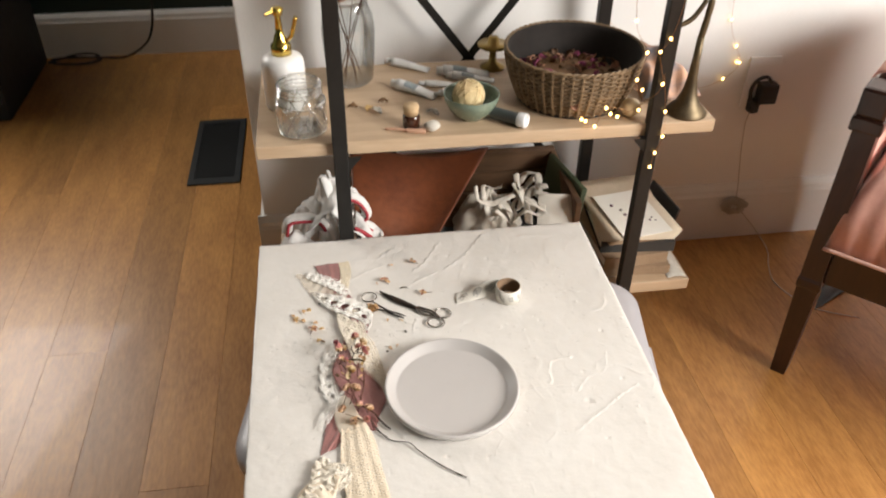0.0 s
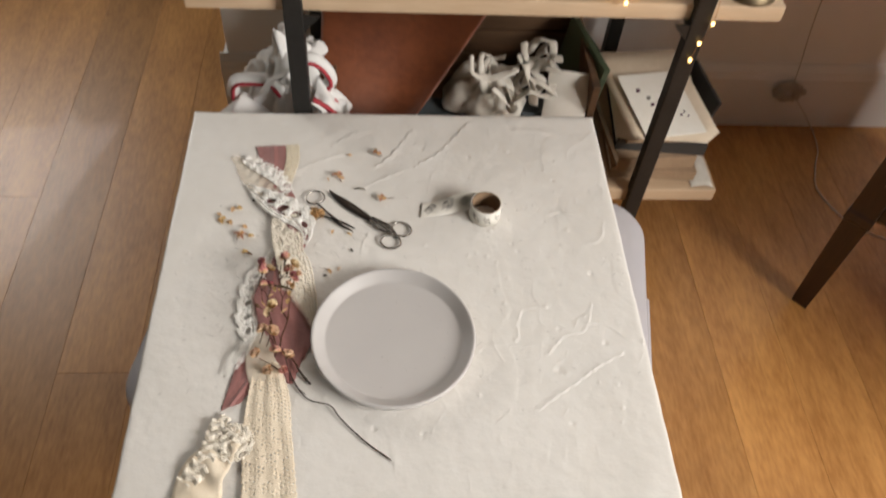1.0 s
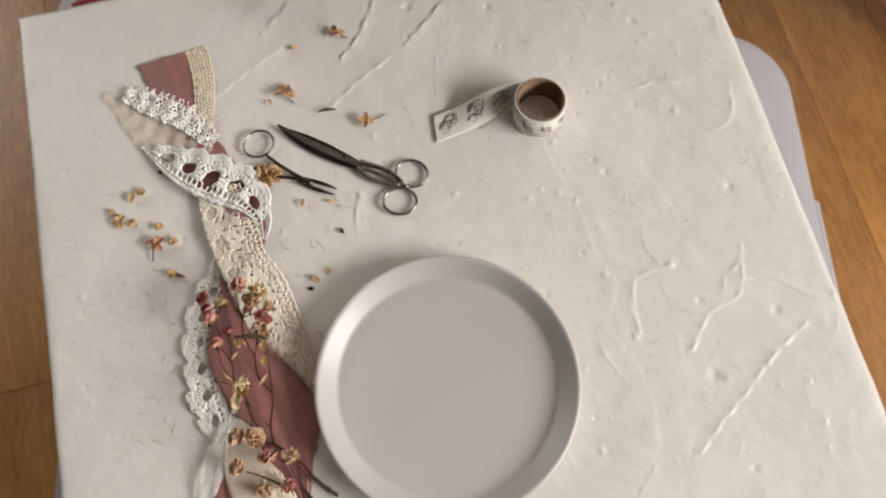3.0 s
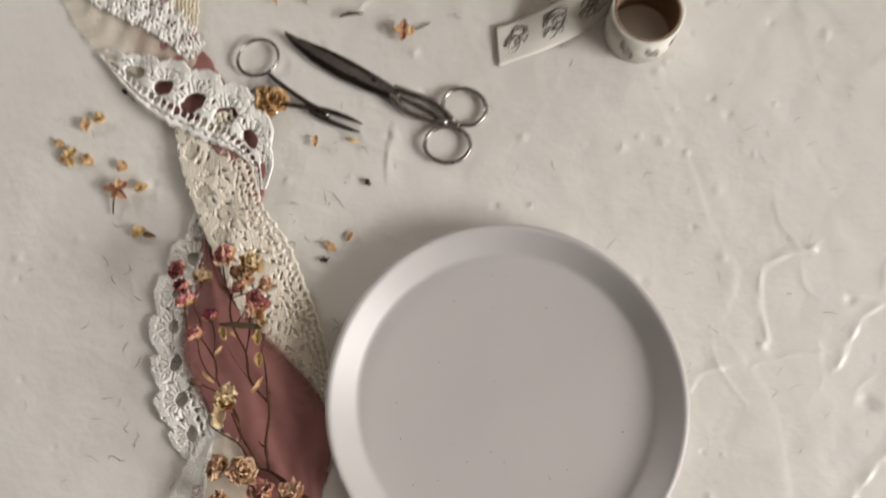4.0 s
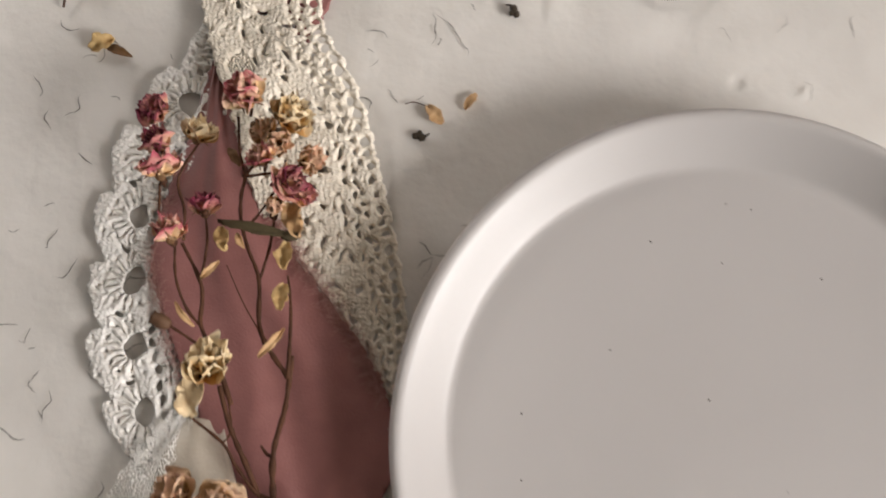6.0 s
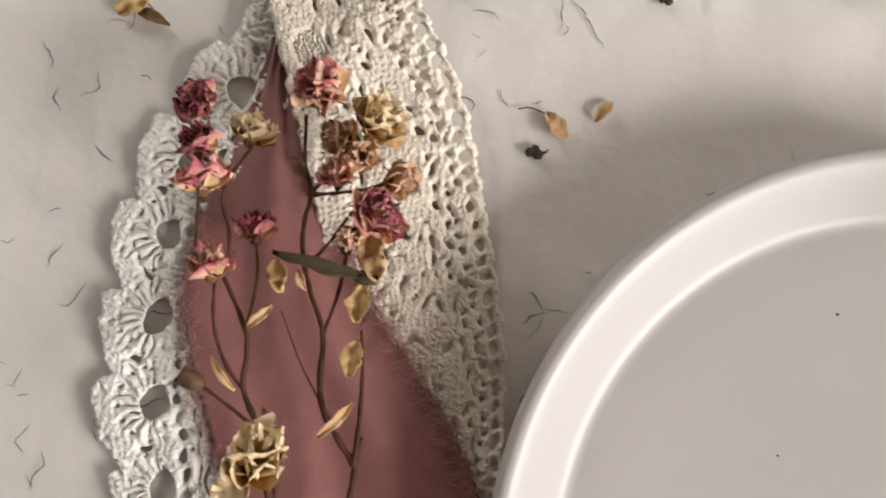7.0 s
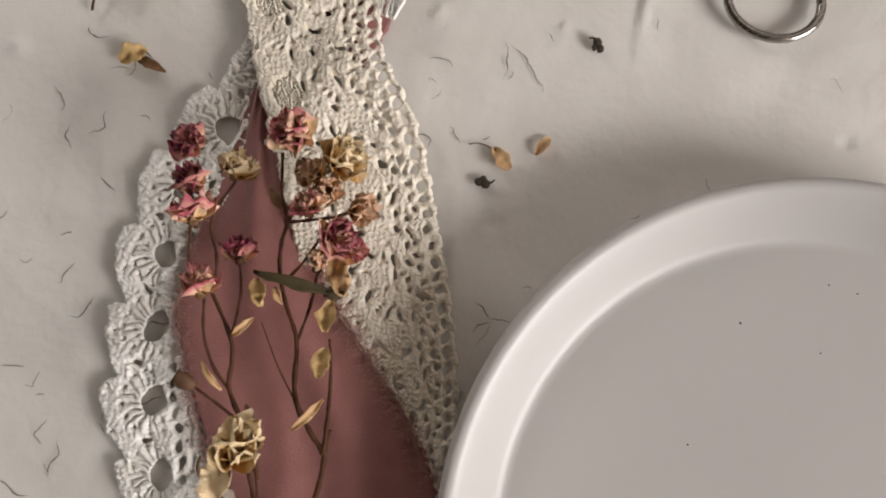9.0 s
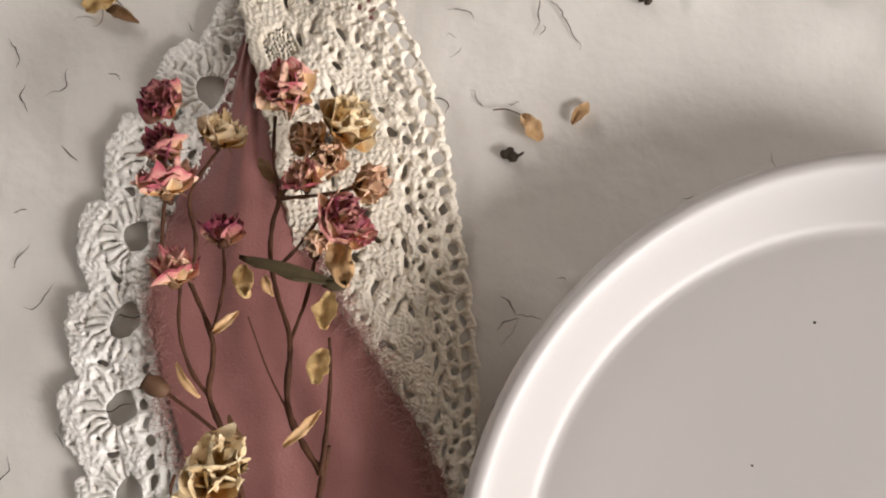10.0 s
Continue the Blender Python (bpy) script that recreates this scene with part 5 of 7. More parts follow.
for x, y, a, ln, w, material, lab in ((-0.1496, 1.0643, -14, 0.0225, 0.0016, M_LEAF, "curled olive-brown dry leaf"), (-0.1278, 1.0685, -82, 0.0105, 0.0032, M_PETAL, "ochre dry petal"), (-0.1292, 1.0570, -100, 0.0080, 0.0025, M_PETALPALE, "yellow dry petal"),
                                     (-0.1300, 1.0450, -105, 0.0076, 0.0025, M_PETALPALE, "yellow dry petal"), (-0.1384, 1.0249, 45, 0.0108, 0.0011, M_PETAL, "ochre dry sepal"), (-0.1482, 1.0625, -82, 0.0072, 0.0023, M_PETALPALE, "pale dry petal"),
                                     (-0.1545, 1.0478, 42, 0.0072, 0.0010, M_PETAL, ""), (-0.1618, 1.0415, -52, 0.0090, 0.0009, M_PETAL, ""), (-0.1437, 1.0605, -70, 0.0050, 0.0010, M_PETAL, ""), (-0.1432, 1.0800, 120, 0.0065, 0.0013, M_SEPAL, ""),
                                     (-0.1385, 1.0935, -60, 0.0060, 0.0022, M_SEPAL, "brown dry sepal"), (-0.1500, 1.0310, -55, 0.0060, 0.0008, M_SEPAL, "")):
    part("leaf" if "leaf" in lab else "petal", moved(leaflet(ln, w, 0.0012, x * 700), pose(x, y, ZB + 0.0005, 12, 0, a)), material, branch, lab)


# ---- scattered bits ----
def loose(kind, x, y, a, ln, w, material, label, cat, tilt=0, up=0.0):
    return solo(kind, leaflet(ln, w, ln * 0.16, x * 500 + y * 300), material, label, cat, pose(x, y, ZT + 0.0002 + up, tilt, 0, a), "scattered dried petals")


for k, (x, y) in enumerate(((-0.210, 1.199), (-0.215, 1.193), (-0.228, 1.187), (-0.222, 1.184), (-0.218, 1.178), (-0.231, 1.177), (-0.225, 1.173), (-0.193, 1.167), (-0.084, 1.164), (-0.068, 1.159), (-0.077, 1.099), (-0.084, 1.095), (-0.188, 1.129), (-0.095, 1.256), (-0.071, 1.298))):
    loose("petal", x, y, (k * 77) % 360, 0.0074 + 0.0012 * math.sin(k * 2.3), (0.0030 if x < -0.15 else 0.0016) + 0.0005 * math.cos(k * 1.7), M_PETAL if k % 3 else M_PETALPALE, "dry ochre petal lying on the board", "petal", 6 * math.sin(k))
loose("dry_leaf", -0.1905, 1.1265, -25, 0.0092, 0.0016, M_SEPAL, "small curled brown dry leaf on the board", "leaf")
loose("dry_leaf", -0.0585, 1.2345, -4, 0.0145, 0.0013, M_LEAF, "thin dry leaf blade on the board", "leaf")
for x, y in ((-0.0918, 1.0908), (-0.0592, 1.1305), (-0.190, 1.213)):
    s = thing("seed_husk", "tiny dark seed husk on the plaster", "seed", pose(x, y, ZT, 0, 0, x * 4000), "scattered dried petals")
    part("husk", joined(ball(0.0013, (0.0010, 0, 0.0010), 2, 0.7, 0.5), ball(0.0011, (-0.0010, 0.0004, 0.0009), 2, 0.8, 0.5), ball(0.0009, (0.0002, 0.0014, 0.0009), 2, 0.8, 0.5), tube([(0.0008, 0, 0.001), (0.0024, 0.0004, 0.0016), (0.0034, 0.0014, 0.0012)], 0.0006, 0.0002, 5)), M_SPECK, s)
solo("loose_thread", tube([(-0.0955, 1.1020, ZT + 0.0004), (-0.0925, 1.1022, ZT + 0.0008), (-0.0890, 1.1008, ZT + 0.0006), (-0.0850, 1.0985, ZT + 0.0004)], 0.00018, 0.00012, 5), M_STEM, "thin dry stalk fibre on the board", "fibre")


def floret(x, y, a, seed, stem=0.012, n=5, material=M_PETAL, sa=-110):
    """A small dried five-petalled flower with a short stalk."""
    f = thing("dried_floret", "small dried flower with a short stalk on the board", "dried flower", pose(x, y, ZT), "scattered dried flowers")
    rr = random.Random(seed)
    for k in range(n):
        part("petal", moved(leaflet(0.0070 * rr.uniform(0.8, 1.2), 0.0027 * rr.uniform(0.8, 1.2), 0.0010, seed + k), pose(0.0005, 0, 0.0026 + 0.0006 * k / n, rr.uniform(-25, 25), rr.uniform(-15, 25), a + k * 360 / n + rr.uniform(-20, 20))), material if k % 2 else M_ROSE_FALLEN, f)
    part("stalk", tube([(0, 0, 0.0022), (stem * 0.5 * math.cos(radians(sa)), stem * 0.5 * math.sin(radians(sa)), 0.0016), (stem * math.cos(radians(sa + 8)), stem * math.sin(radians(sa + 8)), 0.0006)], 0.00055, 0.0004, 6), M_STEM, f)


M_ROSE_FALLEN = mat("petal_faded_pink", (0.55, 0.29, 0.19), (0.40, 0.19, 0.11), rough=0.75, scale=240)
floret(-0.200, 1.154, 20, 3, 0.014, sa=-118)
floret(-0.082, 1.259, 50, 5, 0.013, sa=-70)
floret(-0.023, 1.217, 80, 7, 0.017, 4, sa=2)
floret(-0.030, 1.302, 10, 9, 0.010, 4, sa=-40)
loose("petal", -0.191, 1.152, 10, 0.008, 0.0028, M_PETALPALE, "dry ochre petal lying on the board", "petal")
loose("petal", -0.073, 1.253, 160, 0.007, 0.0024, M_PETAL, "dry ochre petal lying on the board", "petal")
tuft = thing("dried_blossom", "ochre dried blossom tuft beside the small scissors", "dried flower", pose(-0.1075, 1.1885, ZT + 0.0015), "scattered dried flowers")
M_TUFT = petal_mat("petal_ochre_tuft", (0.52, 0.27, 0.09), (0.70, 0.46, 0.22), (0.70, 0.48, 0.26))
for k in range(3):
    for g in rose(0.0072, 90 + k, 0.9, 9):
        part("petal", moved(g, pose(0.004 * math.cos(k * 2.1), 0.004 * math.sin(k * 2.1), 0, 35 * math.sin(k), 35 * math.cos(k), 50 * k)), M_TUFT, tuft)


# ---- scissors ----
def ring(cx, cy, z, r, wire, squash=1.0, turn=0.0):
    pts = []
    for k in range(36):
        a = 2 * math.pi * k / 36
        p = Vector((r * math.cos(a), r * squash * math.sin(a), 0))
        p.rotate(Euler((0, 0, radians(turn))))
        pts.append((cx + p.x, cy + p.y, z))
    return tube(pts, wire, wire, 8, closed=True, smooth_path=False)


def blade(tip, root, width, z, thick, side):
    """A flat ground blade from root to tip, its straight cutting edge on one side."""
    a, b = Vector((*root, 0)), Vector((*tip, 0))
    d = b - a
    nrm = Vector((-d.y, d.x, 0)).normalized() * side
    prof = [(0.0, 0.55), (0.2, 0.85), (0.45, 1.0), (0.7, 0.85), (0.88, 0.5), (1.0, 0.06)]
    vs, fs = [], []
    for t, w in prof:
        c = a + d * t
        for off, zz in ((-0.12 * width, z), (-0.12 * width, z + thick * 0.7), (w * width * 0.55, z + thick), (w * width, z + thick * 0.35), (w * width, z)):
            q = c + nrm * off
            vs.append((q.x, q.y, zz))
    for i in range(len(prof) - 1):
        for k in range(5):
            fs.append((i * 5 + k, i * 5 + (k + 1) % 5, (i + 1) * 5 + (k + 1) % 5, (i + 1) * 5 + k))
    fs += [(4, 3, 2, 1, 0), tuple(range((len(prof) - 1) * 5, len(prof) * 5))]
    return vs, fs


zs = ZT + 0.0015
big = thing("large_scissors", "worn steel scissors with dark blades and round finger rings, lying closed", "scissors")
part("blade", blade((-0.0918, 1.2300), (-0.0330, 1.1795), 0.0085, zs, 0.0022, 1), M_STEELDARK, big, "dark tarnished blade", smooth=False)
part("blade", blade((-0.0900, 1.2283), (-0.0335, 1.1790), 0.0050, zs - 0.0010, 0.0020, -1), M_STEELDARK, big, "dark tarnished blade", smooth=False)
part("pivot", moved(lathe([(0.0020, 0), (0.0021, 0.0006), (0.0014, 0.0010), (0, 0.0011)], 14), pose(-0.0445, 1.1905, zs + 0.0018)), M_STEELDARK, big)
part("shank", tube([(-0.0345, 1.1830, zs + 0.001), (-0.0240, 1.1765, zs + 0.0012), (-0.0130, 1.1690, zs + 0.0012), (-0.0045, 1.1560, zs + 0.001)], 0.0022, 0.0016, 8), M_STEEL, big)
part("shank", tube([(-0.0370, 1.1795, zs + 0.001), (-0.0310, 1.1680, zs + 0.0012), (-0.0200, 1.1605, zs + 0.0012), (-0.0085, 1.1560, zs + 0.001)], 0.0022, 0.0016, 8), M_STEEL, big)
part("shank", tube([(-0.0325, 1.1765, zs + 0.0012), (-0.0220, 1.1690, zs + 0.0014), (-0.0110, 1.1590, zs + 0.0016), (-0.0020, 1.1530, zs + 0.0012)], 0.0016, 0.0014, 8), M_STEEL, big)
part("finger_ring", ring(0.0030, 1.1635, zs + 0.0008, 0.0128, 0.0013, 0.86, -35), M_STEEL, big)
part("finger_ring", ring(-0.0110, 1.1430, zs + 0.0008, 0.0130, 0.0013, 0.84, -15), M_STEEL, big)
small = thing("small_scissors", "small fine-bladed embroidery scissors in bright steel", "scissors")
part("blade", blade((-0.0565, 1.1650), (-0.0850, 1.1815), 0.0028, zs, 0.0015, 1), M_STEELDARK, small, smooth=False)
part("blade", blade((-0.0590, 1.1605), (-0.0850, 1.1795), 0.0026, zs, 0.0015, -1), M_STEELDARK, small, smooth=False)
part("pivot", moved(lathe([(0.0015, 0), (0.0016, 0.0008), (0, 0.0013)], 12), pose(-0.0755, 1.1742, zs + 0.0013)), M_STEEL, small)
part("shank", tube([(-0.0740, 1.1735, zs + 0.0008), (-0.0860, 1.1845, zs + 0.001), (-0.0990, 1.1985, zs + 0.001), (-0.1055, 1.2070, zs + 0.0008)], 0.0017, 0.0012, 8), M_STEELDARK, small)
part("shank", tube([(-0.0740, 1.1745, zs + 0.0008), (-0.0860, 1.1810, zs + 0.001), (-0.1010, 1.1865, zs + 0.001)], 0.0015, 0.0012, 8), M_STEELDARK, small)
part("finger_ring", ring(-0.1098, 1.2180, zs + 0.0004, 0.0122, 0.0010, 0.92, 20), M_STEEL, small)
part("finger_ring", ring(-0.1115, 1.1890, zs + 0.0004, 0.0108, 0.0010, 0.92, 20), M_STEEL, small)

# ---- printed paper tape ----
tape = thing("tape_roll", "roll of printed off-white paper tape, standing with its end unrolled", "tape")
RC, RR, RH = Vector((0.1128, 1.1900)), 0.0203, 0.0255
part("core", moved(lathe([(0.0174, 0.0), (0.0186, 0.0), (0.0186, RH), (0.0174, RH), (0.0174, 0.0)], 48, caps=False), pose(RC.x, RC.y, ZT)), M_KRAFT, tape, "brown cardboard core")
part("winding", moved(lathe([(0.0187, 0.0003), (RR, 0.0003), (RR, RH - 0.0003), (0.0187, RH - 0.0003), (0.0187, 0.0003)], 64, caps=False), pose(RC.x, RC.y, ZT)), M_PAPER, tape)


def loose_end(u, v, lift=0.0):
    """The unrolled strip: leaves the roll upright and turns over until it lies nearly flat."""
    a = radians(78) * (1 - min(1, u * 1.25)) ** 1.3
    x = 0.100 - 0.071 * u
    y = 1.206 - 0.009 * u
    c, s = math.cos(a), math.sin(a)
    w = (v - 0.5) * 0.0245
    return (x + 0.0015 * w / 0.012, y + w * c - lift * s, ZT + 0.0006 + 0.0123 * s + w * s * 0.98 + 0.0012 * math.sin(math.pi * u) + lift * c)


part("loose_end", sheet(40, 12, loose_end, 0.00012), M_PAPER, tape)


def stamp(u0, seed):
    rr = random.Random(seed)
    geos = []
    for q in range(11):
        cu, cv, ru, rv = u0 + rr.uniform(-0.06, 0.06), 0.5 + rr.uniform(-0.22, 0.24), rr.uniform(0.03, 0.08), rr.uniform(0.08, 0.22)
        pts = [loose_end(cu + ru * math.cos(k * 0.5 + rr.uniform(-0.2, 0.2)), cv + rv * math.sin(k * 0.5), 0.0003) for k in range(rr.randrange(7, 13))]
        geos.append(tube(pts, 0.00032, 0.00018, 4, 30))
    return joined(*geos)


for u0, sd in ((0.84, 1), (0.50, 2), (0.18, 3)):
    tagged(part("printed_motif", stamp(u0, sd), M_INK, tape, "grey printed flourish"), kind="stuff")
for k in range(4):
    a0 = -2.3 + k * 0.75
    rr = random.Random(k + 20)
    motif = part("printed_motif", joined(*[tube([(RC.x + (RR + 0.00006) * math.cos(a0 + 0.22 * math.cos(j * 0.7 + q)), RC.y + (RR + 0.00006) * math.sin(a0 + 0.22 * math.cos(j * 0.7 + q)), ZT + 0.0125 + (0.002 + 0.002 * q) * math.sin(j * 0.7 + q * rr.random())) for j in range(9)], 0.00018, 0.00012, 4, 30) for q in range(4)]), M_INK, tape, "grey printed flourish")
    tagged(motif, kind="stuff")

# ---- black-framed shelf unit against the wall ----
shelf = thing("shelf_unit", "open shelf unit with pale wood shelves and a black metal frame", "shelf")
SZ = 0.540
part("shelf_board", slab(-0.275, 0.518, 1.398, 1.702, 0.516, SZ, 0.003), M_PALEWOOD, shelf, smooth=False)
part("shelf_board", slab(-0.275, 0.543, 1.398, 1.702, 0.154, 0.180, 0.003), M_PALEWOOD, shelf, smooth=False)
for px in (-0.137, 0.403):
    for py in (1.3965, 1.7125):
        part("post", slab(px - 0.0125, px + 0.0125, py - 0.010, py + 0.010, 0.0, 0.97, 0.002), M_BLACK, shelf, smooth=False)
    for z in (0.148, 0.510):
        part("side_rail", slab(px - 0.010, px + 0.010, 1.406, 1.703, z - 0.010, z + 0.0055, 0.001), M_BLACK, shelf, smooth=False)
    part("side_rail", slab(px - 0.010, px + 0.010, 1.406, 1.703, 0.945, 0.965, 0.001), M_BLACK, shelf, smooth=False)
for sx in (-1, 1):
    ang = math.degrees(math.atan2(0.70, sx * 0.54))
    part("cross_brace", rbox((0.86, 0.004, 0.016), (0.133, 1.712 + 0.003 * sx, 0.540), 0.001, 1, (0, -ang, 0)), M_BLACK, shelf, smooth=False)
for px, sx in ((0.403, -1), (-0.137, 1)):
    part("gusset", ([(px + sx * 0.012, 1.388, 0.515), (px + sx * 0.034, 1.388, 0.515), (px + sx * 0.012, 1.388, 0.488), (px + sx * 0.012, 1.3925, 0.515), (px + sx * 0.034, 1.3925, 0.515), (px + sx * 0.012, 1.3925, 0.488)],
                    [(0, 1, 2), (5, 4, 3), (0, 3, 4, 1), (1, 4, 5, 2), (2, 5, 3, 0)]), M_BLACK, shelf, smooth=False)


def paint_tube(x, y, a, ln, r, capmat, band):
    t = thing("paint_tube", "used metal paint tube with a crimped end, lying on the shelf", "paint tube", pose(x, y, SZ + r * 0.9, 0, 0, a), "paint tubes on the shelf")
    rings = []
    for k in range(9):
        u = k / 8
        w, h = r * (1 + 0.35 * u), r * 0.9 * (1 - 0.92 * u ** 1.6) + 0.0004
        rings.append([(ln * u, w * math.cos(q * 0.3927), h * math.sin(q * 0.3927) - 0.9 * r + h) for q in range(16)])
    vs = [v for lp in rings for v in lp]
    fs = [(i * 16 + j, i * 16 + (j + 1) % 16, (i + 1) * 16 + (j + 1) % 16, (i + 1) * 16 + j) for i in range(8) for j in range(16)] + [tuple(reversed(range(16))), tuple(range(128, 144))]
    part("tube_body", (vs, fs), M_LEADTUBE, t)
    part("cap", moved(lathe([(r * 0.72, 0), (r * 0.72, 0.010), (r * 0.6, 0.013), (0, 0.013)], 16), pose(0.0005, 0, 0, 0, -90, 0)), capmat, t, "screw cap")
    def wrap(u, v):
        t_, q = 0.22 + 0.30 * u, 0.5 + 2.14 * v
        h = r * 0.9 * (1 - 0.92 * t_ ** 1.6) + 0.0004
        return (ln * t_, r * (1 + 0.35 * t_) * 1.02 * math.cos(q), h * (1.02 * math.sin(q) + 1) - 0.9 * r + 0.0003)
    part("label_band", sheet(4, 8, wrap), band, t, "printed colour band")


# soap dispenser
dis = thing("soap_dispenser", "milky white glass dispenser bottle with a gold pump", "soap dispenser", pose(-0.2235, 1.550, SZ))
part("bottle", lathe([(0.034, 0.0), (0.037, 0.003), (0.037, 0.078), (0.0345, 0.088), (0.024, 0.094), (0.016, 0.096)], 40), M_FROST, dis)
pump = part("pump", lathe([(0.0175, 0.0955), (0.0175, 0.112), (0.0125, 0.116), (0.0095, 0.128), (0.0065, 0.134), (0.0050, 0.162), (0.0085, 0.164), (0.0105, 0.171), (0.0085, 0.176), (0, 0.177)], 28), M_GOLD, dis, "polished gold pump head")
part("lever", tube([(0.008, -0.004, 0.118), (0.020, -0.010, 0.130), (0.026, -0.013, 0.150), (0.030, -0.015, 0.164)], 0.0032, 0.0040, 8), M_GOLD, pump)
part("spout", tube([(0.0, 0.0, 0.168), (-0.012, -0.008, 0.1705), (-0.020, -0.013, 0.168)], 0.0034, 0.0028, 8), M_GOLD, pump)

# empty jar with a threaded neck
jar = thing("glass_jar", "empty clear glass jar with a threaded neck", "jar", pose(-0.196, 1.447, SZ))
part("jar_body", lathe([(0.0, 0.0035), (0.036, 0.0035), (0.0395, 0.008), (0.0405, 0.030), (0.0405, 0.055), (0.0375, 0.064), (0.0345, 0.068), (0.0355, 0.071), (0.0345, 0.074), (0.0355, 0.078), (0.0345, 0.081), (0.0355, 0.085), (0.0350, 0.090),
                        (0.0340, 0.0905), (0.0336, 0.088), (0.0334, 0.068), (0.0364, 0.062), (0.0394, 0.054), (0.0394, 0.010), (0.0358, 0.0052), (0.0, 0.0052)], 48), M_GLASS, jar)

for z in (0.0710, 0.0775, 0.0845):
    part("thread", tube([(0.0358 * math.cos(k * 0.1745), 0.0358 * math.sin(k * 0.1745), z + 0.0012 * k / 36) for k in range(36)], 0.0013, 0.0013, 6, closed=True, smooth_path=False), M_CUTGLASS, jar)
for k in range(11):
    for sx in (-1, 1):
        part("cut_rib", tube([(0.0408 * math.cos(0.571 * k + sx * 0.571 * q / 4), 0.0408 * math.sin(0.571 * k + sx * 0.571 * q / 4), 0.010 + 0.044 * q / 4) for q in range(5)], 0.0011, 0.0011, 5, 8), M_CUTGLASS, jar)
for z, r in ((0.0050, 0.0385), (0.0570, 0.0402)):
    part("ring", tube([(r * math.cos(k * 0.1745), r * math.sin(k * 0.1745), z) for k in range(36)], 0.0016, 0.0016, 6, closed=True, smooth_path=False), M_CUTGLASS, jar)

# vase with dried stems
vase = thing("glass_vase", "tall clear glass vase holding dried red stems", "vase", pose(-0.106, 1.628, SZ))
part("vase_body", lathe([(0.0, 0.003), (0.036, 0.003), (0.0425, 0.010), (0.0465, 0.060), (0.0485, 0.105), (0.0450, 0.132), (0.038, 0.147), (0.037, 0.160), (0.0358, 0.1605), (0.0368, 0.147), (0.0438, 0.131), (0.0473, 0.104), (0.0453, 0.060), (0.0413, 0.012), (0.035, 0.0048), (0.0, 0.0048)], 48), M_GLASS, vase)
bq = thing("dried_bouquet", "dried stems with dark red flower heads standing in the vase", "dried flowers", pose(-0.106, 1.628, SZ + 0.006))
rv = random.Random(4)
for k in range(6):
    a = k * 1.05
    top = Vector((0.055 * math.cos(a) * rv.uniform(0.4, 1.1), 0.05 * math.sin(a) * rv.uniform(0.4, 1.0), rv.uniform(0.150, 0.178)))
    foot = Vector((-0.022 * math.cos(a), -0.022 * math.sin(a), 0.002))
    part("stem", tube([foot, foot.lerp(top, 0.5) + Vector((0, 0, 0.004)), top], 0.0012, 0.0008, 6), M_STEM, bq)
    part("flower_head", moved(joined(*rose(0.021, 300 + k, 0.8, 12)), Matrix.Translation(top)), M_ROSE_DARK if k % 3 else M_ROSE_CREAM, bq, "dark red dried flower head")

for args in ((-0.024, 1.694, -27, 0.078, 0.0085, M_WHITEPAINT, M_WHITEPAINT), (-0.022, 1.588, -35, 0.080, 0.0105, M_WHITEPAINT, M_BLUEGREY), (0.030, 1.592, -10, 0.085, 0.0065, M_LEADTUBE, M_WHITEPAINT),
             (0.070, 1.640, -6, 0.088, 0.0100, M_WHITEPAINT, M_BLUEGREY), (0.085, 1.618, -14, 0.080, 0.0080, M_LEADTUBE, M_BLUEGREY), (0.052, 1.550, 25, 0.060, 0.0060, M_WHITEPAINT, M_WHITEPAINT)):
    paint_tube(*args)

# green bowl with a ball of twine
bowl = solo("bowl", lathe([(0.020, 0.0), (0.022, 0.003), (0.036, 0.014), (0.046, 0.032), (0.0490, 0.045), (0.0480, 0.0460), (0.0455, 0.044), (0.042, 0.032), (0.033, 0.017), (0.018, 0.008), (0.0, 0.007)], 48), M_CELADON,
            "small sage green glazed bowl", "bowl", pose(0.0935, 1.462, SZ))
tw = thing("twine_ball", "ball of straw-coloured twine in the green bowl", "twine", pose(0.088, 1.460, SZ + 0.042))
part("core_ball", ball(0.0275, (0, 0, 0), 3, 0.85, 0.10), M_TWINE, tw)
rv = random.Random(6)
for k in range(26):
    n = Vector((rv.uniform(-1, 1), rv.uniform(-1, 1), rv.uniform(-1, 1))).normalized()
    e1 = n.orthogonal().normalized()
    e2 = n.cross(e1)
    part("twine_loop", tube([(e1 * math.cos(q * 0.3491) + e2 * math.sin(q * 0.3491)) * 0.0272 for q in range(18)], 0.0013, 0.0013, 5, closed=True, smooth_path=False), M_TWINE, tw)

cork = thing("corked_vial", "small dark amber vial with a cork stopper", "vial", pose(-0.0135, 1.440, SZ))
part("vial", lathe([(0.0135, 0.0), (0.015, 0.002), (0.015, 0.020), (0.0135, 0.023), (0.0125, 0.0235)], 24), M_AMBER, cork)
part("cork_stopper", lathe([(0.0122, 0.0236), (0.0138, 0.036), (0.0125, 0.0405), (0.0, 0.041)], 24), M_CORK, cork)

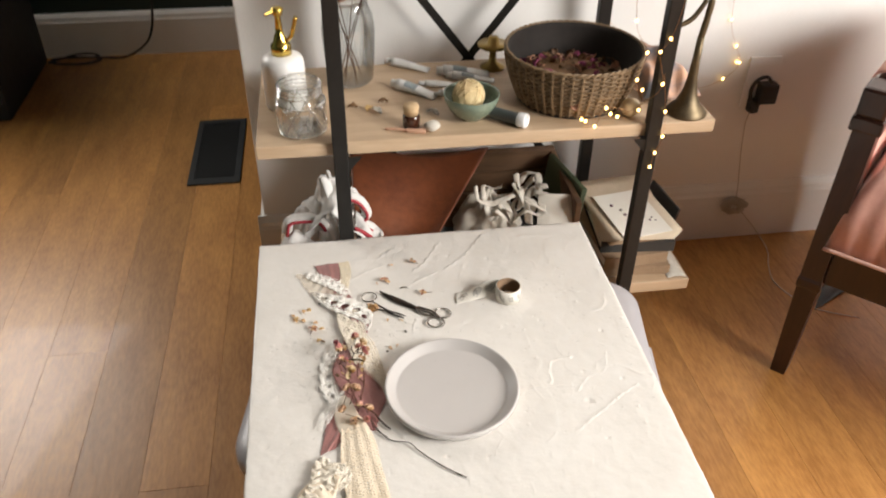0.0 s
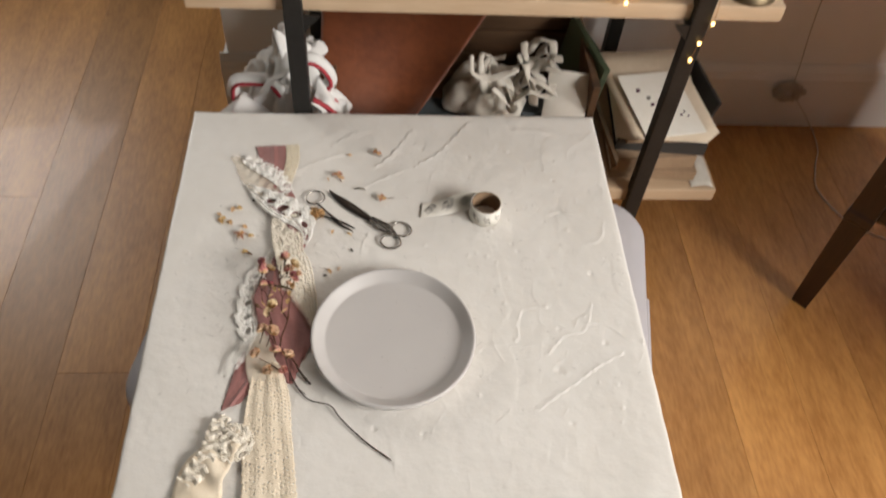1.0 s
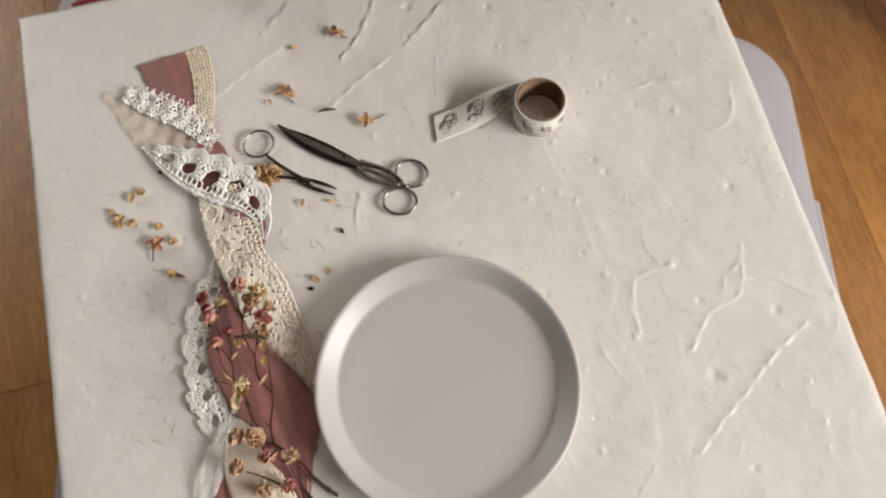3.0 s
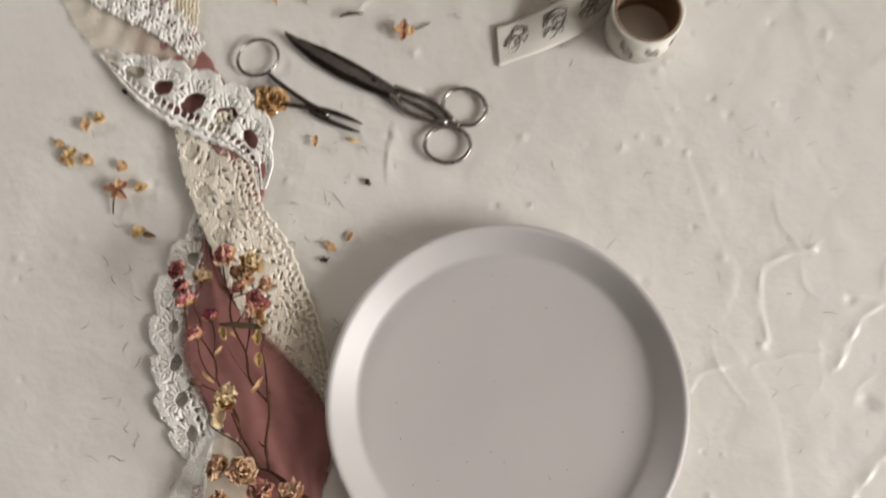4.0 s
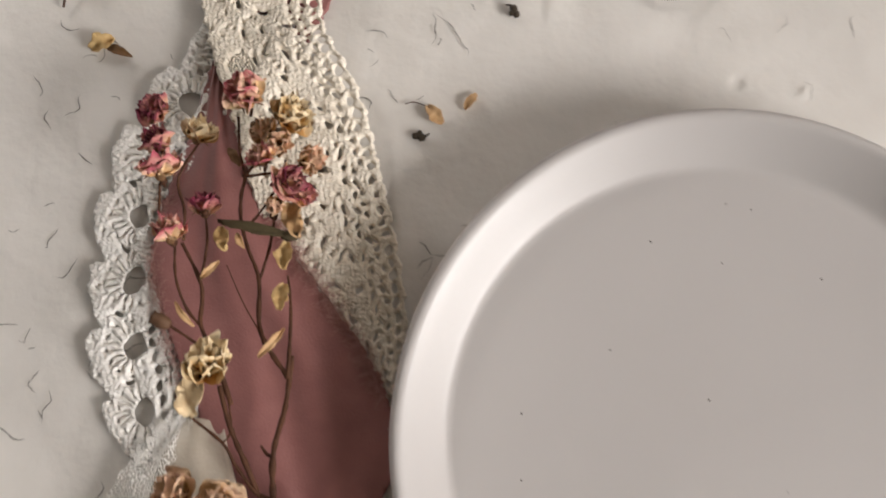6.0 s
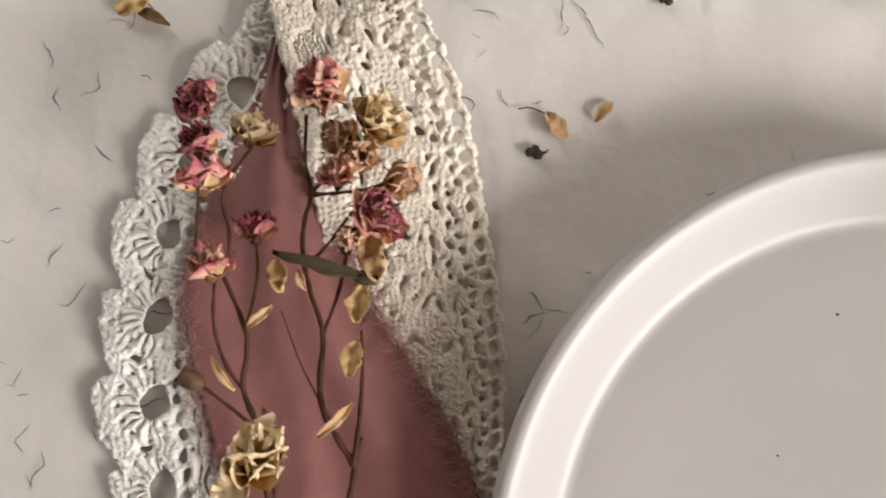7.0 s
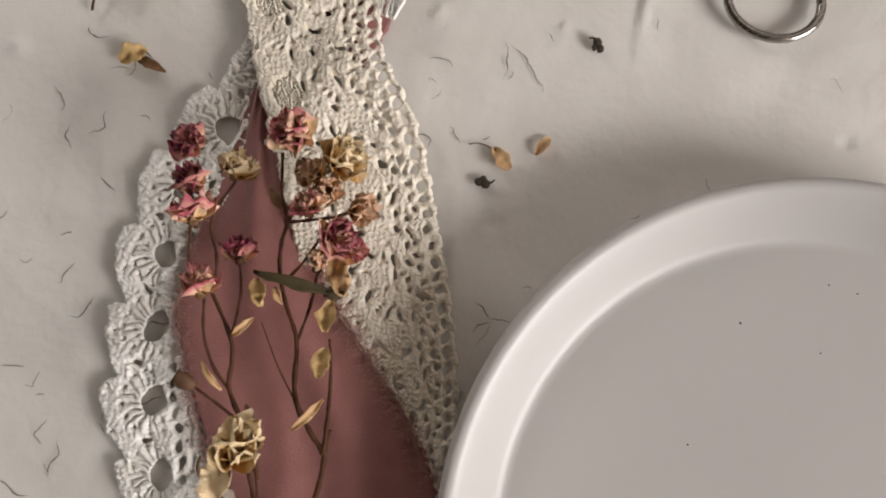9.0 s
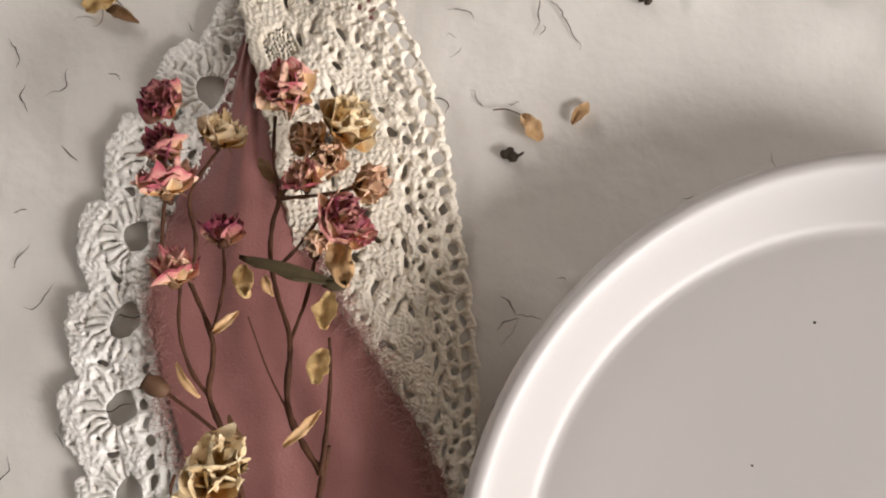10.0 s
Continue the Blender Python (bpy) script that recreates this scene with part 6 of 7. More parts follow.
tor = thing("pocket_torch", "small dark metal torch with a bright silver head", "torch", pose(0.1335, 1.4455, SZ + 0.0130, 0, 90, -38))
part("barrel", lathe([(0.0095, -0.008), (0.0105, -0.006), (0.0105, 0.040), (0.0125, 0.044)], 24), M_SHADOWGREY, tor)
part("head", lathe([(0.0126, 0.0442), (0.0130, 0.047), (0.0130, 0.058), (0.0115, 0.060), (0.0105, 0.058), (0, 0.055)], 24), M_LEADTUBE, tor, "silver lens end")

for x, y, r in ((0.372, 1.433, 0.0175),):
    solo("wax_ball", ball(r, (0, 0, 0), 3, 0.92, 0.06), M_WAX, "pale yellow round wax ball beside the basket", "ball", pose(x, y, SZ + r * 0.90))
shell = solo("pale_shell", moved(ball(0.014, (0, 0, 0), 2, 0.55, 0.35), pose(0, 0, 0)), M_LINEN, "pale translucent shell on the shelf edge", "shell", pose(0.020, 1.424, SZ + 0.0075))
solo("flat_brush", joined(rbox((0.034, 0.009, 0.006), (0.012, 0, 0.003), 0.002), tube([(-0.004, 0, 0.003), (-0.025, 0.001, 0.004), (-0.040, 0.002, 0.003)], 0.003, 0.002, 8)), M_PEACH, "short wooden brush with pale bristles", "brush", pose(-0.020, 1.420, SZ, 0, 0, -12))
for k, (x, y) in enumerate(((-0.118, 1.520), (-0.085, 1.500), (-0.060, 1.490), (-0.045, 1.535), (0.000, 1.505), (0.020, 1.490))):
    solo("petal", leaflet(0.018 + 0.004 * (k % 3), 0.006, 0.004, k * 3.3), (M_SEPAL, M_PETALPALE, M_LINEN)[k % 3], "dry curled petal lying on the wooden shelf", "petal", pose(x, y, SZ + 0.0005, 0, 0, k * 63), "dried petals on the shelf")

# brass candlestick behind the tubes
cs = thing("brass_candlestick", "small brass candlestick with a wide drip dish", "candlestick", pose(0.171, 1.662, SZ))
part("stem_and_base", lathe([(0.024, 0.0), (0.024, 0.004), (0.008, 0.012), (0.006, 0.030), (0.009, 0.036), (0.030, 0.044), (0.031, 0.048), (0.012, 0.047), (0.0095, 0.062), (0.0, 0.062)], 32), M_BRASS, cs)


# ---- woven basket ----
def woven_basket():
    b = thing("wicker_basket", "round brown wicker basket filled with dried petals", "basket", pose(0.287, 1.522, SZ))
    nst, H = 44, 0.089

    def rad(h):
        return 0.094 + 0.036 * math.sin(math.pi * 0.5 * (0.15 + 0.75 * h)) - 0.008
    part("base", lathe([(0.0, 0.002), (0.097, 0.002), (0.099, 0.006), (0.0, 0.006)], 44), M_WICKERSHADE, b)
    part("lining", lathe([(rad(h / 10) - 0.0022, 0.005 + H * h / 10) for h in range(11)] + [(rad(h / 10) - 0.0040, 0.005 + H * h / 10) for h in range(10, -1, -1)], 60), M_WICKERSHADE, b)
    for k in range(nst):
        a = 2 * math.pi * k / nst
        part("stake", tube([(rad(h / 6) * math.cos(a), rad(h / 6) * math.sin(a), 0.003 + H * h / 6) for h in range(7)], 0.0034, 0.0030, 6, 12), M_WICKER, b)
    rows = 21
    for r in range(rows):
        h = (r + 0.6) / rows
        pts = []
        for k in range(nst * 4):
            a = 2 * math.pi * k / (nst * 4)
            q = rad(h) + 0.0023 * math.cos(nst / 2 * a + math.pi * (r % 2))
            pts.append((q * math.cos(a), q * math.sin(a), 0.004 + H * h + 0.0004 * math.sin(5 * a + r)))
        part("weaver", tube(pts, 0.0019, 0.0019, 5, closed=True, smooth_path=False), M_WICKER, b)
    for tw_ in (0, math.pi):
        part("rim", tube([((rad(1) + 0.0018 * math.cos(30 * q / 200 * 6.283 + tw_)) * math.cos(q / 200 * 6.283), (rad(1) + 0.0018 * math.cos(30 * q / 200 * 6.283 + tw_)) * math.sin(q / 200 * 6.283), 0.0045 + H + 0.0018 * math.sin(30 * q / 200 * 6.283 + tw_)) for q in range(200)], 0.0022, 0.0022, 6, closed=True, smooth_path=False), M_WICKER, b)
    return rad


woven_basket()
pot = thing("dried_petals", "heap of dried pink and brown petals in the basket", "dried petals", pose(0.287, 1.522, SZ + 0.006), kind="stuff")
rv = random.Random(12)
heap = {0: [], 1: [], 2: [], 3: []}
for k in range(210):
    a, q = rv.uniform(0, 6.28), 0.104 * math.sqrt(rv.random())
    heap[k % 4].append(moved(leaflet(rv.uniform(0.012, 0.024), rv.uniform(0.004, 0.008), 0.004, k), pose(q * math.cos(a), q * math.sin(a), 0.022 + 0.016 * math.cos(q * 14) + rv.uniform(0, 0.008), rv.uniform(-50, 50), rv.uniform(-50, 50), rv.uniform(0, 360))))
part("petal_bed", lathe([(0.0, 0.046), (0.05, 0.042), (0.105, 0.026), (0.098, 0.004), (0.0, 0.002)], 32, 0.02), M_SEPAL, pot)
for k, material in enumerate((M_ROSE_FALLEN, mat("petal_magenta", (0.26, 0.045, 0.11), (0.16, 0.03, 0.06), rough=0.8, scale=90), M_SEPAL, M_HIP)):
    tagged(part("loose_petals", joined(*heap[k]), material, pot), kind="stuff")

# small brass bugle standing on its bell
horn = thing("brass_bugle", "small tarnished brass bugle standing on its bell", "bugle", pose(0.4755, 1.433, SZ))
part("bell", lathe([(0.0360, 0.0), (0.0365, 0.002), (0.0300, 0.010), (0.0200, 0.022), (0.0130, 0.040), (0.0090, 0.065), (0.0068, 0.100), (0.0058, 0.140)], 40), M_TARNISH, horn)
part("tubing", tube([(0, 0, 0.138), (0.004, 0, 0.175), (0.006, 0.002, 0.205), (-0.004, 0.003, 0.232), (-0.030, 0.004, 0.236), (-0.052, 0.005, 0.215), (-0.056, 0.005, 0.180), (-0.045, 0.004, 0.160), (-0.020, 0.004, 0.170), (0.000, 0.006, 0.200)], 0.0058, 0.0040, 10, 60), M_TARNISH, horn)

# folded peach cloth behind the bugle
solo("folded_cloth", sheet(30, 22, lambda u, v: (0.412 + 0.112 * u + 0.010 * math.sin(4 * v), 1.480 + 0.20 * v, SZ + 0.002 + (0.075 - 0.045 * u) * math.sin(math.pi * u) ** 0.4 * math.sin(math.pi * v) ** 0.5 * (0.8 + 0.25 * math.sin(9 * u + 5 * v)) + 0.004 * math.sin(21 * u - 8 * v)), 0.002), M_PATTERN,
     "folded peach and blue patterned cloth on the shelf", "cloth")


# ---- string of fairy lights ----
lights = thing("fairy_lights", "copper wire fairy lights with tiny warm bulbs, draped round the post", "string lights")
wire1 = [(0.335, 1.41, 0.86), (0.344, 1.400, 0.725), (0.382, 1.425, 0.659), (0.356, 1.388, 0.629), (0.366, 1.384, 0.575), (0.309, 1.385, 0.582), (0.295, 1.390, 0.546), (0.271, 1.392, 0.560), (0.330, 1.384, 0.565), (0.385, 1.381, 0.600), (0.399, 1.381, 0.622), (0.392, 1.381, 0.650), (0.385, 1.381, 0.679),
         (0.398, 1.381, 0.70), (0.410, 1.382, 0.76), (0.405, 1.383, 0.86)]
wire2 = [(0.399, 1.381, 0.640), (0.413, 1.381, 0.571), (0.417, 1.381, 0.523), (0.409, 1.3825, 0.490), (0.405, 1.3825, 0.462)]
wire3 = [(0.695, 1.766, 0.72), (0.706, 1.765, 0.573), (0.731, 1.765, 0.513), (0.748, 1.765, 0.474), (0.718, 1.765, 0.437), (0.650, 1.765, 0.420), (0.56, 1.74, 0.50), (0.47, 1.72, 0.56), (0.417, 1.7225, 0.60)]
for w in (wire1, wire2, wire3):
    part("wire", tube(w, 0.0004, 0.0004, 5, 12 * len(w)), M_COPPER, lights)
for p in wire1[1:9] + [wire1[10], wire1[12], wire1[13]] + wire2[1:5] + wire3[1:5] + [(0.741, 1.764, 0.476), (0.278, 1.392, 0.556), (0.318, 1.386, 0.570), (0.366, 1.383, 0.612)]:
    part("bulb", ball(0.0026, p, 2, 1.25), M_BULB, lights)


# ---- lower shelf ----
LZ = 0.180


def crumple(cx, cy, z, rx, ry, h, seed, n=46, folds=5.0, thick=0.003):
    def pt(u, v):
        th, r = 2 * math.pi * u, v
        nz = noise.noise(Vector((math.cos(th) * 1.6 + seed, math.sin(th) * 1.6, r * 2.5)))
        rr = r * (1 + 0.22 * nz + 0.10 * math.sin(folds * th + 3 * r + seed))
        peak = (1 - r) ** 0.7
        zz = h * peak * (1 + 0.25 * nz) + 0.26 * h * math.sin(folds * th + 5 * r + seed) * r * (1 - r * 0.6) + 0.10 * h * noise.noise(Vector((math.cos(th) * 5, math.sin(th) * 5, r * 7 + seed)))
        return (cx + rx * rr * math.cos(th), cy + ry * rr * math.sin(th), z + max(0.002, zz + 0.01 * h))
    return sheet(n * 2, n // 2, pt, thick)


towel = thing("tea_towel", "crumpled white tea towel with dark red stripes, on the lower shelf", "towel")
part("towel_cloth", crumple(-0.165, 1.520, LZ, 0.105, 0.105, 0.200, 2.2, 60, 9), M_TOWEL, towel)
rt = random.Random(5)
folds = (((-0.268, 1.44, 0.300), (-0.240, 1.418, 0.335), (-0.200, 1.412, 0.325), (-0.185, 1.410, 0.300), (-0.200, 1.406, 0.272), (-0.235, 1.408, 0.255)),
         ((-0.262, 1.43, 0.255), (-0.240, 1.415, 0.225), (-0.210, 1.410, 0.215), (-0.175, 1.408, 0.235), (-0.150, 1.407, 0.215)),
         ((-0.122, 1.42, 0.365), (-0.098, 1.415, 0.350), (-0.080, 1.412, 0.325), (-0.095, 1.408, 0.300), (-0.120, 1.407, 0.290)),
         ((-0.115, 1.41, 0.270), (-0.085, 1.412, 0.285), (-0.062, 1.415, 0.262), (-0.058, 1.418, 0.225)),
         ((-0.195, 1.44, 0.330), (-0.190, 1.435, 0.375), (-0.165, 1.445, 0.405), (-0.157, 1.465, 0.438)),
         ((-0.120, 1.45, 0.330), (-0.140, 1.445, 0.370), (-0.152, 1.455, 0.410), (-0.157, 1.465, 0.440)))
for k, pts in enumerate(folds):
    part("fold", ruffled_strip([(x, y, z - 0.012, 0.024 if k < 4 else 0.020) for x, y, z in pts], 0.020, 1.7, 44, 8, k * 1.3), M_TOWEL, towel)
    if k in (0, 1, 2, 3):
        part("stripe", tube([(x, y - 0.016, z - 0.004) for x, y, z in pts], 0.0042, 0.0036, 6, 30), M_TOWELRED, towel, "dark red woven stripe")

crate = thing("wooden_crate", "old brown wooden crate with a dark interior, full of oddments", "crate", pose(0.110, 1.583, LZ))
for nm, g in (("back_panel", slab(-0.215, 0.215, 0.105, 0.117, 0.0, 0.155, 0.002)), ("front_panel", slab(-0.215, 0.215, -0.117, -0.105, 0.0, 0.075, 0.002)), ("side_panel", slab(-0.215, -0.203, -0.105, 0.105, 0.0, 0.150, 0.002)),
              ("side_panel", slab(0.203, 0.215, -0.105, 0.105, 0.0, 0.150, 0.002)), ("bottom_panel", slab(-0.203, 0.203, -0.105, 0.105, 0.0, 0.010, 0.0))):
    part(nm, g, M_CRATE, crate, smooth=False)
for k in range(3):
    part("slat", slab(-0.214, 0.214, 0.0985, 0.1045, 0.012 + 0.049 * k, 0.056 + 0.049 * k, 0.001), M_CRATE, crate, smooth=False)
solo("leather_sheet", sheet(30, 22, lambda u, v: (-0.118 + 0.285 * u * (0.50 + 0.50 * v), 1.455 + 0.185 * v, 0.318 + 0.068 * v - 0.020 * u + 0.012 * math.sin(5 * u + 2 * v) - 0.045 * (1 - v) * (0.4 + 0.6 * math.sin(3.1 * u + 0.3))), 0.003), M_LEATHER,
     "russet brown leather sheet lying over the crate", "leather")
for k, (x, y, z, r) in enumerate(((0.150, 1.50, 0.215, 0.045), (0.060, 1.50, 0.21, 0.04), (0.225, 1.54, 0.215, 0.04))):
    solo("tin", lathe([(r, 0), (r, 0.06), (r - 0.002, 0.064), (r - 0.004, 0.062), (0.0, 0.061)], 28), M_SHADOWGREY, "dark grey round tin inside the crate", "tin", pose(x, y, LZ + 0.010), "tins in the crate")
solo("rumpled_linen", crumple(0.150, 1.535, LZ + 0.075, 0.070, 0.060, 0.075, 5.1, 40, 7, 0.002), M_LINEN, "rumpled off-white linen bundle in the crate", "fabric")
rb = thing("ribbon_bundle", "tangle of off-white cotton ribbons hanging over the crate", "ribbon")
rr = random.Random(9)
for k in range(13):
    cx, cy, cz = 0.165 + rr.uniform(-0.05, 0.09), 1.520 + rr.uniform(-0.045, 0.05), 0.315 + rr.uniform(-0.01, 0.035)
    a, pts = rr.uniform(0, 6.28), []
    for q in range(6):
        a += rr.uniform(0.5, 1.3)
        rad = rr.uniform(0.018, 0.042)
        pts.append((cx + rad * math.cos(a), cy + 0.8 * rad * math.sin(a), cz + rr.uniform(-0.02, 0.03) - 0.006 * q, rr.uniform(0.004, 0.009)))
    part("ribbon_strand", ruffled_strip(pts, 0.004, 1.2, 44, 3, k), M_LINEN, rb)
solo("white_card", rbox((0.070, 0.002, 0.080), (0, 0, 0.040), 0.0005, 1), M_PAPER, "white printed card leaning in the crate", "card", pose(0.275, 1.480, LZ + 0.078, -35, 0, -12))
solo("green_folder", joined(*[rbox((0.002, 0.150, 0.150), (0.004 * k, 0, 0.075), 0.0005, 1) for k in range(3)]), mat("folder_green", (0.10, 0.13, 0.07), rough=0.6), "thin green paper folders standing in the crate", "folder", pose(0.300, 1.58, LZ + 0.010, 0, 8, 12))


def book(x, y, z, w, d, h, a, material, label):
    b = thing("book", label, "book", pose(x, y, z, 0, 0, a), "stack of books")
    part("front_cover", slab(-w / 2, w / 2, -d / 2, d / 2, h - 0.002, h, 0.0008), material, b, smooth=False)
    part("back_cover", slab(-w / 2, w / 2, -d / 2, d / 2, 0.0, 0.002, 0.0008), material, b, smooth=False)
    part("spine", slab(-w / 2, w / 2, -d / 2, -d / 2 + 0.003, 0.002, h - 0.002, 0.0), material, b, smooth=False)
    part("page_block", slab(-w / 2 + 0.004, w / 2 - 0.004, -d / 2 + 0.0031, d / 2 - 0.004, 0.002, h - 0.002, 0.0), M_PAPER, b, smooth=False)


book(0.440, 1.530, LZ, 0.145, 0.215, 0.022, -3, M_BOOKA, "dark cloth-bound book at the bottom of the stack")
book(0.428, 1.528, LZ + 0.022, 0.135, 0.205, 0.026, 4, M_BOOKA, "tan cloth-bound book in the stack")
book(0.448, 1.545, LZ + 0.048, 0.150, 0.215, 0.024, -5, M_BOOKB, "dark cloth-bound book in the stack")
book(0.436, 1.537, LZ + 0.072, 0.130, 0.200, 0.012, 3, M_BOOKA, "thin tan cloth-bound book in the stack")
pad = thing("paper_stack", "stack of aged cream paper sheets on the books", "paper", pose(0.440, 1.540, LZ + 0.084))
for k in range(5):
    part("sheet", sheet(8, 8, lambda u, v, k=k: (-0.075 + 0.150 * u, -0.112 + 0.222 * v, 0.0010 + 0.0016 * k + 0.0030 * (u * (1 - u)) * math.sin(3 * v + k) + 0.004 * (1 - v) * u * (k / 5)), 0.0003), M_AGED, pad, place=pose(0, 0, 0, 0, 0, -4 + 2.5 * k))
card = thing("illustrated_card", "white card with a dark plum floral print on the paper stack", "card", pose(0.443, 1.505, LZ + 0.0955, 2, 0, 9))
part("card_sheet", rbox((0.105, 0.150, 0.0010), (0, 0, 0.0005), 0.0002, 1), M_PAPER, card, smooth=False)
for k in range(9):
    part("printed_motif", moved(ball(0.0050 - 0.0003 * k, (0, 0, 0), 1, 0.08, 0.5), pose(-0.028 + 0.0085 * k + 0.004 * math.sin(k * 2.2), 0.025 - 0.008 * k + 0.010 * math.cos(k * 1.7), 0.0011)), (M_INKRED, M_INK)[k % 2], card, "dark printed blossom")
solo("leaning_frame", rbox((0.006, 0.120, 0.090), (0, 0, 0.045), 0.001, 1), M_BOOKB, "thin dark board standing beside the books", "board", pose(0.528, 1.575, LZ, 0, 12, 6))
solo("grey_cloth", sheet(16, 16, lambda u, v: (0.50 + 0.038 * u, 1.405 + 0.24 * v, LZ + 0.001 + 0.006 * math.sin(math.pi * u) * (0.6 + 0.4 * math.sin(9 * v))), 0.001), M_LINEN, "pale grey folded cloth lying on the lower shelf", "cloth")

# red-edged hems of the towel
for run in ([(-0.244, 1.432, 0.338), (-0.238, 1.432, 0.362), (-0.217, 1.432, 0.367), (-0.187, 1.432, 0.363), (-0.174, 1.432, 0.344)], [(-0.14, 1.432, 0.398), (-0.126, 1.432, 0.407), (-0.108, 1.432, 0.395), (-0.097, 1.432, 0.368), (-0.113, 1.432, 0.348), (-0.092, 1.432, 0.338), (-0.074, 1.432, 0.313)]):
    part("rolled_hem", tube([(x, y + 0.012, z - 0.003) for x, y, z in run], 0.0095, 0.0085, 12, 60), M_TOWEL, towel)
    part("red_piping", tube([(x, y + 0.002, z - 0.005) for x, y, z in run], 0.0030, 0.0030, 8, 60), M_TOWELRED, towel, "dark red piping")

# ---- outlet, plug and cord ----
outlet = thing("wall_outlet", "white wall outlet plate with a black plug-in adapter", "outlet", pose(0.811, WALL_Y, 0.425))
part("plate", rbox((0.075, 0.006, 0.118), (0, -0.003, 0), 0.002), M_TRIM, outlet, smooth=False)
ad = part("adapter", joined(rbox((0.040, 0.030, 0.046), (0.012, -0.021, -0.020), 0.004), rbox((0.022, 0.024, 0.030), (-0.012, -0.018, -0.052), 0.005)), M_CABLE, outlet, "black plug adapter")
part("loop", tube([(0.014, -0.030, 0.006), (-0.004, -0.034, 0.024), (-0.026, -0.034, 0.018), (-0.034, -0.032, -0.008), (-0.026, -0.030, -0.036), (-0.014, -0.028, -0.050)], 0.0040, 0.0040, 8, 30), M_CABLE, outlet)
cord = thing("lamp_cord", "thin clear cord hanging from the outlet and trailing on the floor", "cord")
part("cord_run", tube([(0.799, 1.752, 0.365), (0.792, 1.752, 0.33), (0.800, 1.751, 0.25), (0.812, 1.748, 0.17), (0.815, 1.742, 0.12)], 0.0012, n=40), M_CLEARCORD, cord)
rr = random.Random(2)
for k in range(16):
    part("coil", tube([(0.815 + (0.022 + rr.uniform(-0.014, 0.014)) * math.cos(q * 0.6 + k), 1.742 + rr.uniform(-0.004, 0.006), 0.105 + (0.015 + rr.uniform(-0.010, 0.010)) * math.sin(q * 0.6 + k)) for q in range(11)], 0.0014, n=50), M_CLEARCORD, cord)
part("cord_run", tube([(0.830, 1.740, 0.095), (0.870, 1.735, 0.050), (0.905, 1.725, 0.006), (0.900, 1.68, 0.002), (0.877, 1.63, 0.002), (0.860, 1.56, 0.002), (0.90, 1.47, 0.002), (0.99, 1.42, 0.002)], 0.0011, n=60), M_CLEARCORD, cord)

# ---- armchair ----
chair = thing("armchair", "dark polished wood armchair with faded pink upholstery", "armchair", pose(0.7355, 1.297, 0, 0, 0, -46))


def leg(x, y, h, top, foot, arm=False):
    loops = []
    for z, w in ((0.0, foot), (0.004, foot + 0.001), (0.10, foot * 1.25), (0.225, top), (0.232, top * 1.12), (0.245, top * 1.12), (0.252, top * 1.02), (h, top)):
        loops.append([(x + sx * w, y + sy * w, z) for sx, sy in ((-1, -1), (1, -1), (1, 1), (-1, 1))])
    return loft(loops)


CW, CD = 0.60, 0.50
part("leg", leg(0, 0, 0.575, 0.0195, 0.0135), M_DARKWOOD, chair, smooth=False)
part("leg", leg(CW, 0, 0.575, 0.0195, 0.0135), M_DARKWOOD, chair, smooth=False)
part("leg", leg(0.03, CD, 0.42, 0.018, 0.014), M_DARKWOOD, chair, smooth=False)
part("leg", leg(CW - 0.03, CD, 0.42, 0.018, 0.014), M_DARKWOOD, chair, smooth=False)
part("apron", slab(0.021, CW - 0.021, -0.014, 0.014, 0.248, 0.322, 0.003), M_DARKWOOD, chair, smooth=False)
for sx in (0.004, CW - 0.004):
    part("apron", slab(sx - 0.012, sx + 0.012, 0.021, CD - 0.02, 0.248, 0.322, 0.003), M_DARKWOOD, chair, smooth=False)


def cushion(u, v):
    edge = min(1, 16 * u, 16 * (1 - u), 9 * v, 9 * (1 - v)) ** 0.5
    pleat = 0.0035 * math.sin(95 * u) * (1 - edge)
    return (0.004 + (CW - 0.008) * u, -0.034 + pleat + (CD + 0.01) * v, 0.336 + 0.150 * edge + 0.02 * math.sin(math.pi * u) * math.sin(math.pi * v))


seat = part("seat", sheet(60, 40, cushion, 0.004), M_PINKCLOTH, chair, "faded pink pleated upholstered seat")
part("piping", tube([(0.004, -0.040, 0.338), (CW / 2, -0.040, 0.338), (CW - 0.004, -0.040, 0.338)], 0.0040, 0.0040, 8, 20), M_PALEPIPE, seat, "pale cord piping")
part("seat_base", slab(0.02, CW - 0.02, -0.010, CD - 0.01, 0.300, 0.330, 0.004), M_PINKCLOTH, chair)
for sx in (0, CW):
    part("arm_block", joined(rbox((0.052, 0.060, 0.026), (sx, 0, 0.577), 0.004), rbox((0.047, 0.055, 0.052), (sx, 0.0, 0.615), 0.006)), M_DARKWOOD, chair, "carved dark wood arm block", smooth=False)
    part("arm_rail", rbox((0.042, CD - 0.06, 0.040), (sx, CD / 2 + 0.01, 0.612), 0.012), M_DARKWOOD, chair, smooth=False)
    part("arm_pad", sheet(10, 24, lambda u, v, sx=sx: (sx - 0.026 + 0.052 * u, 0.040 + (CD - 0.06) * v, 0.632 + 0.030 * math.sin(math.pi * u) ** 0.5 * math.sin(math.pi * min(1, 0.05 + v)) ** 0.3), 0.003), M_PINKCLOTH, chair, "pink padded armrest")
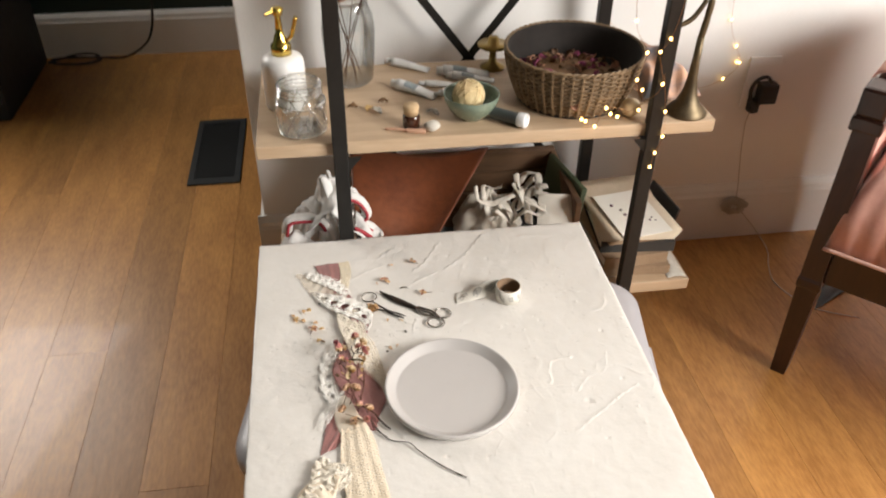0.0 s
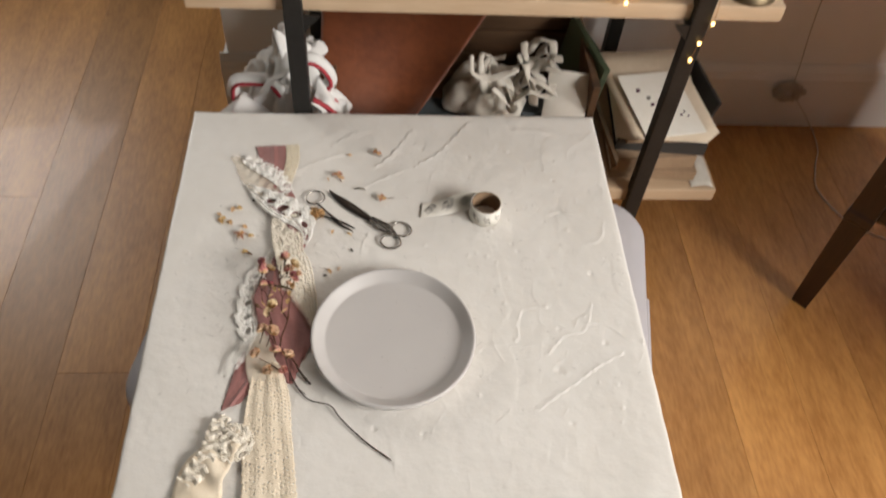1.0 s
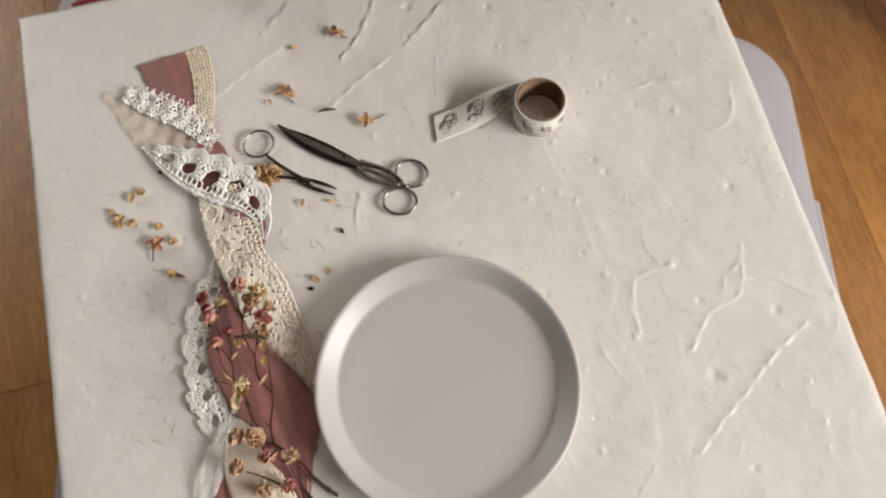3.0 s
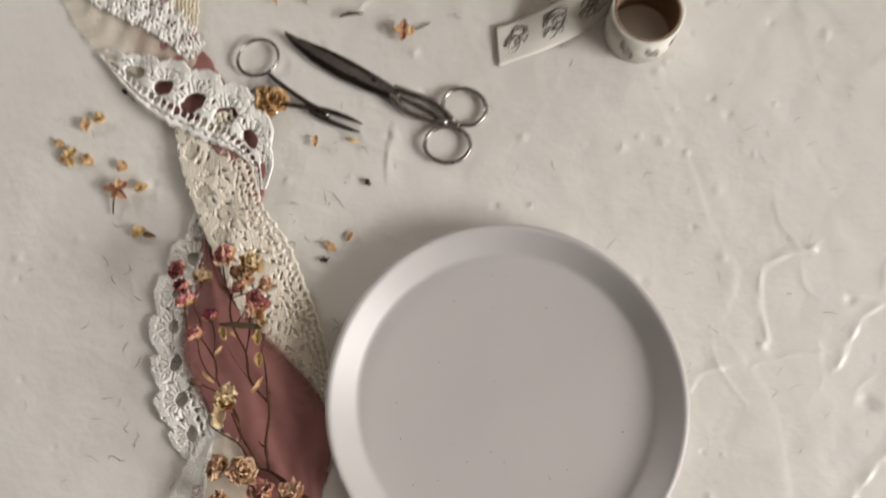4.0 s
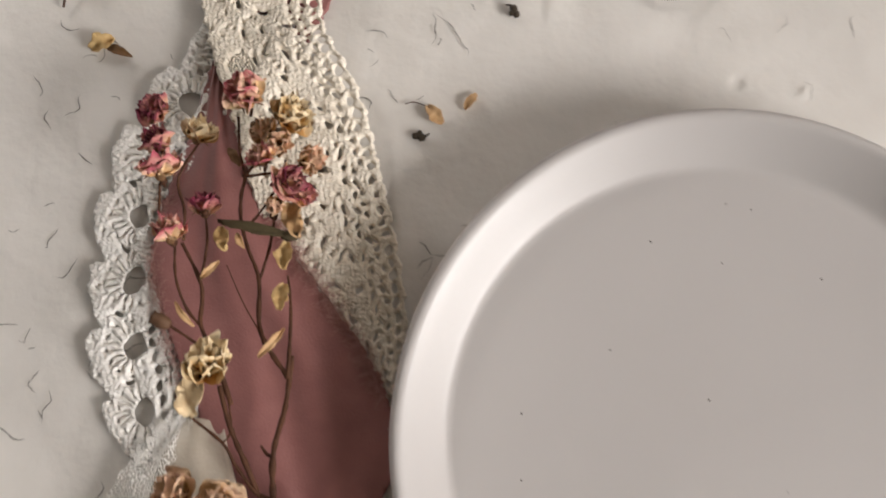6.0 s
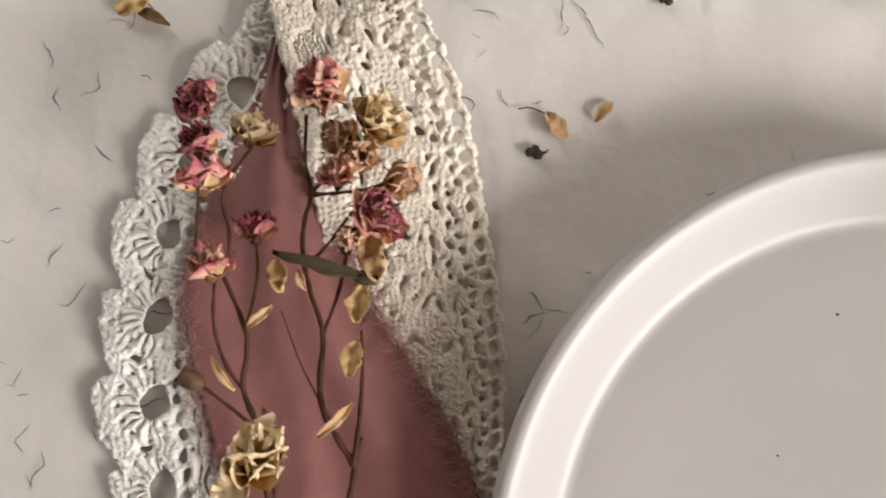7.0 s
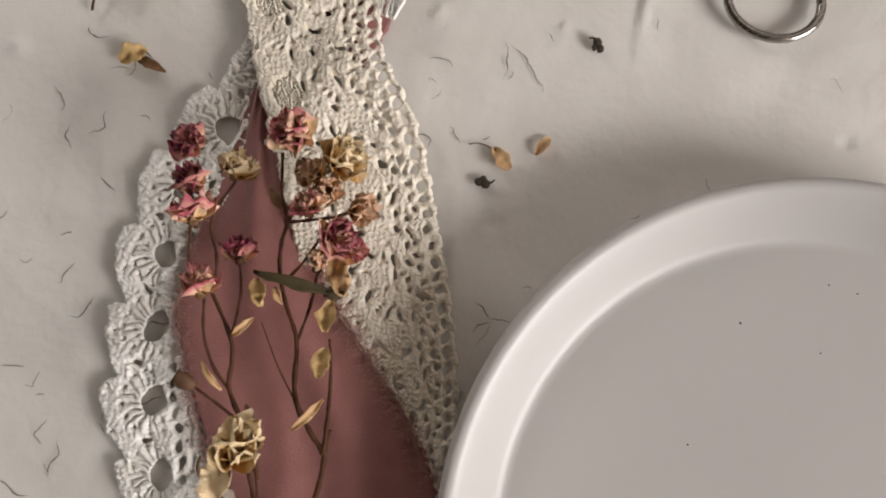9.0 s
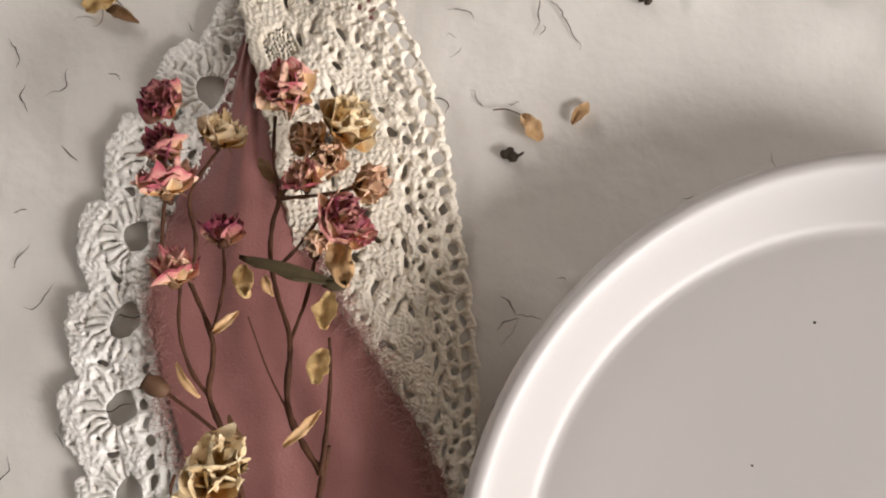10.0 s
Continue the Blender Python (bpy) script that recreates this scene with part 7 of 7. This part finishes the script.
part("backrest", sheet(20, 24, lambda u, v: (0.01 + (CW - 0.02) * u, CD - 0.075 + 0.06 * v - 0.035 * math.sin(math.pi * u) * math.sin(math.pi * v), 0.40 + 0.24 * v + 0.03 * v * math.sin(math.pi * u)), 0.05), M_PINKCLOTH, chair, "pink upholstered backrest")
for sx in (-1, 1):
    part("side_panel", slab(CW / 2 + sx * (CW / 2 - 0.004) - 0.010, CW / 2 + sx * (CW / 2 - 0.004) + 0.010, 0.045, CD - 0.03, 0.33, 0.598, 0.008), M_PINKCLOTH, chair, "pink upholstered side")
solo("folded_rag", sheet(16, 16, lambda u, v: (0.990 + -0.084 * u * (1 - v) + 0.059 * v, 1.568 + -0.108 * u * (1 - v) + -0.039 * v, 0.004 + 0.010 * math.sin(math.pi * u) * (1 - v) + 0.002 * math.sin(11 * u + 7 * v)), 0.003), M_FELT, "blue-grey folded felt rag on the floor under the armchair", "rag")

# ---- floor planks ----
PW = 0.12
plank_mesh = {}
for ln in (0.9, 1.2, 1.5):
    me = as_mesh("plank", rbox((PW - 0.0003, ln - 0.0004, 0.013), (0, 0, -0.0065), 0.0003, 1), False)
    me.materials.append(M_PLANK)
    plank_mesh[ln] = me
rp = random.Random(17)
x = -0.714 - 17 * PW
while x < FLOOR_X1 + 0.05:
    key = round((x + 0.714) / PW)
    y = FLOOR_Y0 - rp.uniform(0.0, 0.9)
    stops = {0: 1.535, 2: 1.161, 9: 1.9}.get(key)
    if stops is not None:
        y = stops - 4.5
    while y < FLOOR_Y1 + 0.05:
        ln = 1.5 if stops is not None else rp.choice((0.9, 1.2, 1.5))
        lo, hi = max(y, FLOOR_Y0), min(y + ln, FLOOR_Y1)
        cut = round(hi - lo, 3)
        if cut > 0.02:
            if cut not in plank_mesh:
                plank_mesh[cut] = as_mesh("plank", rbox((PW - 0.0003, cut - 0.0004, 0.013), (0, 0, -0.0065), 0.0003, 1), False)
                plank_mesh[cut].materials.append(M_PLANK)
            part("plank", plank_mesh[cut], M_PLANK, floor, place=pose(x, (lo + hi) / 2, 0))
        y += ln
    x += PW
